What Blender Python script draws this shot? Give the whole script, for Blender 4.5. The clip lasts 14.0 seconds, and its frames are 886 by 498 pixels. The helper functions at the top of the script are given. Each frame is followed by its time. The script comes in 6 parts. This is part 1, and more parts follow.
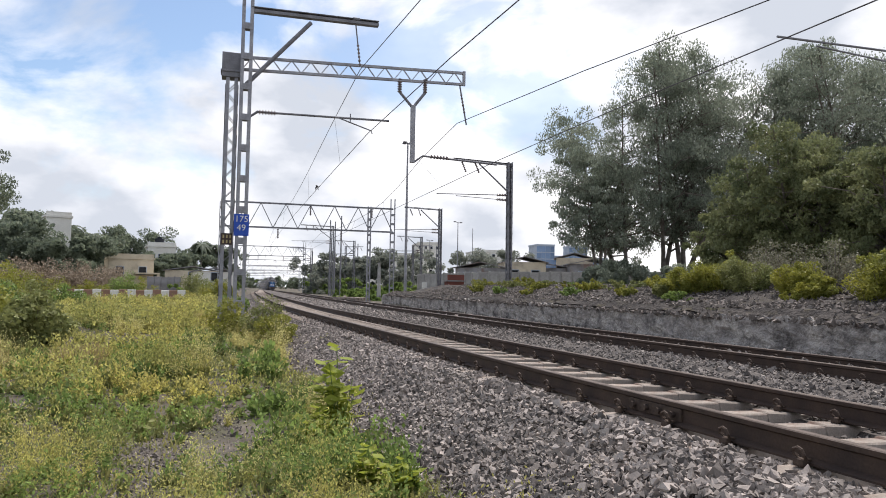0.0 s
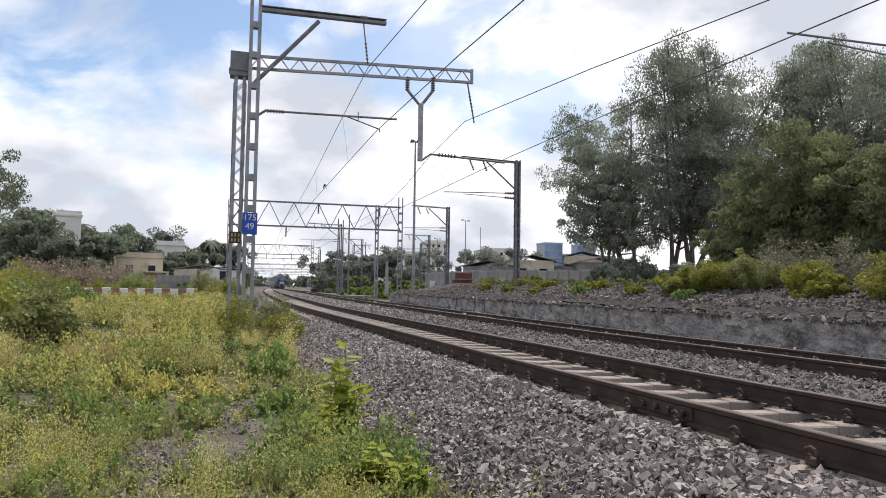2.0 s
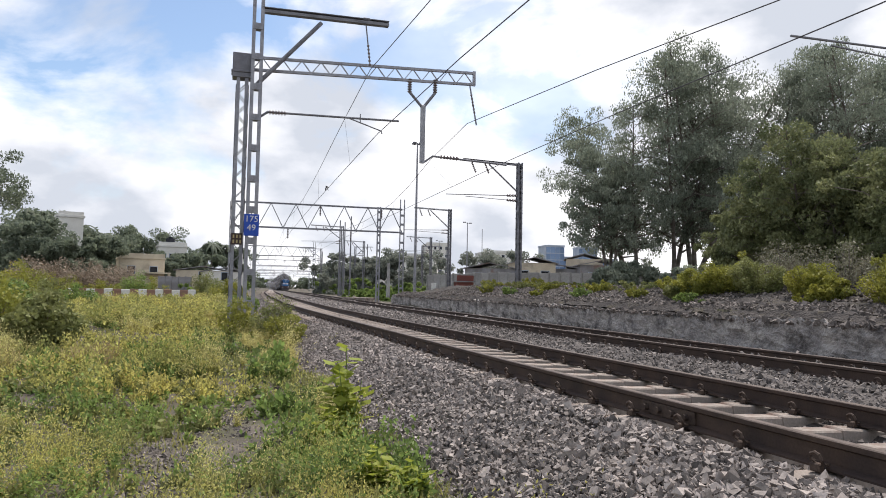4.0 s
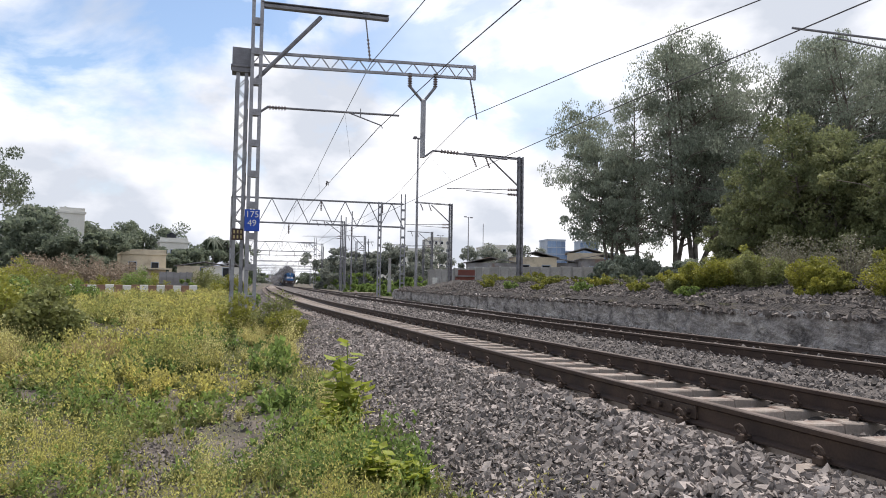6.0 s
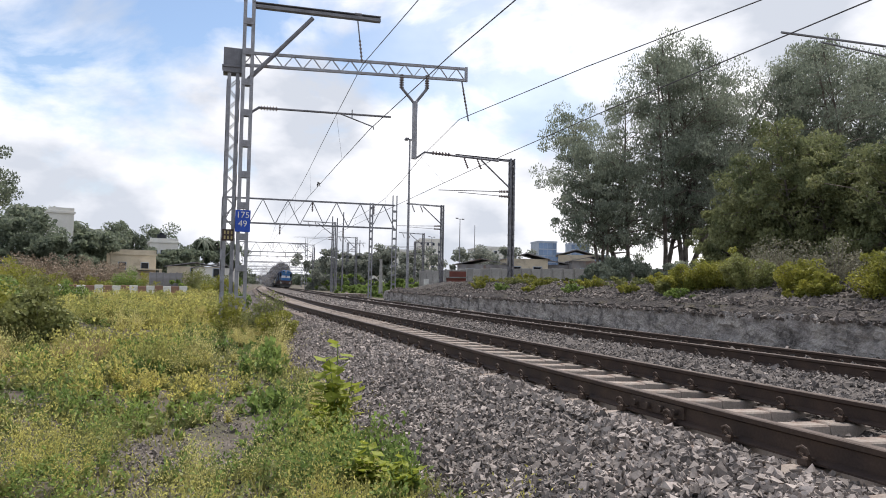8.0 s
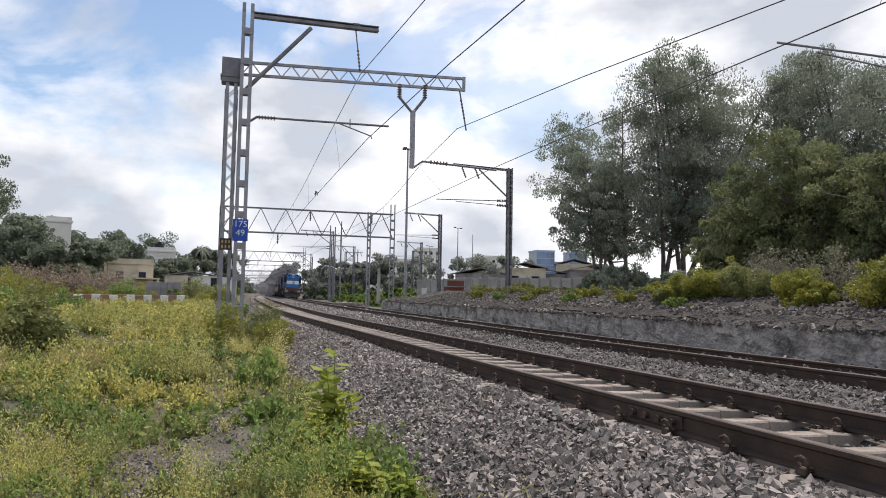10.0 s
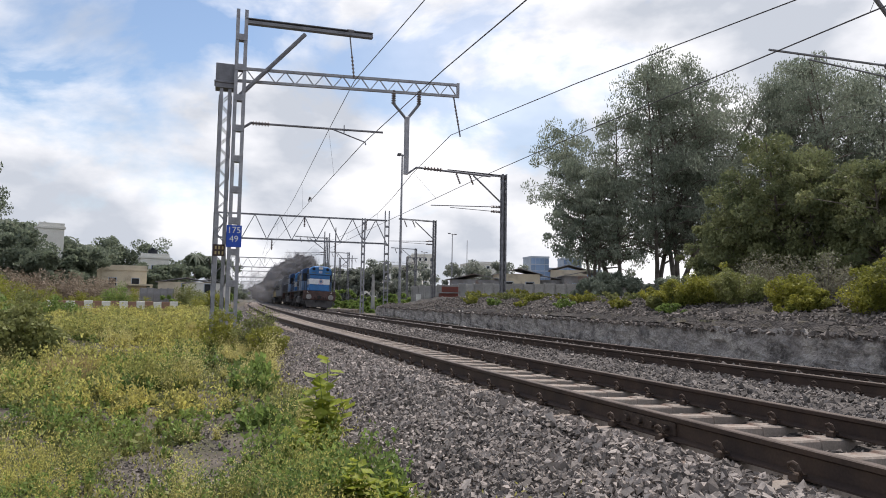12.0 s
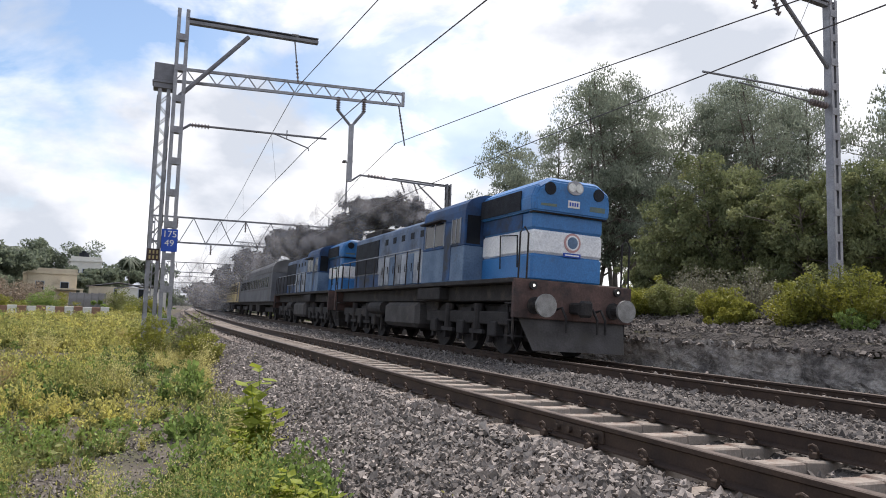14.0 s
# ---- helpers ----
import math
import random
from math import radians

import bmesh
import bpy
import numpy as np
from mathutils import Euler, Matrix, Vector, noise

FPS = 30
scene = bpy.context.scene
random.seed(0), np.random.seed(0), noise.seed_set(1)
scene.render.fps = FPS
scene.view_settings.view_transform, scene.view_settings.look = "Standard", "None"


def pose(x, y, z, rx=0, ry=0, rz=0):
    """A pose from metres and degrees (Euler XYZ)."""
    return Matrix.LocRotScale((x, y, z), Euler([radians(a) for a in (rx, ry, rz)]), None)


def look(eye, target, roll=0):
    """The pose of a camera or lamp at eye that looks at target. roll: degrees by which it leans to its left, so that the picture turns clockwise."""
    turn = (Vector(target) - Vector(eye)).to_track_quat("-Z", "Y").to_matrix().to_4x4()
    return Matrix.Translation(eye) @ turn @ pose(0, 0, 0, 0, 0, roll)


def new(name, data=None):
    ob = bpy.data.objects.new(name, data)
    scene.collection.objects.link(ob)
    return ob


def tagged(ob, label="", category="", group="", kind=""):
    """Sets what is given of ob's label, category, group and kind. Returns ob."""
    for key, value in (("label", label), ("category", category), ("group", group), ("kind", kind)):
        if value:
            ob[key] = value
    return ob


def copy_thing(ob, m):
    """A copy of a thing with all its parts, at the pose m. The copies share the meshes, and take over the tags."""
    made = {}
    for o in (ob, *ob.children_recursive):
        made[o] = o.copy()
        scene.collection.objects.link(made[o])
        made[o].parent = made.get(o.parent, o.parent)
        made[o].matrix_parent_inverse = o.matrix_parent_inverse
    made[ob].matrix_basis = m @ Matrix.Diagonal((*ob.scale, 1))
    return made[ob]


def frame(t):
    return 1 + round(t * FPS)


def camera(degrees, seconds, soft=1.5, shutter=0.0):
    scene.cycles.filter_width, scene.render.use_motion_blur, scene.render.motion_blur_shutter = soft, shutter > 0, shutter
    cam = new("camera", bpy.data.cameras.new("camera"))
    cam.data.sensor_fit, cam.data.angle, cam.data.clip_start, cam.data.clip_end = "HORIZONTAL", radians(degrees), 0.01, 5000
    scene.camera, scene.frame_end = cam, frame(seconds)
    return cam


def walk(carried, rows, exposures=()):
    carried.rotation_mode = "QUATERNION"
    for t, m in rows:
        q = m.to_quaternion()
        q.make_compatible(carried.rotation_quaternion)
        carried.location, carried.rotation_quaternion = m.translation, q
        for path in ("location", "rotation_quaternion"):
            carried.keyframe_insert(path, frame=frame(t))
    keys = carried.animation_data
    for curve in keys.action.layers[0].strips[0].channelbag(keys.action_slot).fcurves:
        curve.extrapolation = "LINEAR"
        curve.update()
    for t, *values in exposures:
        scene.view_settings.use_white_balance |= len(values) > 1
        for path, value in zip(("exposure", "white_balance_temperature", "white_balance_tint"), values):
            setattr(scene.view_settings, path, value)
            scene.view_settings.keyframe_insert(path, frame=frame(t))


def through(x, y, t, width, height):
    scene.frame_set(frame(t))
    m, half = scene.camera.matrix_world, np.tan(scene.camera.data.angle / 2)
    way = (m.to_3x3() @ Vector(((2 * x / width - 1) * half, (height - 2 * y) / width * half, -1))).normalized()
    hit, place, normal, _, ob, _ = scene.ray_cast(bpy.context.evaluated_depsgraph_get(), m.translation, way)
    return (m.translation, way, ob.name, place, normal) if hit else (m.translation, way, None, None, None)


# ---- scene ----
# Rail top of the near track is z = 0; y runs along the track, x to its right. The eye stands left of the track.
EYE = 0.905
cam = camera(66.0, 14.0, 0.95)
# t, x, y, then the turn
ROWS = [
    (0.0, 0.000, 0.000, 93.320, -0.882, -20.771),
    (0.5, -0.005, 0.000, 93.589, -1.025, -20.471),
    (1.0, -0.015, -0.005, 93.598, -0.995, -20.337),
    (1.5, -0.010, 0.000, 93.419, -0.886, -20.733),
    (2.0, 0.000, 0.020, 93.170, -0.866, -20.122),
    (2.5, 0.000, 0.015, 93.274, -1.112, -20.058),
    (3.0, 0.010, 0.030, 93.621, -1.127, -19.961),
    (5.5, 0.010, 0.055, 92.849, -0.916, -19.962),
    (6.0, 0.020, 0.060, 92.900, -0.853, -19.885),
    (6.5, 0.020, 0.060, 93.092, -0.962, -20.067),
    (7.0, 0.020, 0.055, 93.154, -0.864, -20.231),
    (7.5, 0.015, 0.040, 93.016, -1.034, -20.423),
    (8.0, 0.025, 0.040, 93.030, -1.015, -20.607),
    (10.5, 0.035, 0.045, 93.912, -1.024, -20.814),
    (11.0, 0.040, 0.045, 93.967, -1.090, -20.836),
    (11.5, 0.050, 0.055, 94.234, -1.035, -20.973),
    (12.0, 0.045, 0.045, 94.318, -0.947, -21.237),
    (12.5, 0.055, 0.050, 94.158, -0.837, -21.517),
    (13.0, 0.065, 0.040, 94.450, -0.902, -21.981),
    (13.5, 0.065, 0.035, 94.781, -1.129, -22.651),
    (14.0, 0.100, 0.010, 95.175, -1.613, -25.973),
]
walk(cam, [(t, pose(x, y, EYE, rx, ry, rz)) for t, x, y, rx, ry, rz in ROWS], [(0.0, 0.46), (1.2, 0.43), (2.5, 0.41), (3.2, 0.43), (6.0, 0.50), (8.2, 0.45), (10.3, 0.32), (12.5, 0.27), (13.5, 0.21), (14.0, 0.50)])

# ---- light ----
SUN_AZ, SUN_EL = 48.0, 62.0   # degrees to the right of +y, and up
world = bpy.data.worlds.new("sky")
scene.world = world
world.use_nodes = True
wn, wl = world.node_tree.nodes, world.node_tree.links
wn.clear()
w_out = wn.new("ShaderNodeOutputWorld")
w_bg = wn.new("ShaderNodeBackground")
w_sky = wn.new("ShaderNodeTexSky")
w_sky.sky_type, w_sky.sun_disc = "NISHITA", False
w_sky.sun_elevation, w_sky.sun_rotation = radians(SUN_EL), radians(SUN_AZ)
w_sky.air_density, w_sky.dust_density = 1.0, 0.8
w_co = wn.new("ShaderNodeTexCoord")
w_map = wn.new("ShaderNodeMapping")
w_map.inputs["Scale"].default_value = (1.0, 1.0, 1.9)
w_map.inputs["Location"].default_value = (0.35, 0.1, 0.2)
w_n1 = wn.new("ShaderNodeTexNoise")
w_n1.inputs["Scale"].default_value, w_n1.inputs["Detail"].default_value = 3.2, 9.0
w_n1.inputs["Roughness"].default_value, w_n1.inputs["Distortion"].default_value = 0.56, 0.35
w_r1 = wn.new("ShaderNodeValToRGB")
w_r1.color_ramp.elements[0].position, w_r1.color_ramp.elements[1].position = 0.41, 0.57
w_n2 = wn.new("ShaderNodeTexNoise")
w_n2.inputs["Scale"].default_value, w_n2.inputs["Detail"].default_value = 5.0, 7.0
w_r2 = wn.new("ShaderNodeValToRGB")
w_r2.color_ramp.elements[0].position, w_r2.color_ramp.elements[1].position = 0.38, 0.62
w_r2.color_ramp.elements[0].color, w_r2.color_ramp.elements[1].color = (4.2, 4.45, 5.0, 1), (8.0, 7.9, 8.1, 1)
w_mix = wn.new("ShaderNodeMixRGB")
wl.new(w_co.outputs["Generated"], w_map.inputs["Vector"])
wl.new(w_map.outputs["Vector"], w_n1.inputs["Vector"])
wl.new(w_map.outputs["Vector"], w_n2.inputs["Vector"])
wl.new(w_n1.outputs["Fac"], w_r1.inputs["Fac"])
wl.new(w_n2.outputs["Fac"], w_r2.inputs["Fac"])
# cloud thickens towards the horizon and towards the sun's side
w_sep = wn.new("ShaderNodeSeparateXYZ")
wl.new(w_co.outputs["Generated"], w_sep.inputs["Vector"])
w_low = wn.new("ShaderNodeMapRange")
w_low.inputs["From Min"].default_value, w_low.inputs["From Max"].default_value = 0.03, 0.22
w_low.inputs["To Min"].default_value, w_low.inputs["To Max"].default_value = 0.85, 0.0
wl.new(w_sep.outputs["Z"], w_low.inputs["Value"])
w_side = wn.new("ShaderNodeMapRange")
w_side.inputs["From Min"].default_value, w_side.inputs["From Max"].default_value = 0.08, 0.40
w_side.inputs["To Min"].default_value, w_side.inputs["To Max"].default_value = 0.0, 0.42
wl.new(w_sep.outputs["X"], w_side.inputs["Value"])
w_add, w_add2 = wn.new("ShaderNodeMath"), wn.new("ShaderNodeMath")
w_add.operation, w_add2.operation, w_add2.use_clamp = "ADD", "ADD", True
wl.new(w_r1.outputs["Color"], w_add.inputs[0])
wl.new(w_low.outputs["Result"], w_add.inputs[1])
wl.new(w_add.outputs[0], w_add2.inputs[0])
wl.new(w_side.outputs["Result"], w_add2.inputs[1])
wl.new(w_add2.outputs[0], w_mix.inputs["Fac"])
wl.new(w_sky.outputs["Color"], w_mix.inputs["Color1"])
wl.new(w_r2.outputs["Color"], w_mix.inputs["Color2"])
wl.new(w_mix.outputs["Color"], w_bg.inputs["Color"])
w_bg.inputs["Strength"].default_value = 0.12
wl.new(w_bg.outputs["Background"], w_out.inputs["Surface"])

sun_data = bpy.data.lights.new("sun", "SUN")
sun_data.energy, sun_data.angle, sun_data.color = 3.2, radians(7), (1.0, 0.92, 0.87)
sun = new("sun", sun_data)
sun.matrix_world = look((60 * math.sin(radians(SUN_AZ)), 60 * math.cos(radians(SUN_AZ)), 60 * math.tan(radians(SUN_EL))), (0, 0, 0))

# ---- materials ----
def mat(name, a, b=None, rough=0.8, metal=0.0, scale=6.0, bump=0.3, fine=60.0, spec=0.3, per_object=0.0, island=0.0, stain=None, stain_at=0.6, dist=0.02):
    """A surface of two colours mixed by broad noise, with fine grain, relief and, if asked, stains and variation from piece to piece."""
    m = bpy.data.materials.new(name)
    m.use_nodes = True
    n, l = m.node_tree.nodes, m.node_tree.links
    p = n["Principled BSDF"]
    b = b or tuple(c * 0.7 for c in a)
    co = n.new("ShaderNodeTexCoord")
    t1, t2 = n.new("ShaderNodeTexNoise"), n.new("ShaderNodeTexNoise")
    t1.inputs["Scale"].default_value, t1.inputs["Detail"].default_value = scale, 5
    t2.inputs["Scale"].default_value, t2.inputs["Detail"].default_value = fine, 4
    for t in (t1, t2):
        l.new(co.outputs["Object"], t.inputs["Vector"])
    r1 = n.new("ShaderNodeValToRGB")
    r1.color_ramp.elements[0].position, r1.color_ramp.elements[1].position = 0.35, 0.65
    r1.color_ramp.elements[0].color, r1.color_ramp.elements[1].color = (*a, 1), (*b, 1)
    l.new(t1.outputs["Fac"], r1.inputs["Fac"])
    hsv = n.new("ShaderNodeHueSaturation")
    l.new(r1.outputs["Color"], hsv.inputs["Color"])
    val = n.new("ShaderNodeMapRange")
    val.inputs["From Min"].default_value, val.inputs["From Max"].default_value = 0.25, 0.75
    val.inputs["To Min"].default_value, val.inputs["To Max"].default_value = 0.8, 1.2
    l.new(t2.outputs["Fac"], val.inputs["Value"])
    last = val.outputs["Result"]
    for amount, node, out in ((per_object, "ShaderNodeObjectInfo", "Random"), (island, "ShaderNodeNewGeometry", "Random Per Island")):
        if amount:
            src = n.new(node)
            rng = n.new("ShaderNodeMapRange")
            rng.inputs["To Min"].default_value, rng.inputs["To Max"].default_value = 1 - amount, 1 + amount
            l.new(src.outputs[out], rng.inputs["Value"])
            mul = n.new("ShaderNodeMath")
            mul.operation = "MULTIPLY"
            l.new(last, mul.inputs[0])
            l.new(rng.outputs["Result"], mul.inputs[1])
            last = mul.outputs[0]
    l.new(last, hsv.inputs["Value"])
    colour = hsv.outputs["Color"]
    if stain:
        t3 = n.new("ShaderNodeTexNoise")
        t3.inputs["Scale"].default_value, t3.inputs["Detail"].default_value, t3.inputs["Roughness"].default_value = scale * 0.6, 8, 0.7
        l.new(co.outputs["Object"], t3.inputs["Vector"])
        r3 = n.new("ShaderNodeValToRGB")
        r3.color_ramp.elements[0].position, r3.color_ramp.elements[1].position = stain_at - 0.08, stain_at + 0.08
        l.new(t3.outputs["Fac"], r3.inputs["Fac"])
        mx = n.new("ShaderNodeMixRGB")
        l.new(r3.outputs["Color"], mx.inputs["Fac"])
        l.new(colour, mx.inputs["Color1"])
        mx.inputs["Color2"].default_value = (*stain, 1)
        colour = mx.outputs["Color"]
    l.new(colour, p.inputs["Base Color"])
    p.inputs["Roughness"].default_value, p.inputs["Metallic"].default_value = rough, metal
    p.inputs["Specular IOR Level"].default_value = spec
    if bump:
        bm_ = n.new("ShaderNodeBump")
        bm_.inputs["Strength"].default_value, bm_.inputs["Distance"].default_value = bump, dist
        l.new(t2.outputs["Fac"], bm_.inputs["Height"])
        l.new(bm_.outputs["Normal"], p.inputs["Normal"])
    return m


def leafy(name, a, b, dry=None, rough=0.6, through=0.35, island=0.3):
    """A leaf: two greens from leaf to leaf, some light passing through."""
    m = mat(name, a, b, rough=rough, scale=0.6, bump=0, fine=8, island=island, stain=dry, stain_at=0.62)
    n, l = m.node_tree.nodes, m.node_tree.links
    p, out = n["Principled BSDF"], n["Material Output"]
    tr, mx = n.new("ShaderNodeBsdfTranslucent"), n.new("ShaderNodeMixShader")
    l.new(p.inputs["Base Color"].links[0].from_socket, tr.inputs["Color"])
    mx.inputs["Fac"].default_value = through
    l.new(p.outputs["BSDF"], mx.inputs[1])
    l.new(tr.outputs["BSDF"], mx.inputs[2])
    l.new(mx.outputs["Shader"], out.inputs["Surface"])
    return m


def glow(name, colour, strength):
    m = bpy.data.materials.new(name)
    m.use_nodes = True
    p = m.node_tree.nodes["Principled BSDF"]
    p.inputs["Base Color"].default_value = (*colour, 1)
    p.inputs["Emission Color"].default_value, p.inputs["Emission Strength"].default_value = (*colour, 1), strength
    return m


M_EARTH = mat("earth", (0.075, 0.064, 0.052), (0.135, 0.116, 0.095), 0.95, scale=2.2, bump=0.7, fine=9, stain=(0.075, 0.075, 0.04), stain_at=0.55)
M_BALLAST = mat("ballast_bed", (0.085, 0.076, 0.07), (0.14, 0.125, 0.115), 0.95, scale=5, bump=1.0, fine=22, stain=(0.09, 0.08, 0.075), dist=0.05)
M_STONE = mat("crushed_stone", (0.195, 0.173, 0.158), (0.285, 0.25, 0.226), 0.9, scale=2.5, bump=0.3, fine=30, island=0.6, per_object=0.25)
M_OILY = mat("oil_stained_stone", (0.15, 0.134, 0.123), (0.215, 0.19, 0.172), 0.9, scale=2.5, bump=0.3, fine=30, island=0.6)
M_RUBBLE = mat("rubble", (0.13, 0.114, 0.104), (0.20, 0.175, 0.155), 0.95, scale=2.5, bump=0.3, fine=30, island=0.45)
M_RAIL = mat("rusty_rail", (0.045, 0.032, 0.027), (0.072, 0.048, 0.036), 0.7, metal=0.2, scale=4, bump=0.25, fine=60, dist=0.004)
M_RAILTOP = mat("worn_rail_head", (0.115, 0.09, 0.078), (0.08, 0.062, 0.052), 0.6, metal=0.4, scale=6, bump=0.05, fine=80)
M_SLEEPER = mat("concrete_sleeper", (0.34, 0.295, 0.255), (0.24, 0.205, 0.175), 0.9, scale=5, bump=0.4, fine=50, per_object=0.15, stain=(0.16, 0.10, 0.075), stain_at=0.58, dist=0.006)
M_CLIP = mat("rusty_clip", (0.09, 0.065, 0.05), (0.055, 0.04, 0.034), 0.75, metal=0.3, scale=20, bump=0.2)
M_WALL = mat("old_concrete", (0.43, 0.40, 0.365), (0.27, 0.25, 0.235), 0.95, scale=3.0, bump=1.0, fine=14, stain=(0.085, 0.078, 0.075), stain_at=0.57, dist=0.07)
M_PRECAST = mat("precast_panel", (0.40, 0.39, 0.37), (0.28, 0.27, 0.26), 0.95, scale=1.2, bump=0.3, fine=20, per_object=0.15, stain=(0.13, 0.125, 0.12), stain_at=0.6)
M_STEEL = mat("galvanised_steel", (0.36, 0.36, 0.38), (0.26, 0.26, 0.28), 0.55, metal=0.35, scale=3, bump=0.15, fine=40, stain=(0.17, 0.14, 0.13), stain_at=0.66, dist=0.003)
M_STEELDARK = mat("weathered_steel", (0.25, 0.25, 0.27), (0.16, 0.16, 0.175), 0.6, metal=0.3, scale=3, bump=0.15, fine=40, dist=0.003)
M_WIRE = mat("copper_wire", (0.13, 0.12, 0.125), (0.10, 0.095, 0.10), 0.5, metal=0.5, scale=3, bump=0)
M_INSUL = mat("brown_insulator", (0.19, 0.15, 0.145), (0.13, 0.105, 0.105), 0.3, scale=8, bump=0, spec=0.6)
M_WHITE = mat("white_paint", (0.78, 0.78, 0.76), (0.62, 0.61, 0.58), 0.7, scale=3, bump=0.2)
M_REDPAINT = mat("faded_red_paint", (0.30, 0.17, 0.125), (0.24, 0.15, 0.115), 0.8, scale=3, bump=0.2)
M_SIGNBLUE = mat("sign_blue", (0.03, 0.09, 0.46), (0.025, 0.07, 0.36), 0.5, scale=4, bump=0)
M_BARK = mat("bark", (0.22, 0.19, 0.165), (0.11, 0.095, 0.08), 0.95, scale=2.0, bump=0.7, fine=16)
M_EUC = leafy("gum_leaves", (0.32, 0.35, 0.27), (0.19, 0.225, 0.17), through=0.5)
M_BUSH = leafy("bush_leaves", (0.275, 0.285, 0.105), (0.15, 0.175, 0.062), through=0.3)
M_BROAD = leafy("broad_leaves", (0.265, 0.28, 0.13), (0.125, 0.15, 0.072), through=0.38)
M_YELLOWBUSH = leafy("yellow_weed_leaves", (0.33, 0.315, 0.055), (0.16, 0.19, 0.045), dry=(0.36, 0.24, 0.08))
# far greens lightened to carry the distance haze in the base colour
M_FAR = leafy("distant_leaves", (0.215, 0.25, 0.17), (0.135, 0.165, 0.12), through=0.5)
# paler, greyer leaves: the air's haze is painted into their colour
M_HAZED = leafy("dusty_leaves", (0.29, 0.31, 0.26), (0.19, 0.21, 0.175), through=0.5)
M_WEED = leafy("feathery_weed", (0.52, 0.47, 0.14), (0.27, 0.29, 0.095), dry=(0.50, 0.42, 0.17), through=0.5, island=0.5)
M_WEEDTOP = leafy("weed_flowers", (0.60, 0.55, 0.24), (0.46, 0.43, 0.17), through=0.5, island=0.45)
M_GREEN = leafy("fresh_leaves", (0.25, 0.33, 0.09), (0.12, 0.185, 0.052), through=0.4, island=0.5)
M_LIME = leafy("lime_leaves", (0.38, 0.42, 0.065), (0.23, 0.29, 0.045), through=0.45)
M_DRY = leafy("dry_grass", (0.38, 0.30, 0.14), (0.27, 0.22, 0.10), through=0.3)
M_GRASS = leafy("grass_blades", (0.36, 0.335, 0.11), (0.21, 0.22, 0.07), dry=(0.36, 0.31, 0.12), through=0.4)
M_RUBBLEBED = mat("dark_rubble_bed", (0.045, 0.04, 0.038), (0.075, 0.066, 0.06), 0.95, scale=3, bump=1.0, fine=16, stain=(0.10, 0.085, 0.05), stain_at=0.62, dist=0.06)
M_BLUE = mat("loco_blue", (0.036, 0.185, 0.46), (0.028, 0.14, 0.36), 0.45, scale=1.6, bump=0.08, fine=30, spec=0.5, stain=(0.05, 0.07, 0.11), stain_at=0.68)
M_PALEBLUE = mat("faded_blue_panel", (0.15, 0.22, 0.33), (0.075, 0.13, 0.22), 0.6, scale=1.4, bump=0.1, fine=20, stain=(0.09, 0.10, 0.12), stain_at=0.62)
M_STRIPE = mat("stripe_white", (0.82, 0.82, 0.83), (0.70, 0.71, 0.74), 0.5, scale=1.5, bump=0.08, fine=30, stain=(0.30, 0.31, 0.33), stain_at=0.68)
M_GRIME = mat("grimy_steel", (0.045, 0.042, 0.042), (0.028, 0.026, 0.027), 0.85, metal=0.1, scale=3, bump=0.4, fine=25, stain=(0.085, 0.07, 0.06), stain_at=0.62)
M_RUSTPLATE = mat("brown_headstock", (0.13, 0.08, 0.07), (0.075, 0.05, 0.046), 0.8, scale=2.5, bump=0.3, fine=25, stain=(0.045, 0.04, 0.04), stain_at=0.6)
M_GUARD = mat("scuffed_guard", (0.085, 0.08, 0.08), (0.05, 0.046, 0.046), 0.7, metal=0.2, scale=2.5, bump=0.3, fine=25, stain=(0.06, 0.055, 0.05), stain_at=0.56)
M_BUFFER = mat("greasy_buffer", (0.34, 0.335, 0.33), (0.22, 0.215, 0.21), 0.5, metal=0.5, scale=6, bump=0.2)
M_GLASS = mat("dark_glass", (0.012, 0.014, 0.018), (0.02, 0.022, 0.026), 0.2, scale=2, bump=0, spec=0.3)
M_LENS = mat("headlight_glass", (0.70, 0.70, 0.68), (0.55, 0.55, 0.52), 0.15, scale=20, bump=0.2, spec=0.7)
M_LAMP = glow("lit_marker_lamp", (1.0, 0.97, 0.9), 1.3)
M_GRILLE = mat("dark_grille", (0.022, 0.026, 0.035), (0.012, 0.014, 0.02), 0.8, scale=5, bump=0.5, fine=60)
M_CREAM = mat("coach_cream", (0.52, 0.42, 0.20), (0.43, 0.34, 0.17), 0.6, scale=1.0, bump=0.08, fine=20, stain=(0.26, 0.22, 0.15), stain_at=0.64)
M_COACHGREY = mat("coach_grey", (0.13, 0.135, 0.15), (0.085, 0.09, 0.105), 0.6, scale=1.0, bump=0.08, fine=20, stain=(0.16, 0.16, 0.16), stain_at=0.62)
M_COACHROOF = mat("coach_roof", (0.16, 0.16, 0.165), (0.10, 0.10, 0.105), 0.8, scale=1.2, bump=0.1)
M_COACHBAND = mat("coach_band", (0.16, 0.09, 0.05), (0.12, 0.07, 0.045), 0.6, scale=1.2, bump=0.1)
M_RED = mat("emblem_red", (0.52, 0.30, 0.29), (0.46, 0.26, 0.26), 0.5, scale=5, bump=0)
M_PLASTER = mat("cream_plaster", (0.62, 0.55, 0.42), (0.52, 0.45, 0.34), 0.9, scale=0.8, bump=0.2, stain=(0.30, 0.26, 0.21), stain_at=0.63)
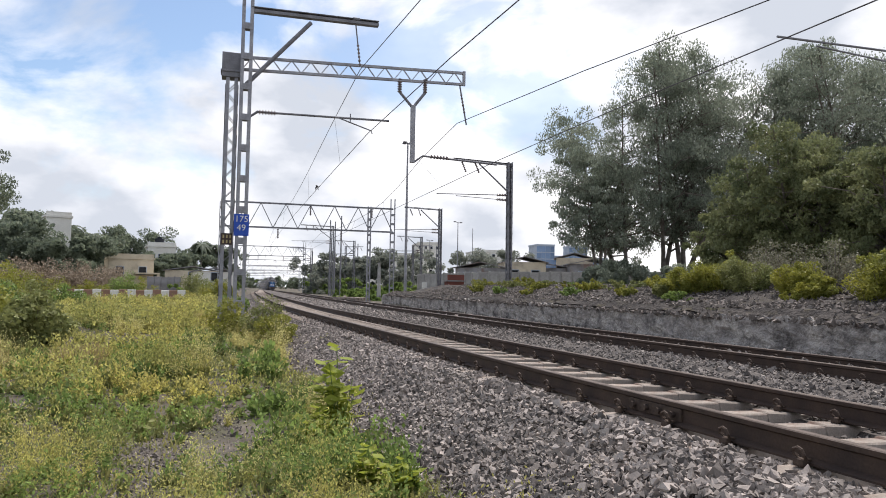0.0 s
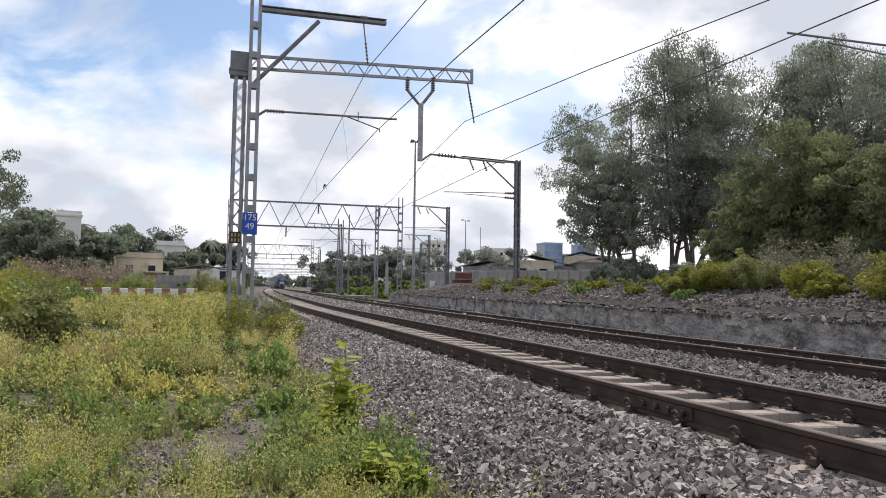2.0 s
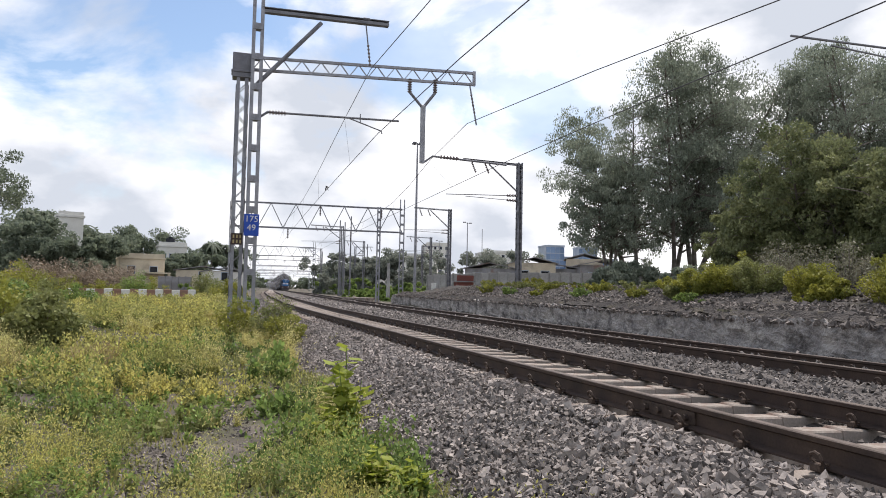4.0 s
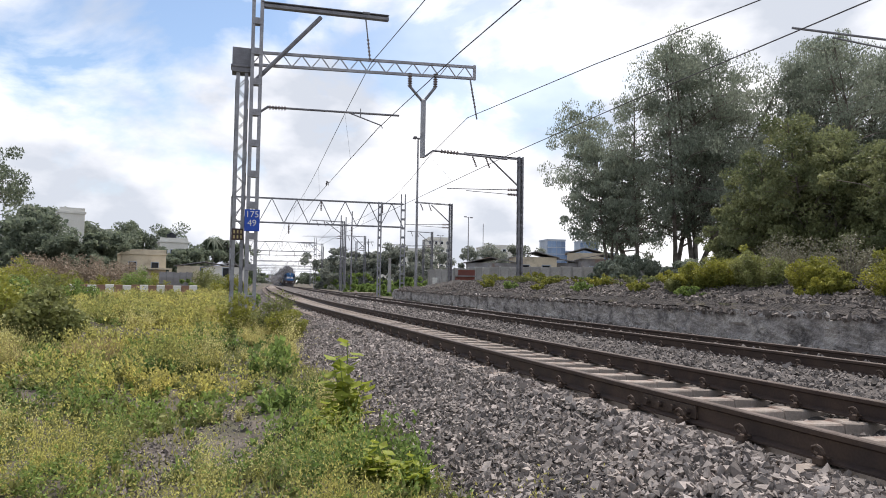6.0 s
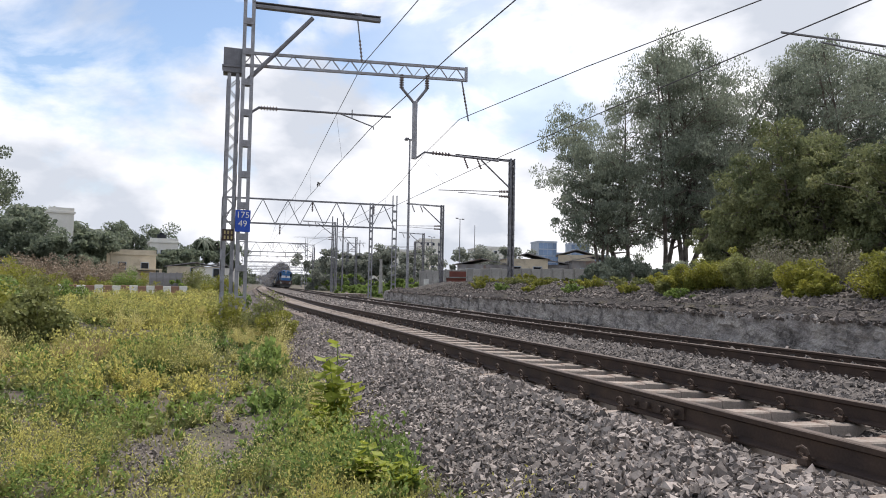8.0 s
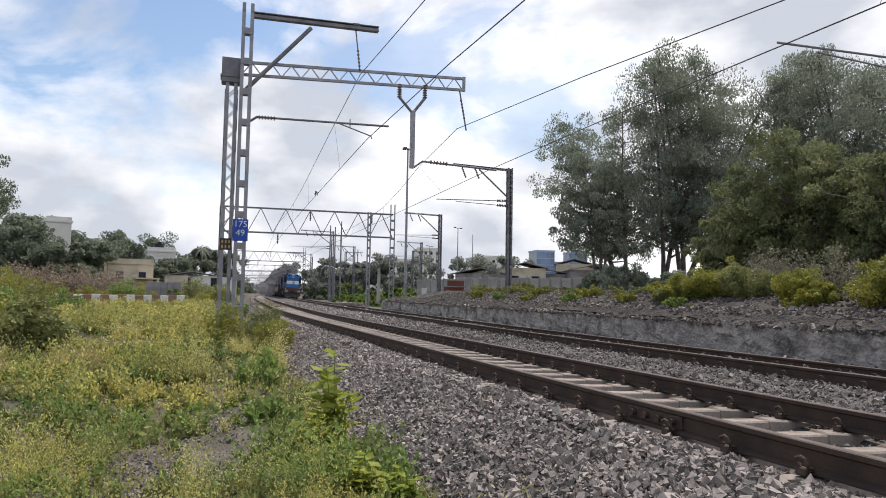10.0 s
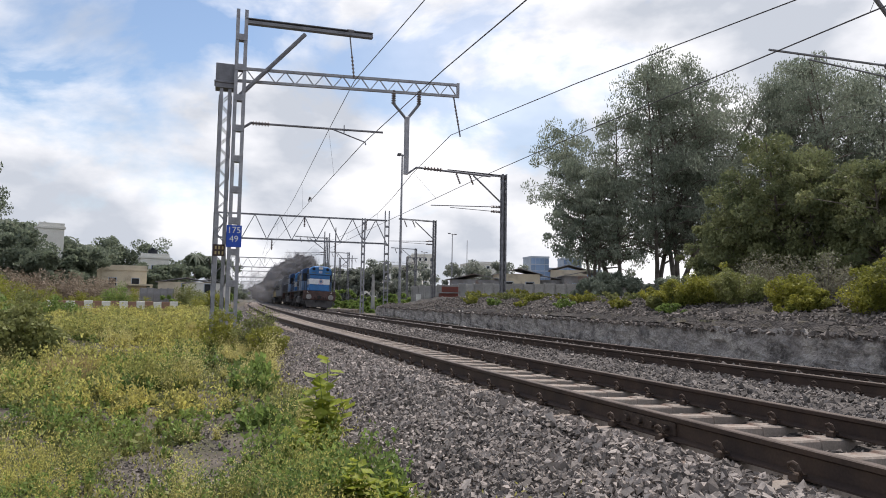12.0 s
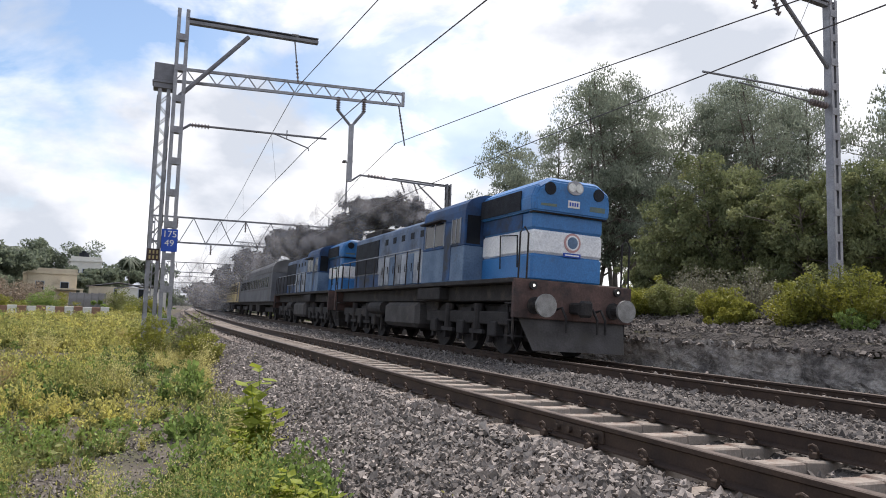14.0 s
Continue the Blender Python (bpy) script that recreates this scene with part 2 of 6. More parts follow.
M_WHITEWALL = mat("whitewash", (0.74, 0.73, 0.68), (0.64, 0.62, 0.57), 0.9, scale=0.5, bump=0.1, stain=(0.40, 0.39, 0.36), stain_at=0.66)
M_BLUEGLASS = mat("blue_curtain_wall", (0.13, 0.21, 0.36), (0.19, 0.28, 0.42), 0.25, scale=0.15, bump=0, spec=0.6, per_object=0.25)
M_MULLION = mat("pale_mullion", (0.42, 0.47, 0.54), (0.36, 0.41, 0.48), 0.6, scale=0.5, bump=0)
M_TIN = mat("roof_sheet", (0.30, 0.30, 0.31), (0.20, 0.19, 0.19), 0.7, metal=0.2, scale=0.8, bump=0.2, stain=(0.20, 0.11, 0.07), stain_at=0.6)
M_REDBOX = mat("rust_red_shed", (0.22, 0.075, 0.06), (0.16, 0.06, 0.05), 0.8, scale=1.2, bump=0.15)
M_TWIG = leafy("dry_twigs", (0.33, 0.265, 0.195), (0.24, 0.19, 0.14), through=0.1)
M_STRAGGLY = leafy("grey_green_leaves", (0.27, 0.26, 0.18), (0.17, 0.165, 0.12), through=0.25)
M_DOORWHITE = mat("dirty_white_panel", (0.38, 0.41, 0.46), (0.20, 0.22, 0.26), 0.6, scale=1.5, bump=0.08, fine=30, per_object=0.2, stain=(0.12, 0.125, 0.14), stain_at=0.58)
# two variants of loco_blue: darker for sides and cab, greyer for the hood top
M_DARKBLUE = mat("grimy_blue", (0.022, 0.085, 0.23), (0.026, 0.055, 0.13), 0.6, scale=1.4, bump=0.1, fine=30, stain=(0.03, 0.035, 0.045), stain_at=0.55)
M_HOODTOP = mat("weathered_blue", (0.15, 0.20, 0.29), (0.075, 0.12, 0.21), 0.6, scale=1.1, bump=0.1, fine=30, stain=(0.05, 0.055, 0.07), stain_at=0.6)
M_OLIVE = mat("faded_olive_paint", (0.17, 0.20, 0.13), (0.10, 0.15, 0.16), 0.7, scale=6, bump=0.1)
M_TANK = mat("sooty_tank", (0.085, 0.08, 0.08), (0.05, 0.047, 0.047), 0.75, scale=2.0, bump=0.3, fine=25, stain=(0.14, 0.12, 0.10), stain_at=0.66)

# ---- building helpers ----
def thing(name, label="", category="", group="", kind="", at=None):
    ob = tagged(new(name), label, category, group, kind)
    ob.empty_display_size = 0.2
    if at is not None:
        ob.matrix_world = at
    return ob


def part(name, bm, material, parent=None, label="", kind="", smooth=False):
    """Links a bmesh as one mesh object under a thing or a part."""
    me = bpy.data.meshes.new(name)
    bmesh.ops.recalc_face_normals(bm, faces=bm.faces)
    bm.to_mesh(me)
    bm.free()
    for m in (material if isinstance(material, (list, tuple)) else (material,)):
        me.materials.append(m)
    if smooth:
        me.shade_smooth()
    ob = new(name, me)
    ob.parent = parent
    return tagged(ob, label, kind=kind)


def again(ob, m, parent=None):
    """The same mesh once more, at the pose m under its thing."""
    c = new(ob.name.split(".")[0], ob.data)
    c.parent = parent or ob.parent
    c.matrix_basis = m
    return c


def box(bm, x0, x1, y0, y1, z0, z1, bevel=0.0, m=None):
    geom = bmesh.ops.create_cube(bm, size=1.0)
    vs = geom["verts"]
    for v in vs:
        v.co = ((x0 + x1) / 2 + v.co.x * (x1 - x0), (y0 + y1) / 2 + v.co.y * (y1 - y0), (z0 + z1) / 2 + v.co.z * (z1 - z0))
    if m is not None:
        bmesh.ops.transform(bm, matrix=m, verts=vs)
    if bevel:
        es = {e for v in vs for e in v.link_edges}
        bmesh.ops.bevel(bm, geom=list(es), offset=bevel, segments=1, affect="EDGES")
    return vs


def bar(bm, p, q, w, h=None, r=None, n=8):
    """A straight bar from p to q: w by h, or round with radius r."""
    p, q = Vector(p), Vector(q)
    d = q - p
    turn = d.to_track_quat("Z", "Y").to_matrix().to_4x4()
    m = Matrix.Translation((p + q) / 2) @ turn
    if r:
        bmesh.ops.create_cone(bm, cap_ends=True, segments=n, radius1=r, radius2=r, depth=d.length, matrix=m)
    else:
        vs = bmesh.ops.create_cube(bm, size=1.0)["verts"]
        bmesh.ops.transform(bm, matrix=m @ Matrix.Diagonal((w, h or w, d.length, 1)), verts=vs)


def tube(bm, pts, r, n=6):
    """A round rod through points."""
    rings = []
    pts = [Vector(p) for p in pts]
    for i, p in enumerate(pts):
        d = (pts[min(i + 1, len(pts) - 1)] - pts[max(i - 1, 0)]).normalized()
        a = d.orthogonal().normalized() if abs(d.z) > 0.95 else d.cross(Vector((0, 0, 1))).normalized()
        b = d.cross(a)
        rr = float(r[i] if isinstance(r, (list, tuple)) else r)
        rings.append([bm.verts.new(p + rr * (math.cos(2 * math.pi * k / n) * a + math.sin(2 * math.pi * k / n) * b)) for k in range(n)])
    for s, t in zip(rings, rings[1:]):
        for k in range(n):
            bm.faces.new((s[k], s[(k + 1) % n], t[(k + 1) % n], t[k]))
    bm.faces.new(rings[0][::-1])
    bm.faces.new(rings[-1])


def sheet(name, verts, faces, material, parent=None, label="", category="", kind="", smooth=False, mats=None):
    """A mesh object from arrays: verts (n, 3), faces (m, k)."""
    verts, faces = np.asarray(verts, "f4"), np.asarray(faces, "i4")
    me = bpy.data.meshes.new(name)
    k = faces.shape[1]
    me.vertices.add(len(verts))
    me.vertices.foreach_set("co", verts.ravel())
    me.loops.add(faces.size)
    me.loops.foreach_set("vertex_index", faces.ravel())
    me.polygons.add(len(faces))
    me.polygons.foreach_set("loop_start", np.arange(0, faces.size, k, dtype="i4"))
    for m in (material if isinstance(material, (list, tuple)) else (material,)):
        me.materials.append(m)
    if mats is not None:
        me.polygons.foreach_set("material_index", np.asarray(mats, "i4"))
    me.update(calc_edges=True)
    me.validate()
    if smooth:
        me.shade_smooth()
    else:
        me.shade_flat()
    ob = new(name, me)
    ob.parent = parent
    return tagged(ob, label, category, kind=kind)


def turns(n, rng, flat=False):
    """n random rotation matrices."""
    if flat:
        a = rng.uniform(0, 2 * np.pi, n)
        m = np.zeros((n, 3, 3))
        m[:, 0, 0], m[:, 0, 1], m[:, 1, 0], m[:, 1, 1], m[:, 2, 2] = np.cos(a), -np.sin(a), np.sin(a), np.cos(a), 1
        return m
    q = rng.normal(size=(n, 4))
    q /= np.linalg.norm(q, axis=1)[:, None]
    w, x, y, z = q.T
    return np.stack([1 - 2 * (y * y + z * z), 2 * (x * y - z * w), 2 * (x * z + y * w), 2 * (x * y + z * w), 1 - 2 * (x * x + z * z), 2 * (y * z - x * w),
                     2 * (x * z - y * w), 2 * (y * z + x * w), 1 - 2 * (x * x + y * y)], 1).reshape(n, 3, 3)


def strew(base, faces, places, sizes, rot):
    """Copies of a small mesh at places, as one pair of arrays. base: (v, 3) or (n, v, 3)."""
    n = len(places)
    b = np.broadcast_to(base, (n, *np.shape(base)[-2:]))
    v = np.einsum("nij,nvj->nvi", rot, b * np.asarray(sizes).reshape(n, 1, -1)) + np.asarray(places)[:, None, :]
    f = np.asarray(faces)[None] + (np.arange(n) * b.shape[1])[:, None, None]
    return v.reshape(-1, 3), f.reshape(-1, np.shape(faces)[1])


R_CURVE, Y_CURVE, BEND = 2090.0, 122.0, 0.045


def shift(y):
    """How far the tracks have swung to the right at y."""
    y = np.asarray(y, float)
    c, e = np.clip(y, 0, Y_CURVE), np.clip(y - 5, 0, 14)
    return c * c / (2 * R_CURVE) + np.clip(y - Y_CURVE, 0, None) * Y_CURVE / R_CURVE + BEND * (e * e / 28 + np.clip(y - 19, 0, None))


def drop(y):
    """The gentle fall of the line in the distance."""
    return -0.0045 * np.clip(np.asarray(y, float) - 100, 0, 280)


def along(x, y, z=0.0):
    """A place at x beside the line, y along it, with the line's turn there."""
    yaw = -math.degrees(math.atan(min(max(y, 0), Y_CURVE) / R_CURVE + BEND * min(max((y - 5) / 14, 0), 1)))
    return pose(x + float(shift(y)), y, z + float(drop(y)), 0, 0, yaw)


T1, T2 = 4.43, 8.83     # the two tracks' middles
CANT = 0.07             # the near track's outer rail stands higher in the bend


def ease(y):
    """How far the near track draws away from the other one beyond the straight."""
    s = np.clip((np.asarray(y, float) - 10) / 24, 0, 1)
    return -0.52 * s * s * (3 - 2 * s)

# ---- ground ----
def ground_z(x, y):
    """Height of the earth at x, y; x counts from the line's own swing."""
    x, y = np.asarray(x, float), np.asarray(y, float)
    left = -0.56 + 0.10 * np.sin(x * 0.9 + 1.3) * np.sin(y * 0.55) + 0.05 * np.sin(x * 2.3) * np.sin(y * 1.7 + 0.4) + 0.012 * np.clip(y - 8, 0, 25)
    right = 0.55 + 0.55 * np.clip((x - 11.7) / 3.0, 0, 1) - 0.9 * np.clip((x - 26) / 20, 0, 1)
    end = np.clip((y - 44) / 5, 0, 1)
    right = right * (1 - end) + (-0.35) * end
    s = np.clip((x - 11.35) / 0.2, 0, 1)
    return left * (1 - s) + right * s


def build_ground():
    xs = np.concatenate([np.linspace(-1500, -40, 12), np.linspace(-36, 1.0, 75), np.linspace(1.4, 11.3, 12), [11.45, 11.55, 11.7], np.linspace(12, 40, 40), np.linspace(46, 1500, 12)])
    ys = np.concatenate([np.linspace(-600, -14, 8), np.linspace(-10, 44, 110), np.linspace(46, 130, 30), np.linspace(140, 2500, 20)])
    gx, gy = np.meshgrid(xs, ys, indexing="ij")
    gz = ground_z(gx, gy)
    far = np.clip((np.abs(gx) - 40) / 60, 0, 1)
    gz = gz * (1 - far) - 0.6 * far + drop(gy)
    under = (gx > 1.2) & (gx < 11.3)
    gz[under] = np.minimum(gz[under], -0.62 + drop(gy[under]))
    v = np.stack([gx + shift(np.minimum(gy, 700)), gy, gz], -1).reshape(-1, 3)
    i = np.arange(len(xs) - 1)[:, None] * len(ys) + np.arange(len(ys) - 1)[None]
    f = np.stack([i, i + len(ys), i + len(ys) + 1, i + 1], -1).reshape(-1, 4)
    sheet("ground", v, f, M_EARTH, None, "brown earth with sparse weeds beside the railway", "ground", "structure", smooth=True)


def ballast_z(x):
    """The ballast's top across the line."""
    return np.interp(x, [1.75, 2.75, 3.05, 3.44, 3.7, 5.15, 5.42, 5.8, 6.1, 6.5, 7.0, 7.4, 10.3, 11.3], [-0.60, -0.20, -0.135, -0.15, -0.245, -0.285, -0.225, -0.19, -0.18, -0.22, -0.22, -0.17, -0.24, -0.26])


def build_ballast():
    xs = np.linspace(1.75, 11.3, 70)
    ys = np.concatenate([np.linspace(-40, 0, 12), np.linspace(1, 40, 150), np.linspace(42, 130, 40), np.linspace(140, 460, 20)])
    gx, gy = np.meshgrid(xs, ys, indexing="ij")
    rng = np.random.default_rng(4)
    wob = 0.12 * np.sin(gy * 0.8) + 0.08 * np.sin(gy * 2.1 + 1)
    gz = ballast_z(gx + np.where(gx < 3, wob, 0)) + rng.normal(0, 0.012, gx.shape) + drop(gy)
    v = np.stack([gx + shift(gy), gy, gz], -1).reshape(-1, 3)
    i = np.arange(len(xs) - 1)[:, None] * len(ys) + np.arange(len(ys) - 1)[None]
    f = np.stack([i, i + len(ys), i + len(ys) + 1, i + 1], -1).reshape(-1, 4)
    sheet("ballast_bed", v, f, M_BALLAST, None, "grey crushed-stone ballast bed under two tracks", "ballast", "structure")


build_ground()
build_ballast()


# ---- tracks ----
RAIL = [(-0.075, -0.172), (0.075, -0.172), (0.075, -0.160), (0.012, -0.142), (0.010, -0.050), (0.036, -0.036), (0.036, -0.006), (0.028, 0.0),
        (-0.028, 0.0), (-0.036, -0.006), (-0.036, -0.036), (-0.010, -0.050), (-0.012, -0.142), (-0.075, -0.160)]


def build_rail(parent, x, z, own):
    ys = np.concatenate([np.arange(-40, 0, 8.0), np.arange(0, 130, 2.5), np.arange(130, 451, 20.0)])
    k = len(RAIL)
    v = np.array([[(x + px + float(shift(y)) + own * float(ease(y)), y, pz + z + float(drop(y))) for px, pz in RAIL] for y in ys]).reshape(-1, 3)
    f, mats = [], []
    for i in range(len(ys) - 1):
        for j in range(k):
            a, b = i * k + j, i * k + (j + 1) % k
            f.append((a, b, b + k, a + k))
            mats.append(1 if j in (6, 7, 8) else 0)
    return sheet("rail", v, f, (M_RAIL, M_RAILTOP), parent, mats=mats)


def sleeper_mesh():
    bm = bmesh.new()
    # pre-stressed concrete: high rail seats, a lower waist
    for px in (-1, 1):
        vs = box(bm, px * 0.55 if px > 0 else -1.375, 1.375 if px > 0 else px * 0.55, -0.13, 0.13, -0.40, -0.178)
        for v in vs:
            if v.co.z > -0.3:
                v.co.y *= 0.72
                if abs(v.co.x) > 1.3:
                    v.co.z -= 0.03
                    v.co.x *= 0.985
    vs = box(bm, -0.55, 0.55, -0.115, 0.115, -0.40, -0.192)
    for v in vs:
        if v.co.z > -0.3:
            v.co.y *= 0.75
    bmesh.ops.bevel(bm, geom=[e for e in bm.edges if e.verts[0].co.z > -0.3 and e.verts[1].co.z > -0.3], offset=0.014, segments=1, affect="EDGES")
    return bm


def clip_mesh():
    """A bent spring clip standing in its cast shoulder beside the rail's foot."""
    bm = bmesh.new()
    box(bm, 0.0, 0.05, -0.035, 0.035, -0.185, -0.135, 0.008)
    pts = [(-0.03, 0.03, -0.145), (0.02, 0.045, -0.135), (0.045, 0.055, -0.105), (0.05, 0.04, -0.072), (0.05, 0.005, -0.06), (0.05, -0.028, -0.075), (0.045, -0.035, -0.108), (0.03, -0.01, -0.125)]
    tube(bm, [(a, b * 0.85, -0.145 + (c + 0.145) * 0.85) for a, b, c in pts], 0.011, 6)
    return bm


def build_track(name, x, z_left, z_right, label, own=0.0):
    tr = thing(name, label, "railway track", kind="structure")
    half = 0.873
    build_rail(tr, x - half, z_left, own)
    build_rail(tr, x + half, z_right, own)
    lean = math.degrees(math.atan((z_left - z_right) / (2 * half)))
    first = part("sleeper", sleeper_mesh(), M_SLEEPER, tr)
    clip = part("rail_clip", clip_mesh(), M_CLIP, tr)
    zc = (z_left + z_right) / 2
    rest_v, rest_f, n0 = [], [], 0
    far = [(-1.375, -0.1), (1.375, -0.1), (1.375, 0.1), (-1.375, 0.1)]
    y, k = -6.52, 0
    while y < 300:
        m = along(x + own * float(ease(y)), y, zc) @ pose(0, 0, 0, 0, lean, 0)
        if y < 48:
            if k == 0:
                first.matrix_basis = m
            else:
                again(first, m)
            if y < 24:
                for s, side in ((-half, -1), (-half, 1), (half, -1), (half, 1)):
                    c = m @ pose(s + side * 0.085, 0, 0, 0, 0, 0 if side > 0 else 180)
                    if clip.matrix_basis == Matrix.Identity(4):
                        clip.matrix_basis = c
                    else:
                        again(clip, c)
        else:
            for px, py in far:
                rest_v.append(m @ Vector((px, py, -0.182)))
            for px, py in far:
                rest_v.append(m @ Vector((px, py, -0.3)))
            rest_f += [(n0, n0 + 1, n0 + 2, n0 + 3), (n0, n0 + 4, n0 + 5, n0 + 1), (n0 + 2, n0 + 6, n0 + 7, n0 + 3), (n0 + 1, n0 + 5, n0 + 6, n0 + 2), (n0 + 3, n0 + 7, n0 + 4, n0)]
            n0 += 8
        y += 0.60
        k += 1
    sheet("far_sleepers", rest_v, rest_f, M_SLEEPER, tr, kind="stuff")
    return tr


near_track = build_track("track_near", T1, CANT, 0.0, "rusty steel rails on concrete sleepers, broad gauge", 1.0)
far_track = build_track("track_far", T2, 0.0, -0.08, "rusty steel rails, sleepers hidden under grey ballast")


def build_fishplate(y):
    bm = bmesh.new()
    for s in (-1, 1):
        box(bm, s * 0.012 - 0.016, s * 0.012 + 0.016, y - 0.32, y + 0.32, -0.145, -0.045, 0.006)
    f = part("fishplate", bm, M_CLIP, near_track, "bolted rusty joint plate")
    f.matrix_basis = pose(T1 - 0.873, 0, CANT)
    for i in range(4):
        b = bmesh.new()
        yy = y - 0.24 + 0.16 * i
        bar(b, (-0.065, yy, -0.095), (0.065, yy, -0.095), 0, r=0.026, n=8)
        part("bolt", b, M_CLIP, f)


build_fishplate(4.54)

# ---- overhead line ----
def batten_mast(at, z0, z1, w=0.30, d=0.16, gap=0.55, label="grey steel mast of two channels joined by plates", mat_=None, name="overhead_line_mast", group="overhead line masts"):
    """Two channels side by side with flat batten plates between."""
    m_ = mat_ or M_STEEL
    ob = thing(name, label, "mast", group, at=at)
    for s in (-1, 1):
        bm = bmesh.new()
        c = s * (w / 2 - 0.045)
        box(bm, c - 0.045, c + 0.045, -d / 2, -d / 2 + 0.012, z0, z1)
        box(bm, c - 0.045, c + 0.045, d / 2 - 0.012, d / 2, z0, z1)
        box(bm, c + s * 0.045 - 0.006, c + s * 0.045 + 0.006, -d / 2 + 0.012, d / 2 - 0.012, z0, z1)
        part("channel", bm, m_, ob)
    z, first = z0 + 0.15, None
    while z < z1:
        if first is None:
            bm = bmesh.new()
            box(bm, -w / 2 + 0.01, w / 2 - 0.01, -d / 2 - 0.011, d / 2 + 0.011, -0.09, 0.09, 0.004)
            first = part("batten_plate", bm, m_, ob)
            first.matrix_basis = pose(0, 0, z)
        else:
            again(first, pose(0, 0, z))
        z += gap
    return ob


def lattice_mast(at, z0, z1, w=0.30, pitch=0.32, label="grey steel lattice mast with zigzag bracing", mat_=None, name="lattice_mast", group="overhead line masts"):
    m_ = mat_ or M_STEEL
    ob = thing(name, label, "mast", group, at=at)
    for sx in (-1, 1):
        for sy in (-1, 1):
            bm = bmesh.new()
            cx, cy = sx * w / 2, sy * w / 2
            box(bm, min(cx, cx - sx * 0.09), max(cx, cx - sx * 0.09), cy - 0.005, cy + 0.005, z0, z1)
            box(bm, cx - 0.005, cx + 0.005, min(cy - sy * 0.006, cy - sy * 0.09), max(cy - sy * 0.006, cy - sy * 0.09), z0, z1)
            part("angle", bm, m_, ob)
    n = int((z1 - z0) / pitch)
    e, g = w / 2 - 0.02, w / 2 - 0.012
    for side in (-1, 1):
        for turned in (0, 90):
            pair = []
            for sign in (-1, 1):
                bm = bmesh.new()
                bar(bm, (-sign * e, side * g, 0), (sign * e, side * g, pitch), 0.075, 0.012)
                pair.append(part("bracing_bar", bm, m_, ob))
            for i in range(n):
                m = pose(0, 0, z0 + i * pitch, 0, 0, turned)
                if i < 2:
                    pair[i].matrix_basis = m
                else:
                    again(pair[i % 2], m)
    return ob


def insulator(parent, p, q, r=0.055, name="insulator"):
    """A ribbed porcelain rod from p to q."""
    bm = bmesh.new()
    p, q = Vector(p), Vector(q)
    pts, rs = [p], [r * 0.45]
    for i in range(6):
        for k, w in ((0.2, 0.45), (0.3, 1.0), (0.65, 0.85), (0.75, 0.45)):
            pts.append(p.lerp(q, (i + k) / 6))
            rs.append(r * w)
    tube(bm, pts + [q], rs + [r * 0.45], 10)
    return part(name, bm, M_INSUL, parent)


def rod(parent, name, pts, r, m_=None, label=""):
    bm = bmesh.new()
    tube(bm, pts, r, 8)
    return part(name, bm, m_ or M_STEELDARK, parent, label)


def angle_arm(parent, name, p, q, w=0.12, m_=None):
    bm = bmesh.new()
    bar(bm, p, q, w, w * 0.5)
    bar(bm, Vector(p) + Vector((0, 0, w * 0.55)), Vector(q) + Vector((0, 0, w * 0.55)), w * 1.3, 0.02)
    return part(name, bm, m_ or M_STEELDARK, parent)


def truss_arm(parent, p, q, h, n, m_=None, name="truss_arm", chord=0.075, web=0.04):
    """A flat lattice arm from p to q, h deep."""
    m_ = m_ or M_STEEL
    p, q = Vector(p), Vector(q)
    up = Vector((0, 0, h))
    for c, a in (("bottom_chord", Vector()), ("top_chord", up)):
        bm = bmesh.new()
        bar(bm, p + a, q + a, chord, chord)
        part(c, bm, m_, parent)
    for i in range(n):
        a, b = p.lerp(q, i / n), p.lerp(q, (i + 1) / n)
        mid = p.lerp(q, (i + 0.5) / n) + up
        bm = bmesh.new()
        bar(bm, a, mid, web, web * 0.6)
        bar(bm, mid, b, web, web * 0.6)
        part("web_bar", bm, m_, parent)


# the masts beside the near track: a plated mast with a top arm, and behind it a lattice pillar that carries a long truss across both tracks
YA = 19.5
XA = 1.42 - float(shift(YA))
mast_a = batten_mast(along(XA, YA), -0.6, 8.95, 0.31, 0.18, 0.86, "tall grey plated steel mast with top arm and blue plate")
angle_arm(mast_a, "top_arm", (0.1, 0, 8.62), (3.72, 0, 8.68), 0.17)
rod(mast_a, "brace", [(0.02, 0, 6.52), (1.75, 0, 8.5)], 0.06)
rod(mast_a, "hanger", [(3.05, 0, 8.6), (3.12, 0, 8.05)], 0.02)
insulator(mast_a, (3.12, 0, 8.05), (3.2, 0, 7.38), 0.04)
bm = bmesh.new()
box(bm, 2.95, 3.15, -0.1, 0.1, 8.72, 8.8, 0.01)
part("hanger_clamp", bm, M_STEELDARK, mast_a)
rod(mast_a, "cantilever_tube", [(0.35, 0, 5.76), (4.1, 0, 5.84)], 0.032)
rod(mast_a, "stay_bracket", [(0.12, 0, 5.6), (0.36, 0, 5.78)], 0.035)
insulator(mast_a, (0.36, 0, 5.76), (0.85, 0, 5.77), 0.07)
rod(mast_a, "steady_arm", [(2.6, 0, 5.8), (3.58, 0, 5.50), (3.6, 0, 5.42)], 0.02)
rod(mast_a, "clevis", [(2.95, 0, 5.7), (2.95, 0, 5.95)], 0.015)
bm = bmesh.new()
box(bm, -0.20, 0.20, -0.124, -0.112, 2.26, 2.86, 0.004)
plate = part("number_plate", bm, M_SIGNBLUE, mast_a, "blue enamel plate with white figures")


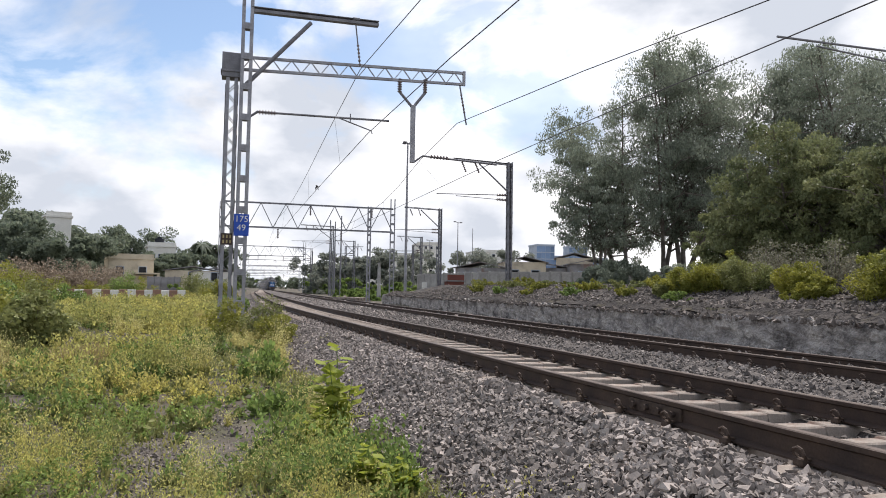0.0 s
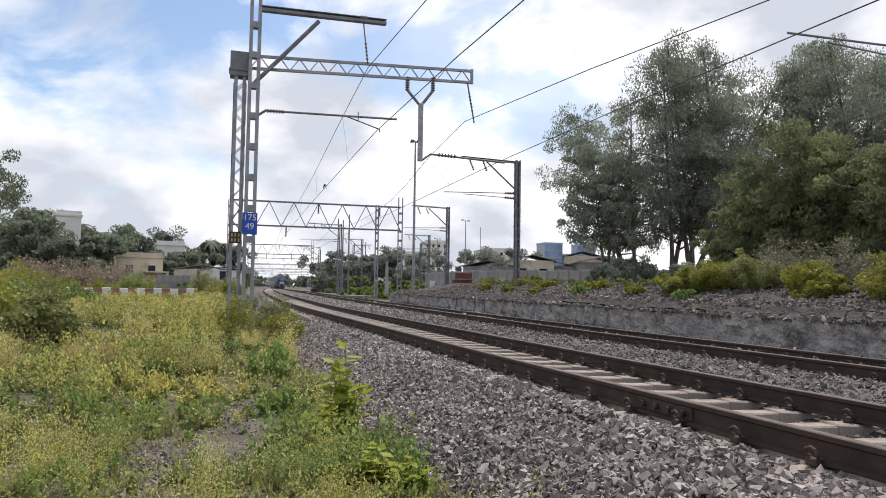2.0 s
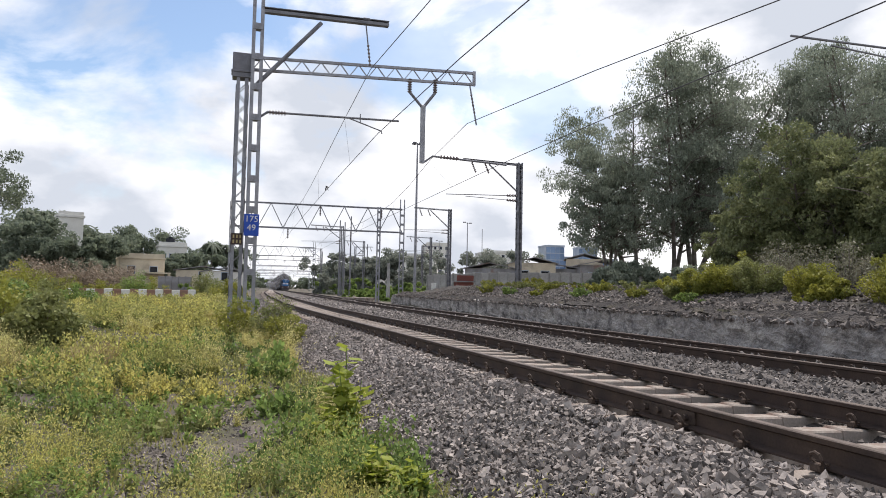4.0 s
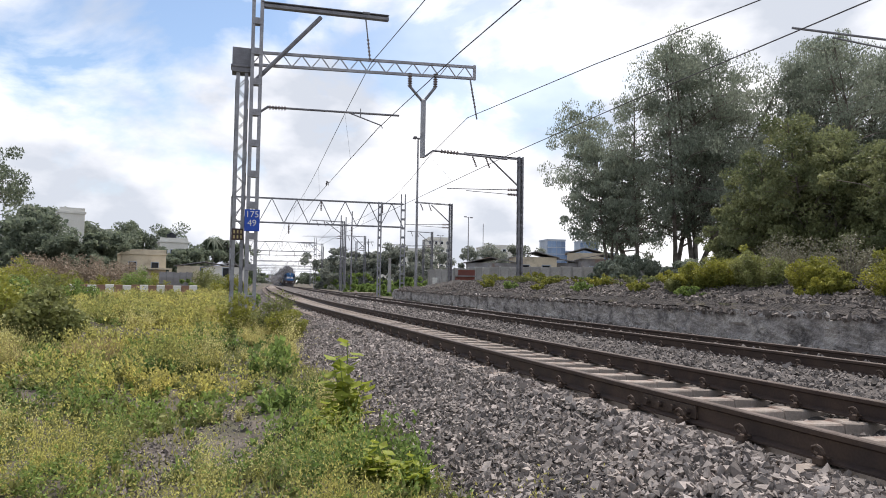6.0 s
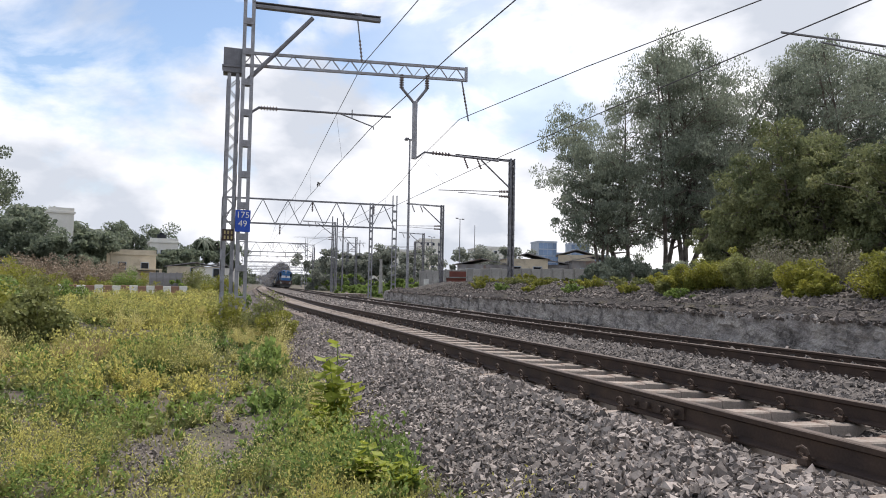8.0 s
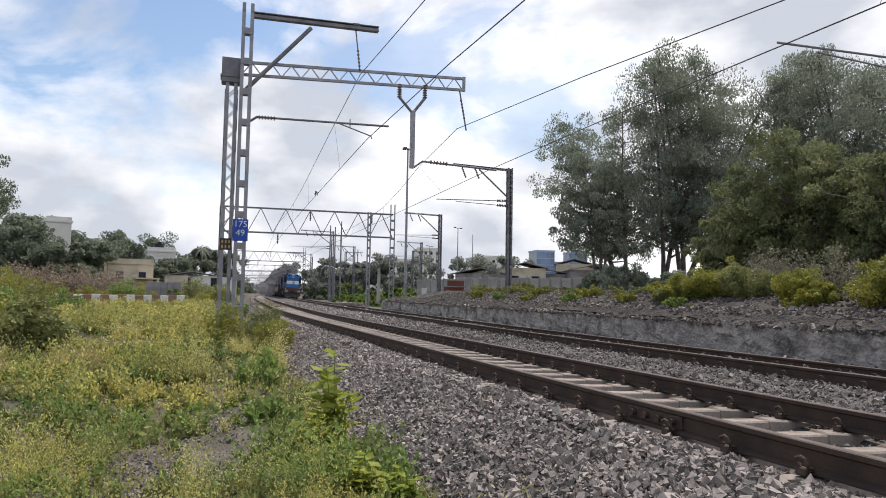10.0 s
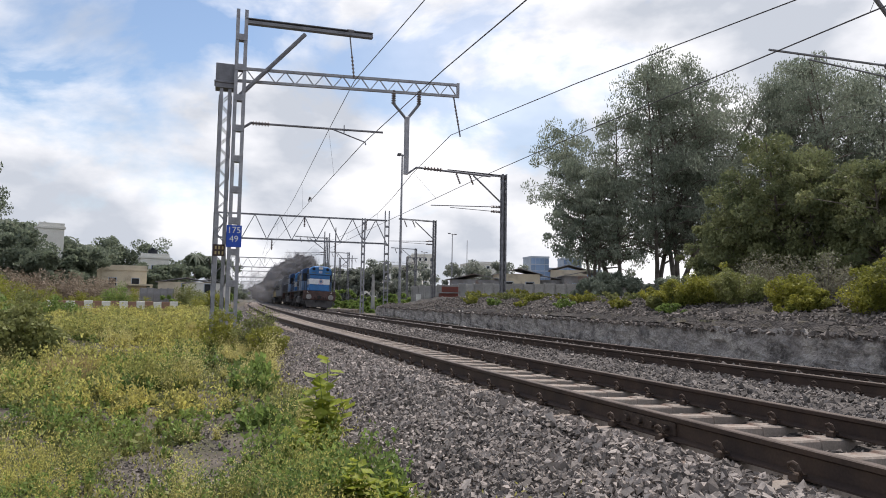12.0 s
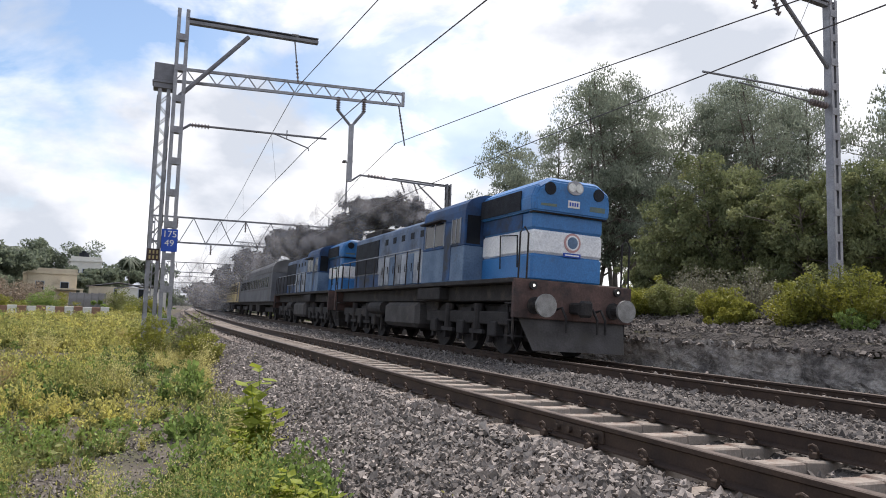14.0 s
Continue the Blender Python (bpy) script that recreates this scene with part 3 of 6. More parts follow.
def lettering(text, parent, at, size):
    cu = bpy.data.curves.new("numeral", "FONT")
    cu.body, cu.size, cu.align_x, cu.align_y, cu.extrude = text, size, "CENTER", "CENTER", 0.002
    cu.materials.append(M_WHITE)
    tmp = new("numeral", cu)
    me = bpy.data.meshes.new_from_object(tmp.evaluated_get(bpy.context.evaluated_depsgraph_get()))
    bpy.data.objects.remove(tmp)
    ob = new("numeral", me)
    ob.parent, ob.matrix_basis = parent, at
    return ob


lettering("175", plate, pose(0, -0.128, 2.72, 90, 0, 0), 0.24)
lettering("49", plate, pose(0, -0.128, 2.48, 90, 0, 0), 0.24)

pillar = lattice_mast(along(XA - 0.37, YA + 0.35), -0.6, 6.75, 0.31, 0.30, "grey lattice pillar carrying a truss arm over the tracks")
bm = bmesh.new()
box(bm, -0.28, 0.28, -0.2, 0.2, 6.72, 7.42, 0.01)
box(bm, -0.31, 0.31, -0.23, 0.23, 6.86, 6.92, 0.01)
part("head_box", bm, M_STEELDARK, pillar, "dark steel box")
truss_arm(pillar, (0.25, 0, 7.02), (6.88, 0, 7.29), 0.36, 12)
bm = bmesh.new()
box(bm, 6.88, 6.96, -0.04, 0.04, 7.25, 7.71)
part("end_bar", bm, M_STEEL, pillar)
for xx, zz in ((4.86, 7.18), (5.66, 7.24)):
    insulator(pillar, (xx, 0, zz + 0.08), (xx, 0, zz - 0.36), 0.075)
rod(pillar, "fork", [(4.86, 0, 6.85), (5.26, 0, 6.42)], 0.045)
rod(pillar, "fork", [(5.66, 0, 6.9), (5.30, 0, 6.42)], 0.045)
bm = bmesh.new()
box(bm, 5.22, 5.36, -0.06, 0.06, 4.70, 6.48, 0.01)
part("drop_post", bm, M_STEEL, pillar)
rod(pillar, "cantilever_tube", [(5.36, 0, 4.74), (5.62, 0, 4.94), (8.05, 0, 4.84)], 0.032)
insulator(pillar, (5.85, 0, 4.94), (6.45, 0, 4.92), 0.065)
rod(pillar, "hanger", [(6.78, 0, 7.28), (7.02, 0, 6.02)], 0.025)
insulator(pillar, (6.83, 0, 7.0), (6.96, 0, 6.35), 0.036)
bm = bmesh.new()
box(bm, -0.09, 0.09, -0.09, 0.09, -0.62, -0.02, 0.01)
foot = part("footing_post", bm, M_WHITE, pillar, "white concrete stub")
foot.matrix_basis = pose(0.05, -0.3, 0)


def bracket_mast(x, y, z0, z1, reach, scale_=1.0, lattice=True, arm2=True, low=1.95, label="grey lattice mast with an inclined braced top arm"):
    """A mast whose braced arm and cantilever point back over the track on its left."""
    at = along(x - float(shift(y)), y)
    ob = lattice_mast(at, z0, z1, 0.30, 0.30, label, M_STEELDARK) if lattice else batten_mast(at, z0, z1, 0.27, 0.2, 0.62, label)
    angle_arm(ob, "top_arm", (0.05, 0, z1 - 0.15), (-reach, 0, z1 - 0.05), 0.14)
    rod(ob, "brace", [(-0.1, 0, z1 - 1.75), (-reach * 0.55, 0, z1 - 0.2)], 0.05)
    for k in (0.62, 0.85):
        insulator(ob, (-reach * k, 0, z1 - 0.15), (-reach * k + 0.25, 0, z1 - 0.75), 0.07)
    if arm2:
        rod(ob, "cantilever_tube", [(-0.15, 0, z1 - low), (-reach * 1.28, 0, z1 - low - 0.14)], 0.026)
        rod(ob, "steady_tube", [(-0.15, 0, z1 - low - 0.3), (-reach * 0.95, 0, z1 - low - 0.2)], 0.02)
        insulator(ob, (-0.2, 0, z1 - low), (-0.8, 0, z1 - low - 0.02), 0.085)
        insulator(ob, (-0.2, 0, z1 - low - 0.3), (-0.8, 0, z1 - low - 0.28), 0.085)
    return ob


bracket_mast(17.75, 36.0, 0.3, 8.4, 3.5)
bracket_mast(22.0, 59.0, 0.3, 8.3, 3.4)
bracket_mast(15.72, 10.6, 0.9, 8.85, 3.3, lattice=False, low=2.4, label="grey plated steel mast with a braced arm above yellow bushes")


def portal(y, x0, x1, z0, z1, depth, n, label="grey steel portal with a deep open truss over the tracks"):
    """Two legs and a triangulated truss across all tracks."""
    ob = thing("portal_gantry", label, "gantry", "portal gantries", at=along(0, y))
    for x in (x0, x1):
        for s in (-1, 1):
            bm = bmesh.new()
            box(bm, x + s * 0.2 - 0.04, x + s * 0.2 + 0.04, -0.1, 0.1, z0, z1 + (0.0 if x == x0 else 1.0))
            part("leg_channel", bm, M_STEEL, ob)
        bm = bmesh.new()
        box(bm, -0.16, 0.16, -0.11, 0.11, -0.1, 0.1)
        lp = part("leg_plate", bm, M_STEEL, ob)
        lp.matrix_basis = pose(x, 0, z0 + 0.5)
        z = z0 + 1.4
        while z < z1:
            again(lp, pose(x, 0, z))
            z += 0.9
    truss_arm(ob, (x0, 0, z1 - depth), (x1, 0, z1 - depth), depth, n, M_STEELDARK, chord=0.15, web=0.11)
    for i in range(5):
        x = x0 + (x1 - x0) * (i + 0.7) / 5.4
        insulator(ob, (x, 0, z1 - 0.1 - (i % 2) * depth), (x, 0, z1 - 1.0 - (i % 2) * depth), 0.1)
    return ob


portal(66.0, -0.4, 15.7, -0.5, 8.7, 2.3, 7)
portal(134.0, -0.7, 11.9, -0.5, 8.6, 1.8, 6)
for y, w in ((196.0, 17), (252.0, 20), (300.0, 20), (345.0, 22)):
    portal(y, -2.0, w, -0.5, 8.6, 1.6, 7)


# wires: contact wire, catenary and droppers of three lines
def wire_run(name, x_at, x_up, z_c, z_m, ys, label):
    """Contact wire at z_c and catenary at z_m over its supports, sagging between, with droppers."""
    ob = thing(name, label, "overhead wire", "overhead wires")
    pts_c, pts_m, drops = [], [], []
    for a, b in zip(ys, ys[1:]):
        n = 9
        for i in range(n):
            s = i / n
            y = a + (b - a) * s
            sag = 4 * s * (1 - s)
            x = x_at(y) + float(shift(y))
            pts_c.append((x, y, z_c + float(drop(y)) - 0.04 * sag))
            zm = z_m - min(0.65, (z_m - z_c) * 0.6) * sag
            xu = x_up(y) + float(shift(y))
            pts_m.append((xu, y, zm + float(drop(y))))
            if i and b < 140 and i % 2:
                drops.append(((x, y, z_c + float(drop(y)) - 0.04 * sag), (xu, y, zm + float(drop(y)))))
    rod(ob, "contact_wire", pts_c, 0.011, M_WIRE)
    rod(ob, "catenary_wire", pts_m, 0.011, M_WIRE)
    for a, b in drops:
        rod(ob, "dropper", [a, b], 0.004, M_WIRE)
    return ob


wire_run("overhead_wire", lambda y: T1 + 0.08 + 0.3 * min(max((YA - y) / 18, 0), 1), lambda y: T1 + 0.23 - 0.42 * math.exp(-((y - YA) / 20) ** 2) + 0.38 * min(max((YA - y) / 18, 0), 1), 5.46, 7.36, [-45, YA, 66, 134, 196, 252, 300, 345, 400], "thin dark contact and catenary wire over the near track")
wire_run("overhead_wire", lambda y: T2 - 0.3, lambda y: T2 - 0.1 - 1.38 * math.exp(-((y - YA) / 12) ** 2) + 0.65 * min(max((YA - y) / 14, 0), 1), 4.88, 6.05, [-40, YA, 66, 134, 196, 252, 300, 345, 400], "thin dark contact and catenary wire over the far track")

# ---- retaining wall and bank on the right ----
def build_wall():
    rng = np.random.default_rng(8)
    ys = np.concatenate([np.linspace(-30, 0, 15), np.linspace(0.15, 30, 200), np.linspace(30.4, 48, 50)])
    zs = np.linspace(-0.55, 0.38, 13)
    v, f = [], []
    for side in (0, 1):
        for i, y in enumerate(ys):
            for j, z in enumerate(zs):
                rough = 0.09 * noise.noise(Vector((y * 2.2, z * 3.5, 1.7))) + 0.05 * noise.noise(Vector((y * 6.0, z * 9.0, 4.1)))
                top = z + (rng.normal(0, 0.03) + 0.05 * math.sin(y * 0.7) if j == 12 else 0)
                v.append((11.3 + (rough + 0.03 * j / 12 if side == 0 else 0.45) + float(shift(y)), y, top))
    n, k = len(ys), len(zs)
    for side in (0, 1):
        for i in range(n - 1):
            for j in range(k - 1):
                a = side * n * k + i * k + j
                f.append((a, a + k, a + k + 1, a + 1))
    for i in range(n - 1):
        a, b = i * k + k - 1, n * k + i * k + k - 1
        f.append((a, a + k, b + k, b))
    for i in (0, n - 1):
        for j in range(k - 1):
            a, b = i * k + j, n * k + i * k + j
            f.append((a, a + 1, b + 1, b))
    sheet("retaining_wall", v, f, M_WALL, None, "stained rough concrete retaining wall below a rubble bank", "wall", "structure")


build_wall()


def build_bank():
    """The dark rubble that lies on the bank behind the wall."""
    xs, ys = np.linspace(11.36, 15.6, 23), np.linspace(0, 48, 140)
    gx, gy = np.meshgrid(xs, ys, indexing="ij")
    rng = np.random.default_rng(12)
    gz = np.maximum(ground_z(gx, gy) + 0.02, 0.43) + rng.normal(0, 0.03, gx.shape)
    gz[-1] -= 0.12
    v = np.stack([gx + shift(gy), gy, gz], -1).reshape(-1, 3)
    i = np.arange(len(xs) - 1)[:, None] * len(ys) + np.arange(len(ys) - 1)[None]
    f = np.stack([i, i + len(ys), i + len(ys) + 1, i + 1], -1).reshape(-1, 4)
    sheet("rubble_bank", v, f, M_RUBBLEBED, None, "dark rubble bank behind the retaining wall", "bank", "structure")


build_bank()

# ---- train ----
def rounded_section(hw, z0, zs, zt, n=5):
    """Half-round roof section: sides up to zs, crown at zt."""
    pts = [(-hw, z0), (-hw, zs)]
    for i in range(1, n * 2):
        a = math.pi * i / (2 * n)
        c = math.cos(a)
        pts.append((-hw * math.copysign(abs(c) ** 0.6, c), zs + (zt - zs) * math.sin(a) ** 0.8))
    return pts + [(hw, zs), (hw, z0)]


def extrude(section, y0, y1):
    bm = bmesh.new()
    a = [bm.verts.new((x, y0, z)) for x, z in section]
    b = [bm.verts.new((x, y1, z)) for x, z in section]
    k = len(a)
    for i in range(k):
        bm.faces.new((a[i], a[(i + 1) % k], b[(i + 1) % k], b[i]))
    bm.faces.new(a[::-1])
    bm.faces.new(b)
    return bm


def boxed(name, parent, material, *dims, bevel=0.0, label=""):
    bm = bmesh.new()
    box(bm, *dims, bevel)
    return part(name, bm, material, parent, label)


LOCO, WHEEL_R = 15.9, 0.55
wheelsets = []


def build_loco(label):
    ob = thing("diesel_locomotive", label, "locomotive", "diesel locomotives")
    L = LOCO
    # frame and footplate
    boxed("footplate", ob, M_GRIME, -1.46, 1.46, 0.55, L - 0.55, 1.52, 1.62, bevel=0.015)
    boxed("main_frame", ob, M_GRIME, -1.15, 1.15, 0.7, L - 0.7, 1.15, 1.52, bevel=0.02)
    for y, s in ((0.5, 1), (L - 0.5, -1)):
        boxed("headstock", ob, M_RUSTPLATE, -1.46, 1.46, min(y, y + s * 0.12), max(y, y + s * 0.12), 0.80, 1.60, bevel=0.012, label="rusty brown end plate")
        # sloped cattle guard
        bm = bmesh.new()
        pts = [(-1.30, y + s * 0.06, 0.80), (1.30, y + s * 0.06, 0.80), (1.12, y - s * 0.26, 0.16), (-1.12, y - s * 0.26, 0.16)]
        vs = [bm.verts.new(p) for p in pts] + [bm.verts.new((p[0], p[1] + s * 0.03, p[2])) for p in pts]
        for q in ((0, 1, 2, 3), (7, 6, 5, 4), (0, 4, 5, 1), (1, 5, 6, 2), (2, 6, 7, 3), (3, 7, 4, 0)):
            bm.faces.new([vs[i] for i in q])
        part("cattle_guard", bm, M_GUARD, ob, "scuffed grey deflector plate")
        for x in (-0.978, 0.978):
            bm = bmesh.new()
            bar(bm, (x, y, 1.07), (x, y - s * 0.42, 1.07), 0, r=0.11, n=12)
            bar(bm, (x, y, 1.07), (x, y - s * 0.06, 1.07), 0, r=0.18, n=12)
            b = part("buffer", bm, M_GRIME, ob)
            bm = bmesh.new()
            bar(bm, (x, y - s * 0.42, 1.07), (x, y - s * 0.48, 1.07), 0, r=0.235, n=24)
            part("buffer_disc", bm, M_BUFFER, b, "round worn steel disc")
        bm = bmesh.new()
        box(bm, -0.16, 0.16, min(y, y - s * 0.45), max(y, y - s * 0.45), 0.94, 1.18, 0.04)
        box(bm, -0.22, 0.05, min(y - s * 0.42, y - s * 0.62), max(y - s * 0.42, y - s * 0.62), 0.88, 1.22, 0.05)
        part("coupler", bm, M_GRIME, ob)
        for x in (-0.45, 0.32, 0.52):
            rod(ob, "brake_hose", [(x, y - s * 0.02, 1.02), (x + 0.02, y - s * 0.18, 1.06), (x + 0.08, y - s * 0.26, 0.85), (x + 0.12, y - s * 0.22, 0.55)], 0.028, M_GRIME)
        for x in (-1.05, 1.05):
            bm = bmesh.new()
            bar(bm, (x, y, 1.48), (x, y - s * 0.07, 1.48), 0, r=0.085, n=14)
            lm = part("marker_lamp", bm, M_GRIME, ob)
            bm = bmesh.new()
            bar(bm, (x, y - s * 0.07, 1.48), (x, y - s * 0.08, 1.48), 0, r=0.026, n=14)
            part("lamp_lens", bm, M_LAMP if s > 0 else M_LENS, lm, "small white lamp")
        for x in (-1.38, 1.38):
            rod(ob, "corner_handrail", [(x, y + s * 0.02, 1.6), (x, y + s * 0.02, 2.55), (x * 0.93, y + s * 0.02, 2.68), (x * 0.86, y + s * 0.02, 2.55), (x * 0.86, y + s * 0.02, 1.6)], 0.02, M_GRIME)
            for z in (0.42, 0.75, 1.1):
                boxed("step", ob, M_GRIME, min(x, x * 0.8), max(x, x * 0.8), min(y + s * 0.15, y + s * 0.55), max(y + s * 0.15, y + s * 0.55), z - 0.015, z + 0.015)
            boxed("step_side", ob, M_GRIME, x - 0.02, x + 0.02, min(y + s * 0.13, y + s * 0.17), max(y + s * 0.13, y + s * 0.17), 0.35, 1.52)
    # high short hood (nose): blue, white, blue, then the headlight housing
    n0, n1, hw = 0.85, 3.25, 0.90
    boxed("nose_lower", ob, M_BLUE, -hw, hw, n0, n1, 1.62, 2.20, bevel=0.05)
    boxed("nose_stripe", ob, M_STRIPE, -hw - 0.002, hw + 0.002, n0 - 0.002, n1, 2.20, 2.72, bevel=0.05, label="broad white band")
    boxed("nose_upper", ob, M_BLUE, -hw, hw, n0, n1, 2.72, 3.12, bevel=0.05)
    bm = bmesh.new()
    sec = [(-0.98, 3.10), (-1.0, 3.40), (-0.92, 3.66), (-0.60, 3.86), (0.60, 3.86), (0.92, 3.66), (1.0, 3.40), (0.98, 3.10)]
    prev = None
    for y, k, dz in ((n0 - 0.14, 0.94, -0.04), (n0 - 0.05, 1.0, 0), (n1, 1.0, 0.0)):
        ring = [bm.verts.new((x * k, y - (0.05 if z > 3.5 else 0) * (1 if y < 1 else 0), 3.12 + (z - 3.12) * k + dz * (z > 3.5))) for x, z in sec]
        if prev:
            for i in range(len(ring)):
                bm.faces.new((prev[i], prev[(i + 1) % len(ring)], ring[(i + 1) % len(ring)], ring[i]))
        else:
            bm.faces.new(ring[::-1])
        prev = ring
    bm.faces.new(prev)
    bmesh.ops.bevel(bm, geom=bm.edges[:], offset=0.03, segments=2, affect="EDGES")
    visor = part("headlight_housing", bm, M_BLUE, ob, "bulging blue top with the headlight")
    bm = bmesh.new()
    bar(bm, (0, n0 - 0.20, 3.68), (0, n0 - 0.10, 3.68), 0, r=0.155, n=24)
    for v in bm.verts:
        v.co.x *= 1.35
    part("headlight_rim", bm, M_STEEL, visor)
    for x in (-0.09, 0.09):
        bm = bmesh.new()
        bar(bm, (x, n0 - 0.215, 3.68), (x, n0 - 0.195, 3.68), 0, r=0.095, n=18)
        part("headlight_lens", bm, M_LENS, visor, "clear round glass")
    for x in (-0.62, 0.62):
        bm = bmesh.new()
        bar(bm, (x, n0 - 0.19, 3.60), (x, n0 - 0.10, 3.60), 0, r=0.14, n=16)
        part("horn_port", bm, M_GRILLE, visor, "dark round opening")
        boxed("yellow_flash", visor, M_OLIVE, x - 0.2, x + 0.2, n0 - 0.152, n0 - 0.142, 3.22, 3.34)
    boxed("number_board", visor, M_WHITE, -0.15, 0.15, n0 - 0.162, n0 - 0.145, 3.24, 3.40)
    for i in range(4):
        boxed("figure_bar", visor, M_SIGNBLUE, -0.115 + i * 0.062, -0.075 + i * 0.062, n0 - 0.166, n0 - 0.163, 3.28, 3.36)
    # dark strip that draws the visor's shadow below its overhang
    boxed("visor_shadow_lip", ob, M_GRIME, -0.95, 0.95, n0 - 0.06, n0 + 0.1, 3.07, 3.10)
    # emblem
    bm = bmesh.new()
    bar(bm, (0.1, n0 - 0.02, 2.50), (0.1, n0 - 0.005, 2.50), 0, r=0.21, n=28)
    em = part("emblem", bm, M_RED, ob, "round red and white emblem")
    for r, y, m_ in ((0.165, -0.024, M_STRIPE), (0.13, -0.028, M_PALEBLUE)):
        bm = bmesh.new()
        bar(bm, (0.1, n0 + y, 2.50), (0.1, n0 + y + 0.003, 2.50), 0, r=r, n=28)
        part("emblem_ring", bm, m_, em)
    boxed("name_plate", ob, M_SIGNBLUE, -0.12, 0.32, n0 - 0.02, n0 - 0.005, 2.18, 2.27)
    boxed("plate_bar", ob, M_STRIPE, -0.08, 0.28, n0 - 0.024, n0 - 0.021, 2.21, 2.24)
    for s in (-1, 1):
        rod(ob, "nose_handrail", [(s * 0.96, n0 + 0.5, 1.9), (s * 0.99, n0 + 0.5, 2.6), (s * 0.99, n0 + 1.3, 2.66), (s * 0.96, n0 + 1.3, 1.9)], 0.018, M_GRIME)
        boxed("nose_door", ob, M_STRIPE, s * 0.905 - 0.008, s * 0.905 + 0.008, n0 + 1.35, n0 + 2.0, 2.22, 2.70)
        boxed("nose_panel", ob, M_DARKBLUE, s * 0.905 - 0.008, s * 0.905 + 0.008, n0 + 0.45, n1 - 0.03, 2.75, 3.09, label="dark blue panel")
        boxed("side_grille", visor, M_GRILLE, s * 1.0 - 0.012, s * 1.0 + 0.012, n0 + 0.4, n1 - 0.05, 3.15, 3.58)
    # cab, full width
    c0, c1, cw = n1, n1 + 2.75, 1.40
    bm = extrude(rounded_section(cw, 3.15, 3.36, 3.82), c0, c1)
    part("cab_roof", bm, M_DARKBLUE, ob)
    boxed("cab_lower", ob, M_PALEBLUE, -cw, cw, c0, c1, 1.62, 2.50, bevel=0.02, label="faded pale blue panels")
    boxed("cab_upper", ob, M_DARKBLUE, -cw, cw, c0 + 0.002, c1 - 0.002, 2.50, 3.16, bevel=0.02)
    for s in (-1, 1):
        boxed("front_window", ob, M_GLASS, min(s * 0.98, s * 1.34), max(s * 0.98, s * 1.34), c0 - 0.012, c0 + 0.004, 2.55, 3.25)
        for y0, y1 in ((c0 + 0.25, c0 + 0.75), (c0 + 1.25, c0 + 2.55)):
            w = boxed("side_window", ob, M_GLASS, s * cw - 0.01, s * cw + 0.01, y0, y1, 2.58, 3.18)
            for yy in (y0, (y0 + y1) / 2, y1):
                boxed("window_bar", w, M_DOORWHITE, s * (cw + 0.006) - 0.01, s * (cw + 0.006) + 0.01, yy - 0.03, yy + 0.03, 2.56, 3.2)
        boxed("awning", ob, M_GRIME, min(s * cw, s * (cw + 0.18)), max(s * cw, s * (cw + 0.18)), c0 + 1.2, c0 + 2.6, 3.20, 3.24)
        boxed("cab_door", ob, M_DARKBLUE, s * cw - 0.012, s * cw + 0.012, c0 + 0.78, c0 + 1.2, 1.66, 3.1)
    # long hood with doors, stripe, roof gear
    h0, h1 = c1, L - 1.25
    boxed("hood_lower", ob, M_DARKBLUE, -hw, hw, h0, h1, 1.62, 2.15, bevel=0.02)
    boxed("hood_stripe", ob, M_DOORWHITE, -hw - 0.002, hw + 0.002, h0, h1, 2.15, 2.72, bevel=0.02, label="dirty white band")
    part("hood_top", extrude(rounded_section(hw, 2.72, 3.42, 3.72), h0, h1), M_HOODTOP, ob, "mottled grey-blue hood top")
    nd = 9
    for s in (-1, 1):
        for i in range(nd):
            y = h0 + 0.25 + (h1 - h0 - 3.4) * i / nd
            d = boxed("hood_door", ob, M_DOORWHITE if i % 3 else M_PALEBLUE, s * (hw + 0.012) - 0.012, s * (hw + 0.012) + 0.012, y, y + (h1 - h0 - 3.4) / nd - 0.06, 1.72, 2.66, bevel=0.006)
            rod(d, "door_handle", [(s * (hw + 0.04), y + 0.1, 2.1), (s * (hw + 0.04), y + 0.1, 2.35)], 0.012, M_GRIME)
        for i in range(6):
            y = h0 + 0.4 + i * 0.85
            boxed("hood_vent", ob, M_GRILLE, s * (hw + 0.004) - 0.008, s * (hw + 0.004) + 0.008, y, y + 0.3, 3.12, 3.32)
        boxed("radiator_grille", ob, M_GRILLE, s * (hw + 0.01) - 0.015, s * (hw + 0.01) + 0.015, h1 - 3.0, h1 - 0.1, 2.2, 3.38, label="large dark radiator grille")
        # handrail along the walkway
        n = 8
        for i in range(n + 1):
            y = h0 + 0.2 + (h1 - h0 - 0.2) * i / n
            rod(ob, "handrail_post", [(s * 1.40, y, 1.62), (s * 1.40, y, 2.62)], 0.018, M_GRIME)
        rod(ob, "handrail", [(s * 1.40, h0 + 0.2, 2.62), (s * 1.40, h1, 2.62)], 0.018, M_DOORWHITE)
    boxed("exhaust_stack", ob, M_GRIME, -0.3, 0.3, h0 + 3.2, h0 + 3.9, 3.66, 3.95, bevel=0.03)
    boxed("roof_box", ob, M_GRIME, -0.7, 0.7, h1 - 2.6, h1 - 0.5, 3.62, 3.86, bevel=0.04)
    bm = bmesh.new()
    bar(bm, (0, h1 - 1.5, 3.8), (0, h1 - 1.5, 3.95), 0, r=0.6, n=20)
    part("roof_fan", bm, M_GRIME, ob)
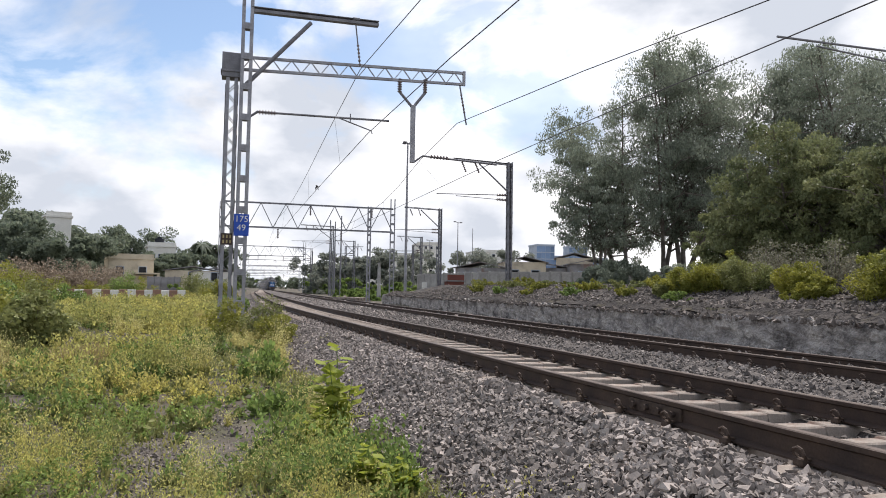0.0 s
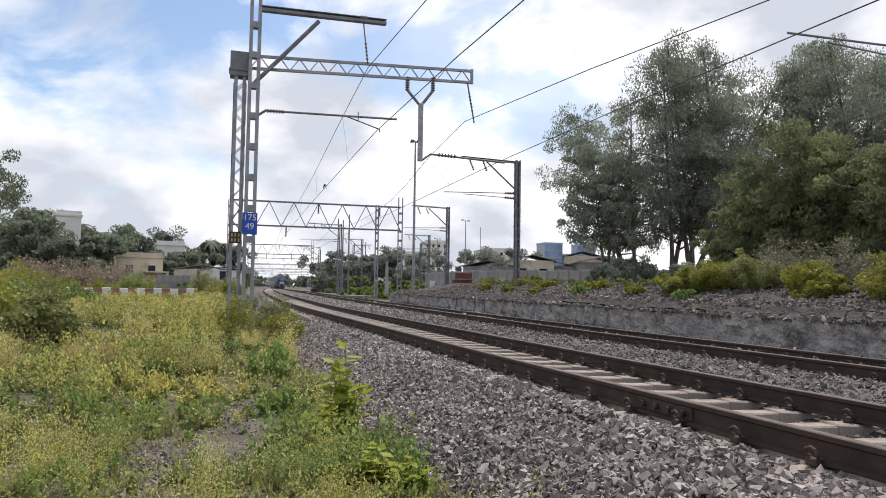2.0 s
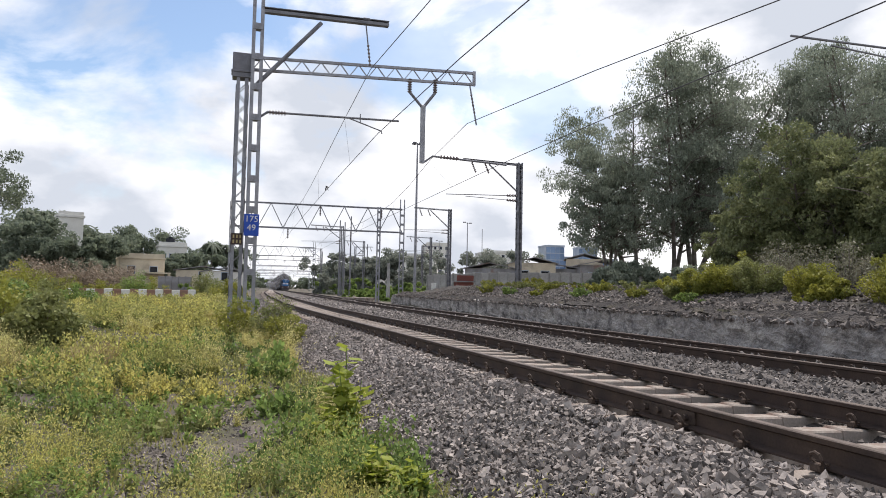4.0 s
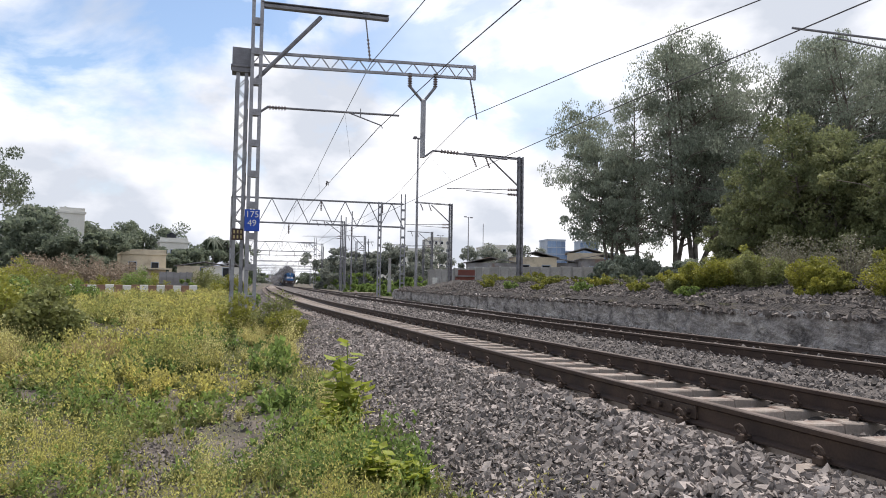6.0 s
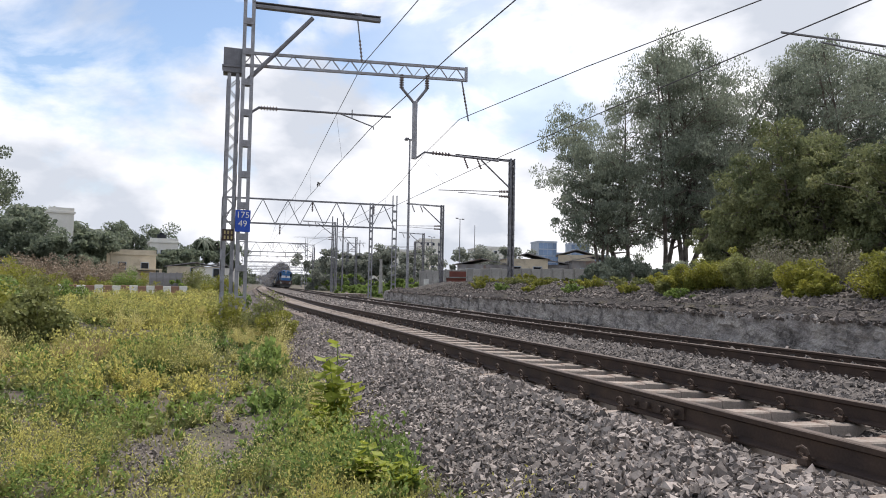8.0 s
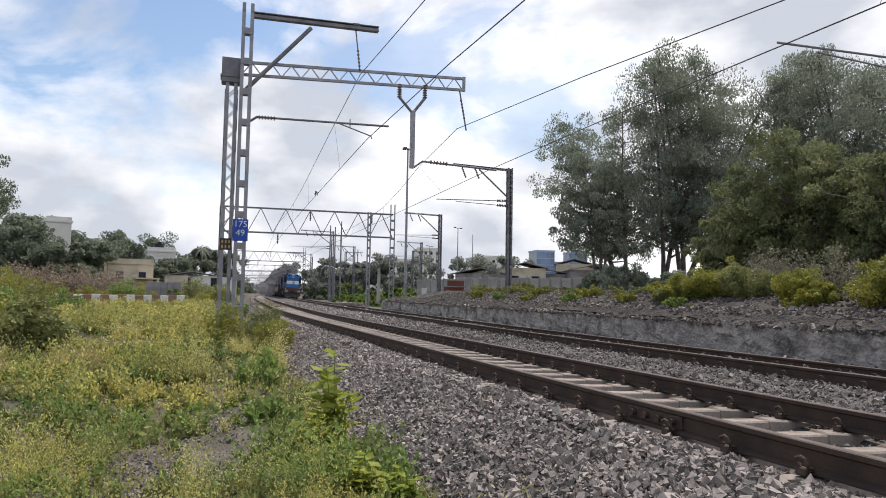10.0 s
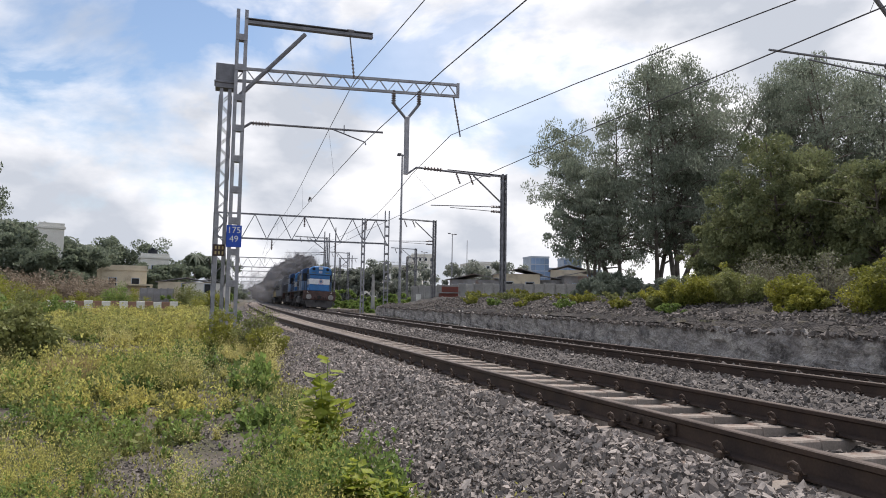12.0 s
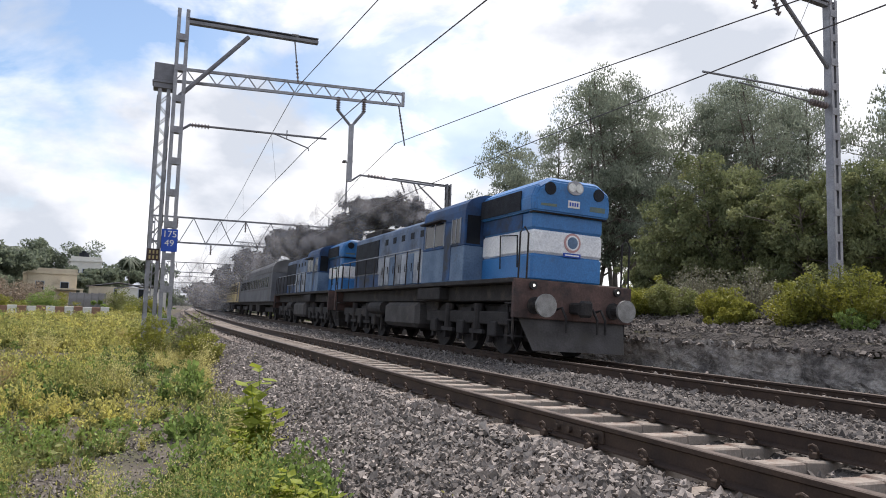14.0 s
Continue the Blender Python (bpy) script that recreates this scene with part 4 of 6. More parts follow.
    # end handrail of the long hood, fuel tank, boxes
    boxed("under_duct", ob, M_GRIME, -1.0, 1.0, 5.6, L - 5.6, 0.85, 1.18, bevel=0.03)
    boxed("fuel_tank", ob, M_TANK, -1.30, 1.30, L / 2 - 1.5, L / 2 + 1.4, 0.40, 1.12, bevel=0.12, label="grimy grey fuel tank")
    for s in (-1, 1):
        boxed("battery_box", ob, M_GRIME, min(s * 1.1, s * 1.42), max(s * 1.1, s * 1.42), L / 2 - 3.4, L / 2 - 1.8, 1.18, 1.5, bevel=0.02)
        bm = bmesh.new()
        bar(bm, (s * 1.2, L / 2 + 1.6, 0.95), (s * 1.2, L / 2 + 3.0, 0.95), 0, r=0.2, n=14)
        part("air_tank", bm, M_GRIME, ob)
    for yb in (3.55, L - 3.55):
        bm = bmesh.new()
        for s in (-1, 1):
            box(bm, s * 1.12 - 0.08, s * 1.12 + 0.08, yb - 2.35, yb + 2.35, 0.62, 0.92, 0.03)
            for k in (-1.7, 0.0, 1.7):
                box(bm, s * 1.14 - 0.12, s * 1.14 + 0.12, yb + k - 0.2, yb + k + 0.2, 0.36, 0.70, 0.03)
            for k in (-0.85, 0.85):
                bar(bm, (s * 1.16, yb + k, 0.50), (s * 1.16, yb + k, 1.1), 0, r=0.12, n=10)
                box(bm, s * 1.18 - 0.05, s * 1.18 + 0.05, yb + k - 0.35, yb + k + 0.35, 0.40, 0.50, 0.01)
        box(bm, -1.1, 1.1, yb - 0.3, yb + 0.3, 0.7, 1.0)
        box(bm, -0.72, 0.72, yb - 2.3, yb + 2.3, 0.30, 1.12, 0.05)
        part("bogie_frame", bm, M_GRIME, ob)
        for s in (-1, 1):
            for k in (-2.1, -1.25, -0.42, 0.42, 1.25, 2.1):
                boxed("brake_hanger", ob, M_GRIME, s * 1.05 - 0.05, s * 1.05 + 0.05, yb + k - 0.07, yb + k + 0.07, 0.22, 0.85, bevel=0.01)
            rod(ob, "sand_pipe", [(s * 1.2, yb - 2.3, 1.1), (s * 1.15, yb - 2.36, 0.5), (s * 0.9, yb - 2.3, 0.12)], 0.025, M_GRIME)
        for k in (-1.7, 0.0, 1.7):
            bm = bmesh.new()
            for s in (-1, 1):
                bar(bm, (s * 0.80, 0, 0), (s * 0.93, 0, 0), 0, r=WHEEL_R, n=28)
                bar(bm, (s * 0.775, 0, 0), (s * 0.81, 0, 0), 0, r=WHEEL_R + 0.03, n=28)
                bar(bm, (s * 0.92, 0, 0), (s * 1.0, 0, 0), 0, r=0.14, n=12)
                for a in range(6):
                    c = (math.cos(a * math.pi / 3) * 0.33, math.sin(a * math.pi / 3) * 0.33)
                    bar(bm, (s * 0.925, c[0], c[1]), (s * 0.945, c[0], c[1]), 0, r=0.05, n=8)
            bar(bm, (-0.8, 0, 0), (0.8, 0, 0), 0, r=0.09, n=10)
            ws = part("wheelset", bm, M_GRIME, ob)
            ws.location = (0, yb + k, WHEEL_R)
            wheelsets.append(ws)
    return ob


COACH = 21.6


def build_coach(body, band, label):
    ob = thing("railway_coach", label, "railway coach", "coaches")
    L, hw = COACH, 1.55
    boxed("side_body", ob, body, -hw, hw, 0.3, L - 0.3, 1.15, 3.05, bevel=0.03)
    part("roof", extrude(rounded_section(hw, 3.05, 3.12, 3.92), 0.3, L - 0.3), M_COACHROOF, ob)
    boxed("window_band", ob, band, -hw - 0.004, hw + 0.004, 0.32, L - 0.32, 1.95, 2.06)
    for s in (-1, 1):
        first = None
        for i in range(17):
            y = 2.3 + i * 1.05
            if first is None:
                first = boxed("window", ob, M_GLASS, s * (hw + 0.004) - 0.012, s * (hw + 0.004) + 0.012, -0.32, 0.32, 2.12, 2.78)
                first.matrix_basis = pose(0, y, 0)
            else:
                again(first, pose(0, y, 0))
        for y in (0.9, L - 1.7):
            boxed("door", ob, M_COACHROOF, s * (hw + 0.006) - 0.012, s * (hw + 0.006) + 0.012, y, y + 0.8, 1.25, 2.95)
    boxed("underframe", ob, M_GRIME, -1.35, 1.35, 0.3, L - 0.3, 0.95, 1.15)
    boxed("gangway", ob, M_GRIME, -0.6, 0.6, 0.0, L, 1.2, 3.2)
    for yb in (3.2, L - 3.2):
        bm = bmesh.new()
        for s in (-1, 1):
            box(bm, s * 1.1 - 0.08, s * 1.1 + 0.08, yb - 1.9, yb + 1.9, 0.5, 0.8, 0.02)
            for k in (-1.3, 1.3):
                bar(bm, (s * 0.8, yb + k, 0.46), (s * 0.93, yb + k, 0.46), 0, r=0.46, n=20)
        box(bm, -1.0, 1.0, yb - 0.3, yb + 0.3, 0.6, 0.95)
        part("bogie", bm, M_GRIME, ob)
    for y in (7.5, 12.0):
        boxed("equipment_box", ob, M_GRIME, -1.3, 1.3, y, y + 2.2, 0.45, 0.95, bevel=0.03)
    return ob


loco_lead = build_loco("blue diesel locomotive with a broad white band, grimy underframe")
loco_second = copy_thing(loco_lead, Matrix.Identity(4))
second_wheels = [o for o in loco_second.children if o.name.startswith("wheelset")]
coach_grey = build_coach(M_COACHGREY, M_COACHROOF, "grey passenger coach coupled behind the locomotives")
coach_first = build_coach(M_CREAM, M_COACHBAND, "dusty cream-yellow passenger coach")
coaches = [coach_first] + [copy_thing(coach_first, Matrix.Identity(4)) for _ in range(6)]


def front_y(t):
    """Where the train's front buffers stand at t seconds."""
    r = 14.0 - t
    return 11.3 + 25.4 * r - 0.2 * r * r


def vehicle_pose(y0, length):
    a, b = y0 + length * 0.2, y0 + length * 0.8
    xa, xb = T2 + float(shift(a)), T2 + float(shift(b))
    za, zb = float(drop(a)), float(drop(b))
    yaw = -math.degrees(math.atan2(xb - xa, b - a))
    pitch = math.degrees(math.atan2(zb - za, b - a))
    x0 = xa - (xb - xa) / (b - a) * length * 0.2
    return pose(x0, y0, za - 0.04, pitch, 2.2, yaw)

# ---- exhaust smoke, in rigid puffs ----
M_SMOKE = mat("diesel_soot", (0.28, 0.28, 0.295), (0.38, 0.38, 0.40), 1.0, scale=0.6, bump=0, fine=3, spec=0.0)
_n, _l = M_SMOKE.node_tree.nodes, M_SMOKE.node_tree.links
_t, _mx, _tr, _both = _n.new("ShaderNodeBsdfTransparent"), _n.new("ShaderNodeMixShader"), _n.new("ShaderNodeBsdfTranslucent"), _n.new("ShaderNodeMixShader")
_fade, _mul, _co, _cloud = _n.new("ShaderNodeAttribute"), _n.new("ShaderNodeMath"), _n.new("ShaderNodeTexCoord"), _n.new("ShaderNodeTexNoise")
_fade.attribute_name = "thickness"
_cloud.inputs["Scale"].default_value, _cloud.inputs["Detail"].default_value = 1.1, 4
_l.new(_co.outputs["Object"], _cloud.inputs["Vector"])
_mul.operation, _mul.use_clamp = "MULTIPLY", True
_l.new(_fade.outputs["Fac"], _mul.inputs[0])
_l.new(_cloud.outputs["Fac"], _mul.inputs[1])
_l.new(_n["Principled BSDF"].inputs["Base Color"].links[0].from_socket, _tr.inputs["Color"])
_l.new(_n["Principled BSDF"].outputs["BSDF"], _both.inputs[1])
_l.new(_tr.outputs["BSDF"], _both.inputs[2])
_l.new(_mul.outputs[0], _mx.inputs["Fac"])
_l.new(_t.outputs["BSDF"], _mx.inputs[1])
_l.new(_both.outputs["Shader"], _mx.inputs[2])
_l.new(_mx.outputs["Shader"], _n["Material Output"].inputs["Surface"])
smoke = []


def build_smoke():
    rng = np.random.default_rng(66)
    # a wisp: a bowed disc, thick in the middle and thinning out to its rim
    ring = [(math.cos(k * math.pi / 4), math.sin(k * math.pi / 4), 0.0) for k in range(8)]
    wisp = np.array([(0, 0, 0.25)] + [(x * 0.5, y * 0.5, 0.18) for x, y, z in ring] + ring)
    wisp_f = np.array([(0, 1 + k, 1 + (k + 1) % 8, 0) for k in range(8)])[:, :3]
    rim_f = np.array([q for k in range(8) for q in ((1 + k, 9 + k, 9 + (k + 1) % 8), (1 + k, 9 + (k + 1) % 8, 1 + (k + 1) % 8))])
    faces = np.concatenate([wisp_f, rim_f])
    thickness = np.array([1.0] + [0.55] * 8 + [0.0] * 8)
    # metres behind the front, to the side, up; radius; how thick; speck size
    for back, side, up, r, thick in ((9.6, 0.0, 4.1, 0.4, 0.9), (11.0, 0.0, 4.4, 0.6, 0.9), (13.0, 0.05, 4.7, 0.8, 0.9), (15.6, 0.1, 4.9, 1.0, 0.8), (18.6, 0.1, 5.0, 1.15, 0.7), (22.0, 0.0, 4.9, 1.25, 0.6),
                                           (25.8, 0.1, 4.5, 0.8, 0.9), (28.5, 0.0, 4.8, 1.2, 0.8), (32.5, -0.1, 4.9, 1.5, 0.7), (38.0, -0.2, 4.8, 1.8, 0.6), (45.0, -0.4, 4.6, 2.1, 0.55),
                                           (54.0, -1.0, 3.7, 2.6, 0.7), (64.0, -1.9, 2.9, 2.9, 0.75), (76.0, -2.7, 2.5, 3.1, 0.75), (90.0, -3.2, 2.3, 3.3, 0.7), (106.0, -3.4, 2.3, 3.5, 0.6), (126.0, -3.4, 2.5, 3.7, 0.5)):
        n = int((95 if back < 50 else 48) * thick)
        lumps = rng.normal(0, 0.42, (9, 3))
        p = (lumps[rng.integers(0, 9, n)] + rng.normal(0, 0.38, (n, 3))) * (r, r * 1.9, r * 0.75)
        v, f = strew(wisp, faces, p, (0.55 * r * rng.uniform(0.6, 1.35, n))[:, None], turns(n, rng))
        puff = sheet("smoke_puff", v, f, M_SMOKE, None, "dark grey diesel exhaust smoke drifting back over the train", "smoke", smooth=True)
        puff.data.attributes.new("thickness", "FLOAT", "POINT").data.foreach_set("value", np.tile(thickness * (0.56 if back < 50 else 0.5), n).astype("f4"))
        tagged(puff, group="smoke puffs", kind="stuff")
        smoke.append((puff, back, side, up))


build_smoke()

# ---- trees and bushes ----
LEAF = np.array([(-0.10, -0.30, -0.5), (0.12, 0.30, -0.36), (0.0, 0.0, 0.62)], float)
LEAF_F = np.array([(0, 1, 2)])


def leaf_cloud(rng, centres, radii, per, size, hang=0.0, far=None):
    """Leaves in loose clumps. hang pulls the leaves upright so that they droop."""
    n = len(centres) * per
    c = np.repeat(np.asarray(centres, float), per, 0)
    r = np.repeat(np.asarray(radii, float), per)
    d = rng.normal(size=(n, 3))
    d /= np.linalg.norm(d, axis=1)[:, None]
    p = c + d * (r * rng.uniform(0.25, 1.0, n) ** 0.6)[:, None] * (1.0, 1.0, 0.8)
    rot = turns(n, rng)
    if hang:
        flat = turns(n, rng, True)
        rot = np.where((rng.uniform(size=n) < hang)[:, None, None], flat, rot)
    s = size * rng.uniform(0.6, 1.4, n) * (1.0 if far is None else np.repeat(far, per))
    return strew(LEAF, LEAF_F, p, s[:, None] * np.array([[0.6, 1.2, 1.0]]), rot)


def grow_tree(name, x, y, z, height, crown, seed, leaves, leaf, clumps=50, per=230, low=0.3, trunks=1, label="", hang=0.5, category="tree", spread=1.0, clump_r=0.11):
    """A tapered, forking trunk with limbs, and a crown of many leaf clumps at the limbs' ends."""
    rng = np.random.default_rng(seed)
    ob = thing(name, label, category, "trees", at=pose(x, y, z))
    bm = bmesh.new()
    tips = []
    for k in range(trunks):
        lean = rng.normal(0, 0.10, 2) * spread + (rng.uniform(-0.25, 0.25, 2) if trunks > 1 else 0)
        base = np.array([rng.normal(0, 0.3) * (trunks > 1), rng.normal(0, 0.3) * (trunks > 1), -0.3])
        top = height * rng.uniform(0.8, 0.97)
        pts = [tuple(base + np.array([lean[0] * s * top * (0.6 + 0.4 * s) + 0.15 * math.sin(s * 7 + k), lean[1] * s * top + 0.15 * math.cos(s * 6 + k), s * top])) for s in np.linspace(0, 1, 9)]
        r0 = 0.018 * height / math.sqrt(trunks)
        tube(bm, pts, [r0 * (1 - 0.9 * s) + 0.012 for s in np.linspace(0, 1, 9)], 7)
        nb = max(6, clumps // trunks)
        for i in range(nb):
            s = low + (1 - low) * (i + rng.uniform()) / nb
            j = min(int(s * 8), 7)
            p = Vector(pts[j]).lerp(Vector(pts[j + 1]), s * 8 - j)
            a = i * 2.4 + rng.uniform(-0.5, 0.5)
            shape = math.sin(math.pi * min(1, (s - low) / (1 - low) * 0.72 + 0.25)) ** 0.7
            reach = crown * shape * rng.uniform(0.45, 1.05)
            rise = reach * rng.uniform(-0.15, 0.65)
            q = p + Vector((math.cos(a) * reach, math.sin(a) * reach, rise))
            mid = p.lerp(q, 0.5) + Vector((0, 0, 0.12 * reach))
            rr = r0 * (1 - s) * 0.45 + 0.015
            tube(bm, [p, mid, q], [rr, rr * 0.65, 0.01], 4)
            tips.append(q)
            if rng.uniform() < 0.6:
                tips.append(mid + Vector(rng.normal(0, 0.25, 3)))
    part("trunk", bm, M_BARK, ob)
    cs = np.array([tuple(t) for t in tips])
    v, f = leaf_cloud(rng, cs, rng.uniform(0.6, 1.3, len(cs)) * height * clump_r, per, leaf, hang)
    sheet("crown", v, f, leaves, ob)
    return ob


GUM = "tall dark eucalyptus tree with drooping leaves behind the bank"
for ang, dist, h, cr, seed, tk in ((33.6, 49, 12.2, 3.2, 11, 3), (35.3, 50, 15.4, 4.2, 1, 3), (37.6, 51, 17.4, 4.4, 2, 3), (39.6, 52, 18.8, 4.2, 3, 3), (42.0, 52, 19.4, 3.6, 12, 2), (44.9, 54, 19.0, 3.0, 4, 2),
                               (48.4, 57, 14.5, 3.6, 5, 3), (50.5, 55, 20.0, 3.9, 6, 2), (52.4, 53, 18.4, 4.0, 14, 3), (54.3, 54, 20.2, 4.4, 13, 2), (58.0, 54, 20.0, 4.6, 7, 2), (62.0, 54, 19.5, 4.8, 8, 1), (66.5, 54, 19.0, 4.8, 9, 1), (72.0, 54, 19.0, 4.8, 10, 1)):
    a = radians(ang)
    seen = ang < 57
    grow_tree("eucalyptus_tree", dist * math.sin(a), dist * math.cos(a), 0.0, h, cr, seed, M_EUC, 0.13 if seen else 0.2, 130 if seen else 104, 140 if seen else 62, 0.40 if ang < 34 else 0.28, tk, GUM, 0.85, clump_r=0.045)

BROAD = "dense green broadleaf tree behind yellow bushes"
for ang, dist, h, cr, seed in ((43.8, 33, 4.8, 1.7, 21), (45.9, 31, 6.4, 2.0, 22), (48.2, 30, 7.5, 2.3, 23), (51.3, 30, 6.3, 2.4, 24), (54.4, 27, 5.9, 2.4, 25), (58.2, 27, 6.0, 2.7, 26), (62.5, 27, 6.6, 2.8, 27), (68, 27, 6.6, 3.0, 28)):
    a = radians(ang)
    grow_tree("broadleaf_tree", dist * math.sin(a), dist * math.cos(a), 0.3, h, cr, seed, M_BROAD, 0.11, 140, 150, 0.06, 3, BROAD, 0.25, clump_r=0.062)

# dark undergrowth below the tall trees
for i in range(13):
    a = radians(33.4 + i * 3.1)
    d = 44 + 4 * math.sin(i * 2.2)
    grow_tree("shrub", d * math.sin(a), d * math.cos(a), 0.0, 2.6 + 0.8 * math.sin(i * 1.7), 1.7, 40 + i, M_EUC, 0.2, 26, 170, 0.05, 2, "dark green shrub under tall trees", 0.2, "shrub", clump_r=0.16)


def grow_bush(x, y, z, h, w, seed, leaves, leaf, n=26, per=110, name="bush", label="", parent=None):
    """A low bush: thin stems from the root, leaf clumps over a rounded, uneven outline."""
    rng = np.random.default_rng(seed)
    ob = thing(name, label, "bush", "bushes", at=pose(x, y, z))
    bm = bmesh.new()
    cs, rs = [], []
    for i in range(n):
        a, s = rng.uniform(0, 2 * math.pi), math.sqrt(rng.uniform(0.02, 1))
        top = h * rng.uniform(0.55, 1.05) * (1 - 0.45 * s * s)
        p = (w * s * math.cos(a), w * s * math.sin(a), top)
        tube(bm, [(p[0] * 0.15, p[1] * 0.15, -0.1), (p[0] * 0.6, p[1] * 0.6, top * 0.6), p], [0.012, 0.008, 0.004], 4)
        for k in (1.0, 0.66, 0.36):
            cs.append((p[0] * (0.35 + 0.65 * k), p[1] * (0.35 + 0.65 * k), top * k))
            rs.append(h * rng.uniform(0.12, 0.22))
    part("stem", bm, M_BARK, ob)
    v, f = leaf_cloud(rng, cs, rs, per, leaf)
    sheet("foliage", v, f, leaves, ob)
    return ob


rng_b = np.random.default_rng(77)
YB = "low yellow-green flowering bush on the rubble bank"
for i, (ang, x, h, w) in enumerate(((38.4, 12.9, 0.5, 0.5), (39.6, 13.2, 0.8, 0.65), (41.0, 13.6, 0.95, 0.7), (42.6, 13.9, 1.1, 0.75), (44.4, 13.8, 1.05, 0.7), (48.0, 13.5, 0.85, 0.6), (49.4, 13.2, 0.5, 0.5),
                                    (53.4, 13.1, 1.05, 0.6), (55.2, 13.6, 1.2, 0.75), (57.5, 13.5, 1.1, 0.8), (62, 13.8, 1.1, 0.8), (68, 13.6, 1.2, 0.9), (76, 14.0, 1.0, 0.8), (85, 13.8, 1.1, 0.8))):
    y = x / math.tan(radians(ang))
    grow_bush(x + float(shift(y)), y, float(ground_z(x, y)) - 0.05, h, w, 100 + i, M_YELLOWBUSH if i % 4 else M_BUSH, 0.05, 34, 95, label=YB)
for i in range(18):
    y = 17 + i * 1.15 + rng_b.uniform(-0.4, 0.4)
    x = 13.2 + rng_b.uniform(0, 2.2)
    grow_bush(x + float(shift(y)), y, float(ground_z(x, y)) - 0.05, rng_b.uniform(0.2, 0.5), rng_b.uniform(0.5, 0.9), 180 + i, M_YELLOWBUSH if i % 3 else M_BUSH, 0.055, 18, 50, label="low yellow-green weeds on the rubble bank")
for ang, x, h in ((46.0, 14.9, 1.35), (47.0, 15.2, 1.4), (50.4, 14.8, 1.2)):
    y = x / math.tan(radians(ang))
    grow_bush(x + float(shift(y)), y, float(ground_z(x, y)) - 0.05, h, 0.9, int(ang * 10), M_STRAGGLY, 0.05, 26, 26, label="straggly half-dry shrub behind yellow bushes")
for i in range(9):
    y = 5 + i * 3.3
    x = 12.3 + rng_b.uniform(-0.3, 0.5)
    grow_bush(x + float(shift(y)), y, float(ground_z(x, y)) - 0.03, rng_b.uniform(0.25, 0.5), 0.4, 140 + i, M_GREEN if i % 2 else M_YELLOWBUSH, 0.055, 14, 40, label="small weed growing from dark rubble")
for i in range(16):
    y = 36 + i * 2.0
    x = 18.5 + rng_b.uniform(0, 7)
    grow_bush(x + float(shift(y)), y, float(ground_z(x, y)) - 0.1, rng_b.uniform(0.4, 0.8), 1.0, 160 + i, M_YELLOWBUSH if i % 3 else M_GREEN, 0.09, 20, 50, label="green and yellow weeds before a concrete wall")

# left side
grow_bush(-2.95, 16.2, -0.55, 1.15, 0.75, 201, M_BUSH, 0.09, 44, 90, label="dark leafy green bush in rough grass")
grow_bush(-4.2, 17.2, -0.55, 1.5, 1.1, 202, M_YELLOWBUSH, 0.085, 36, 80, label="yellow-green bush in rough grass")
grow_bush(-5.9, 19.5, -0.5, 1.7, 1.3, 203, M_YELLOWBUSH, 0.085, 36, 80, label="yellow-green bush in rough grass")
grow_bush(1.95, 17.4, -0.5, 1.05, 0.6, 204, M_BUSH, 0.05, 24, 70, label="yellow-green bush at the foot of a mast")
grow_bush(1.1, 18.2, -0.5, 1.05, 0.5, 205, M_YELLOWBUSH, 0.05, 22, 70, label="green bush at the foot of a mast")
grow_bush(2.0, 16.0, -0.45, 0.7, 0.5, 206, M_YELLOWBUSH, 0.05, 20, 60, label="yellow-green bush beside the ballast")


def sapling(x, y, z, h, seed, label):
    """A young plant: one stem with large single leaves on short stalks."""
    rng = np.random.default_rng(seed)
    ob = thing("sapling", label, "plant", at=pose(x, y, z))
    for k in range(9):
        a, hh = k * 1.3, h * (1.0 if k == 0 else rng.uniform(0.5, 0.85))
        out = 0.0 if k == 0 else rng.uniform(0.10, 0.30) * min(1.0, h + 0.2)
        bm = bmesh.new()
        tip = Vector((math.cos(a) * out, math.sin(a) * out, hh))
        tube(bm, [(0, 0, -0.05), tip * 0.5 + Vector((0.02, 0, 0)), tip], [0.009, 0.006, 0.003], 5)
        stem = part("stem", bm, M_GREEN, ob)
        n = int(21 * hh / h)
        for i in range(n):
            s = 0.25 + 0.75 * i / n
            b = i * 2.4 + k
            p = tip * s
            ln = rng.uniform(0.09, 0.155) * (0.5 + 0.75 * h)
            d = Vector((math.cos(b), math.sin(b), rng.uniform(-0.6, 0.8))).normalized()
            side = d.cross(Vector((0, 0, 1))).normalized() * ln * 0.48
            c = p + d * 0.03
            bm = bmesh.new()
            vs = [bm.verts.new(q) for q in (c, c + d * ln * 0.45 + side, c + d * ln, c + d * ln * 0.45 - side, c + d * ln * 0.5 - Vector((0, 0, 0.012)))]
            for q in ((0, 1, 4), (1, 2, 4), (2, 3, 4), (3, 0, 4)):
                bm.faces.new([vs[j] for j in q])
            part("leaf", bm, M_LIME, stem)
    return ob


sapling(1.40, 6.55, -0.58, 0.92, 5, "young lime-green sapling with broad leaves beside the ballast")
sapling(1.28, 4.85, -0.60, 0.36, 6, "low lime-green leafy plant at the ballast's edge")
sapling(1.48, 4.65, -0.60, 0.30, 7, "low lime-green leafy plant at the ballast's edge")
sapling(1.18, 6.2, -0.60, 0.42, 8, "low lime-green leafy plant at the ballast's edge")


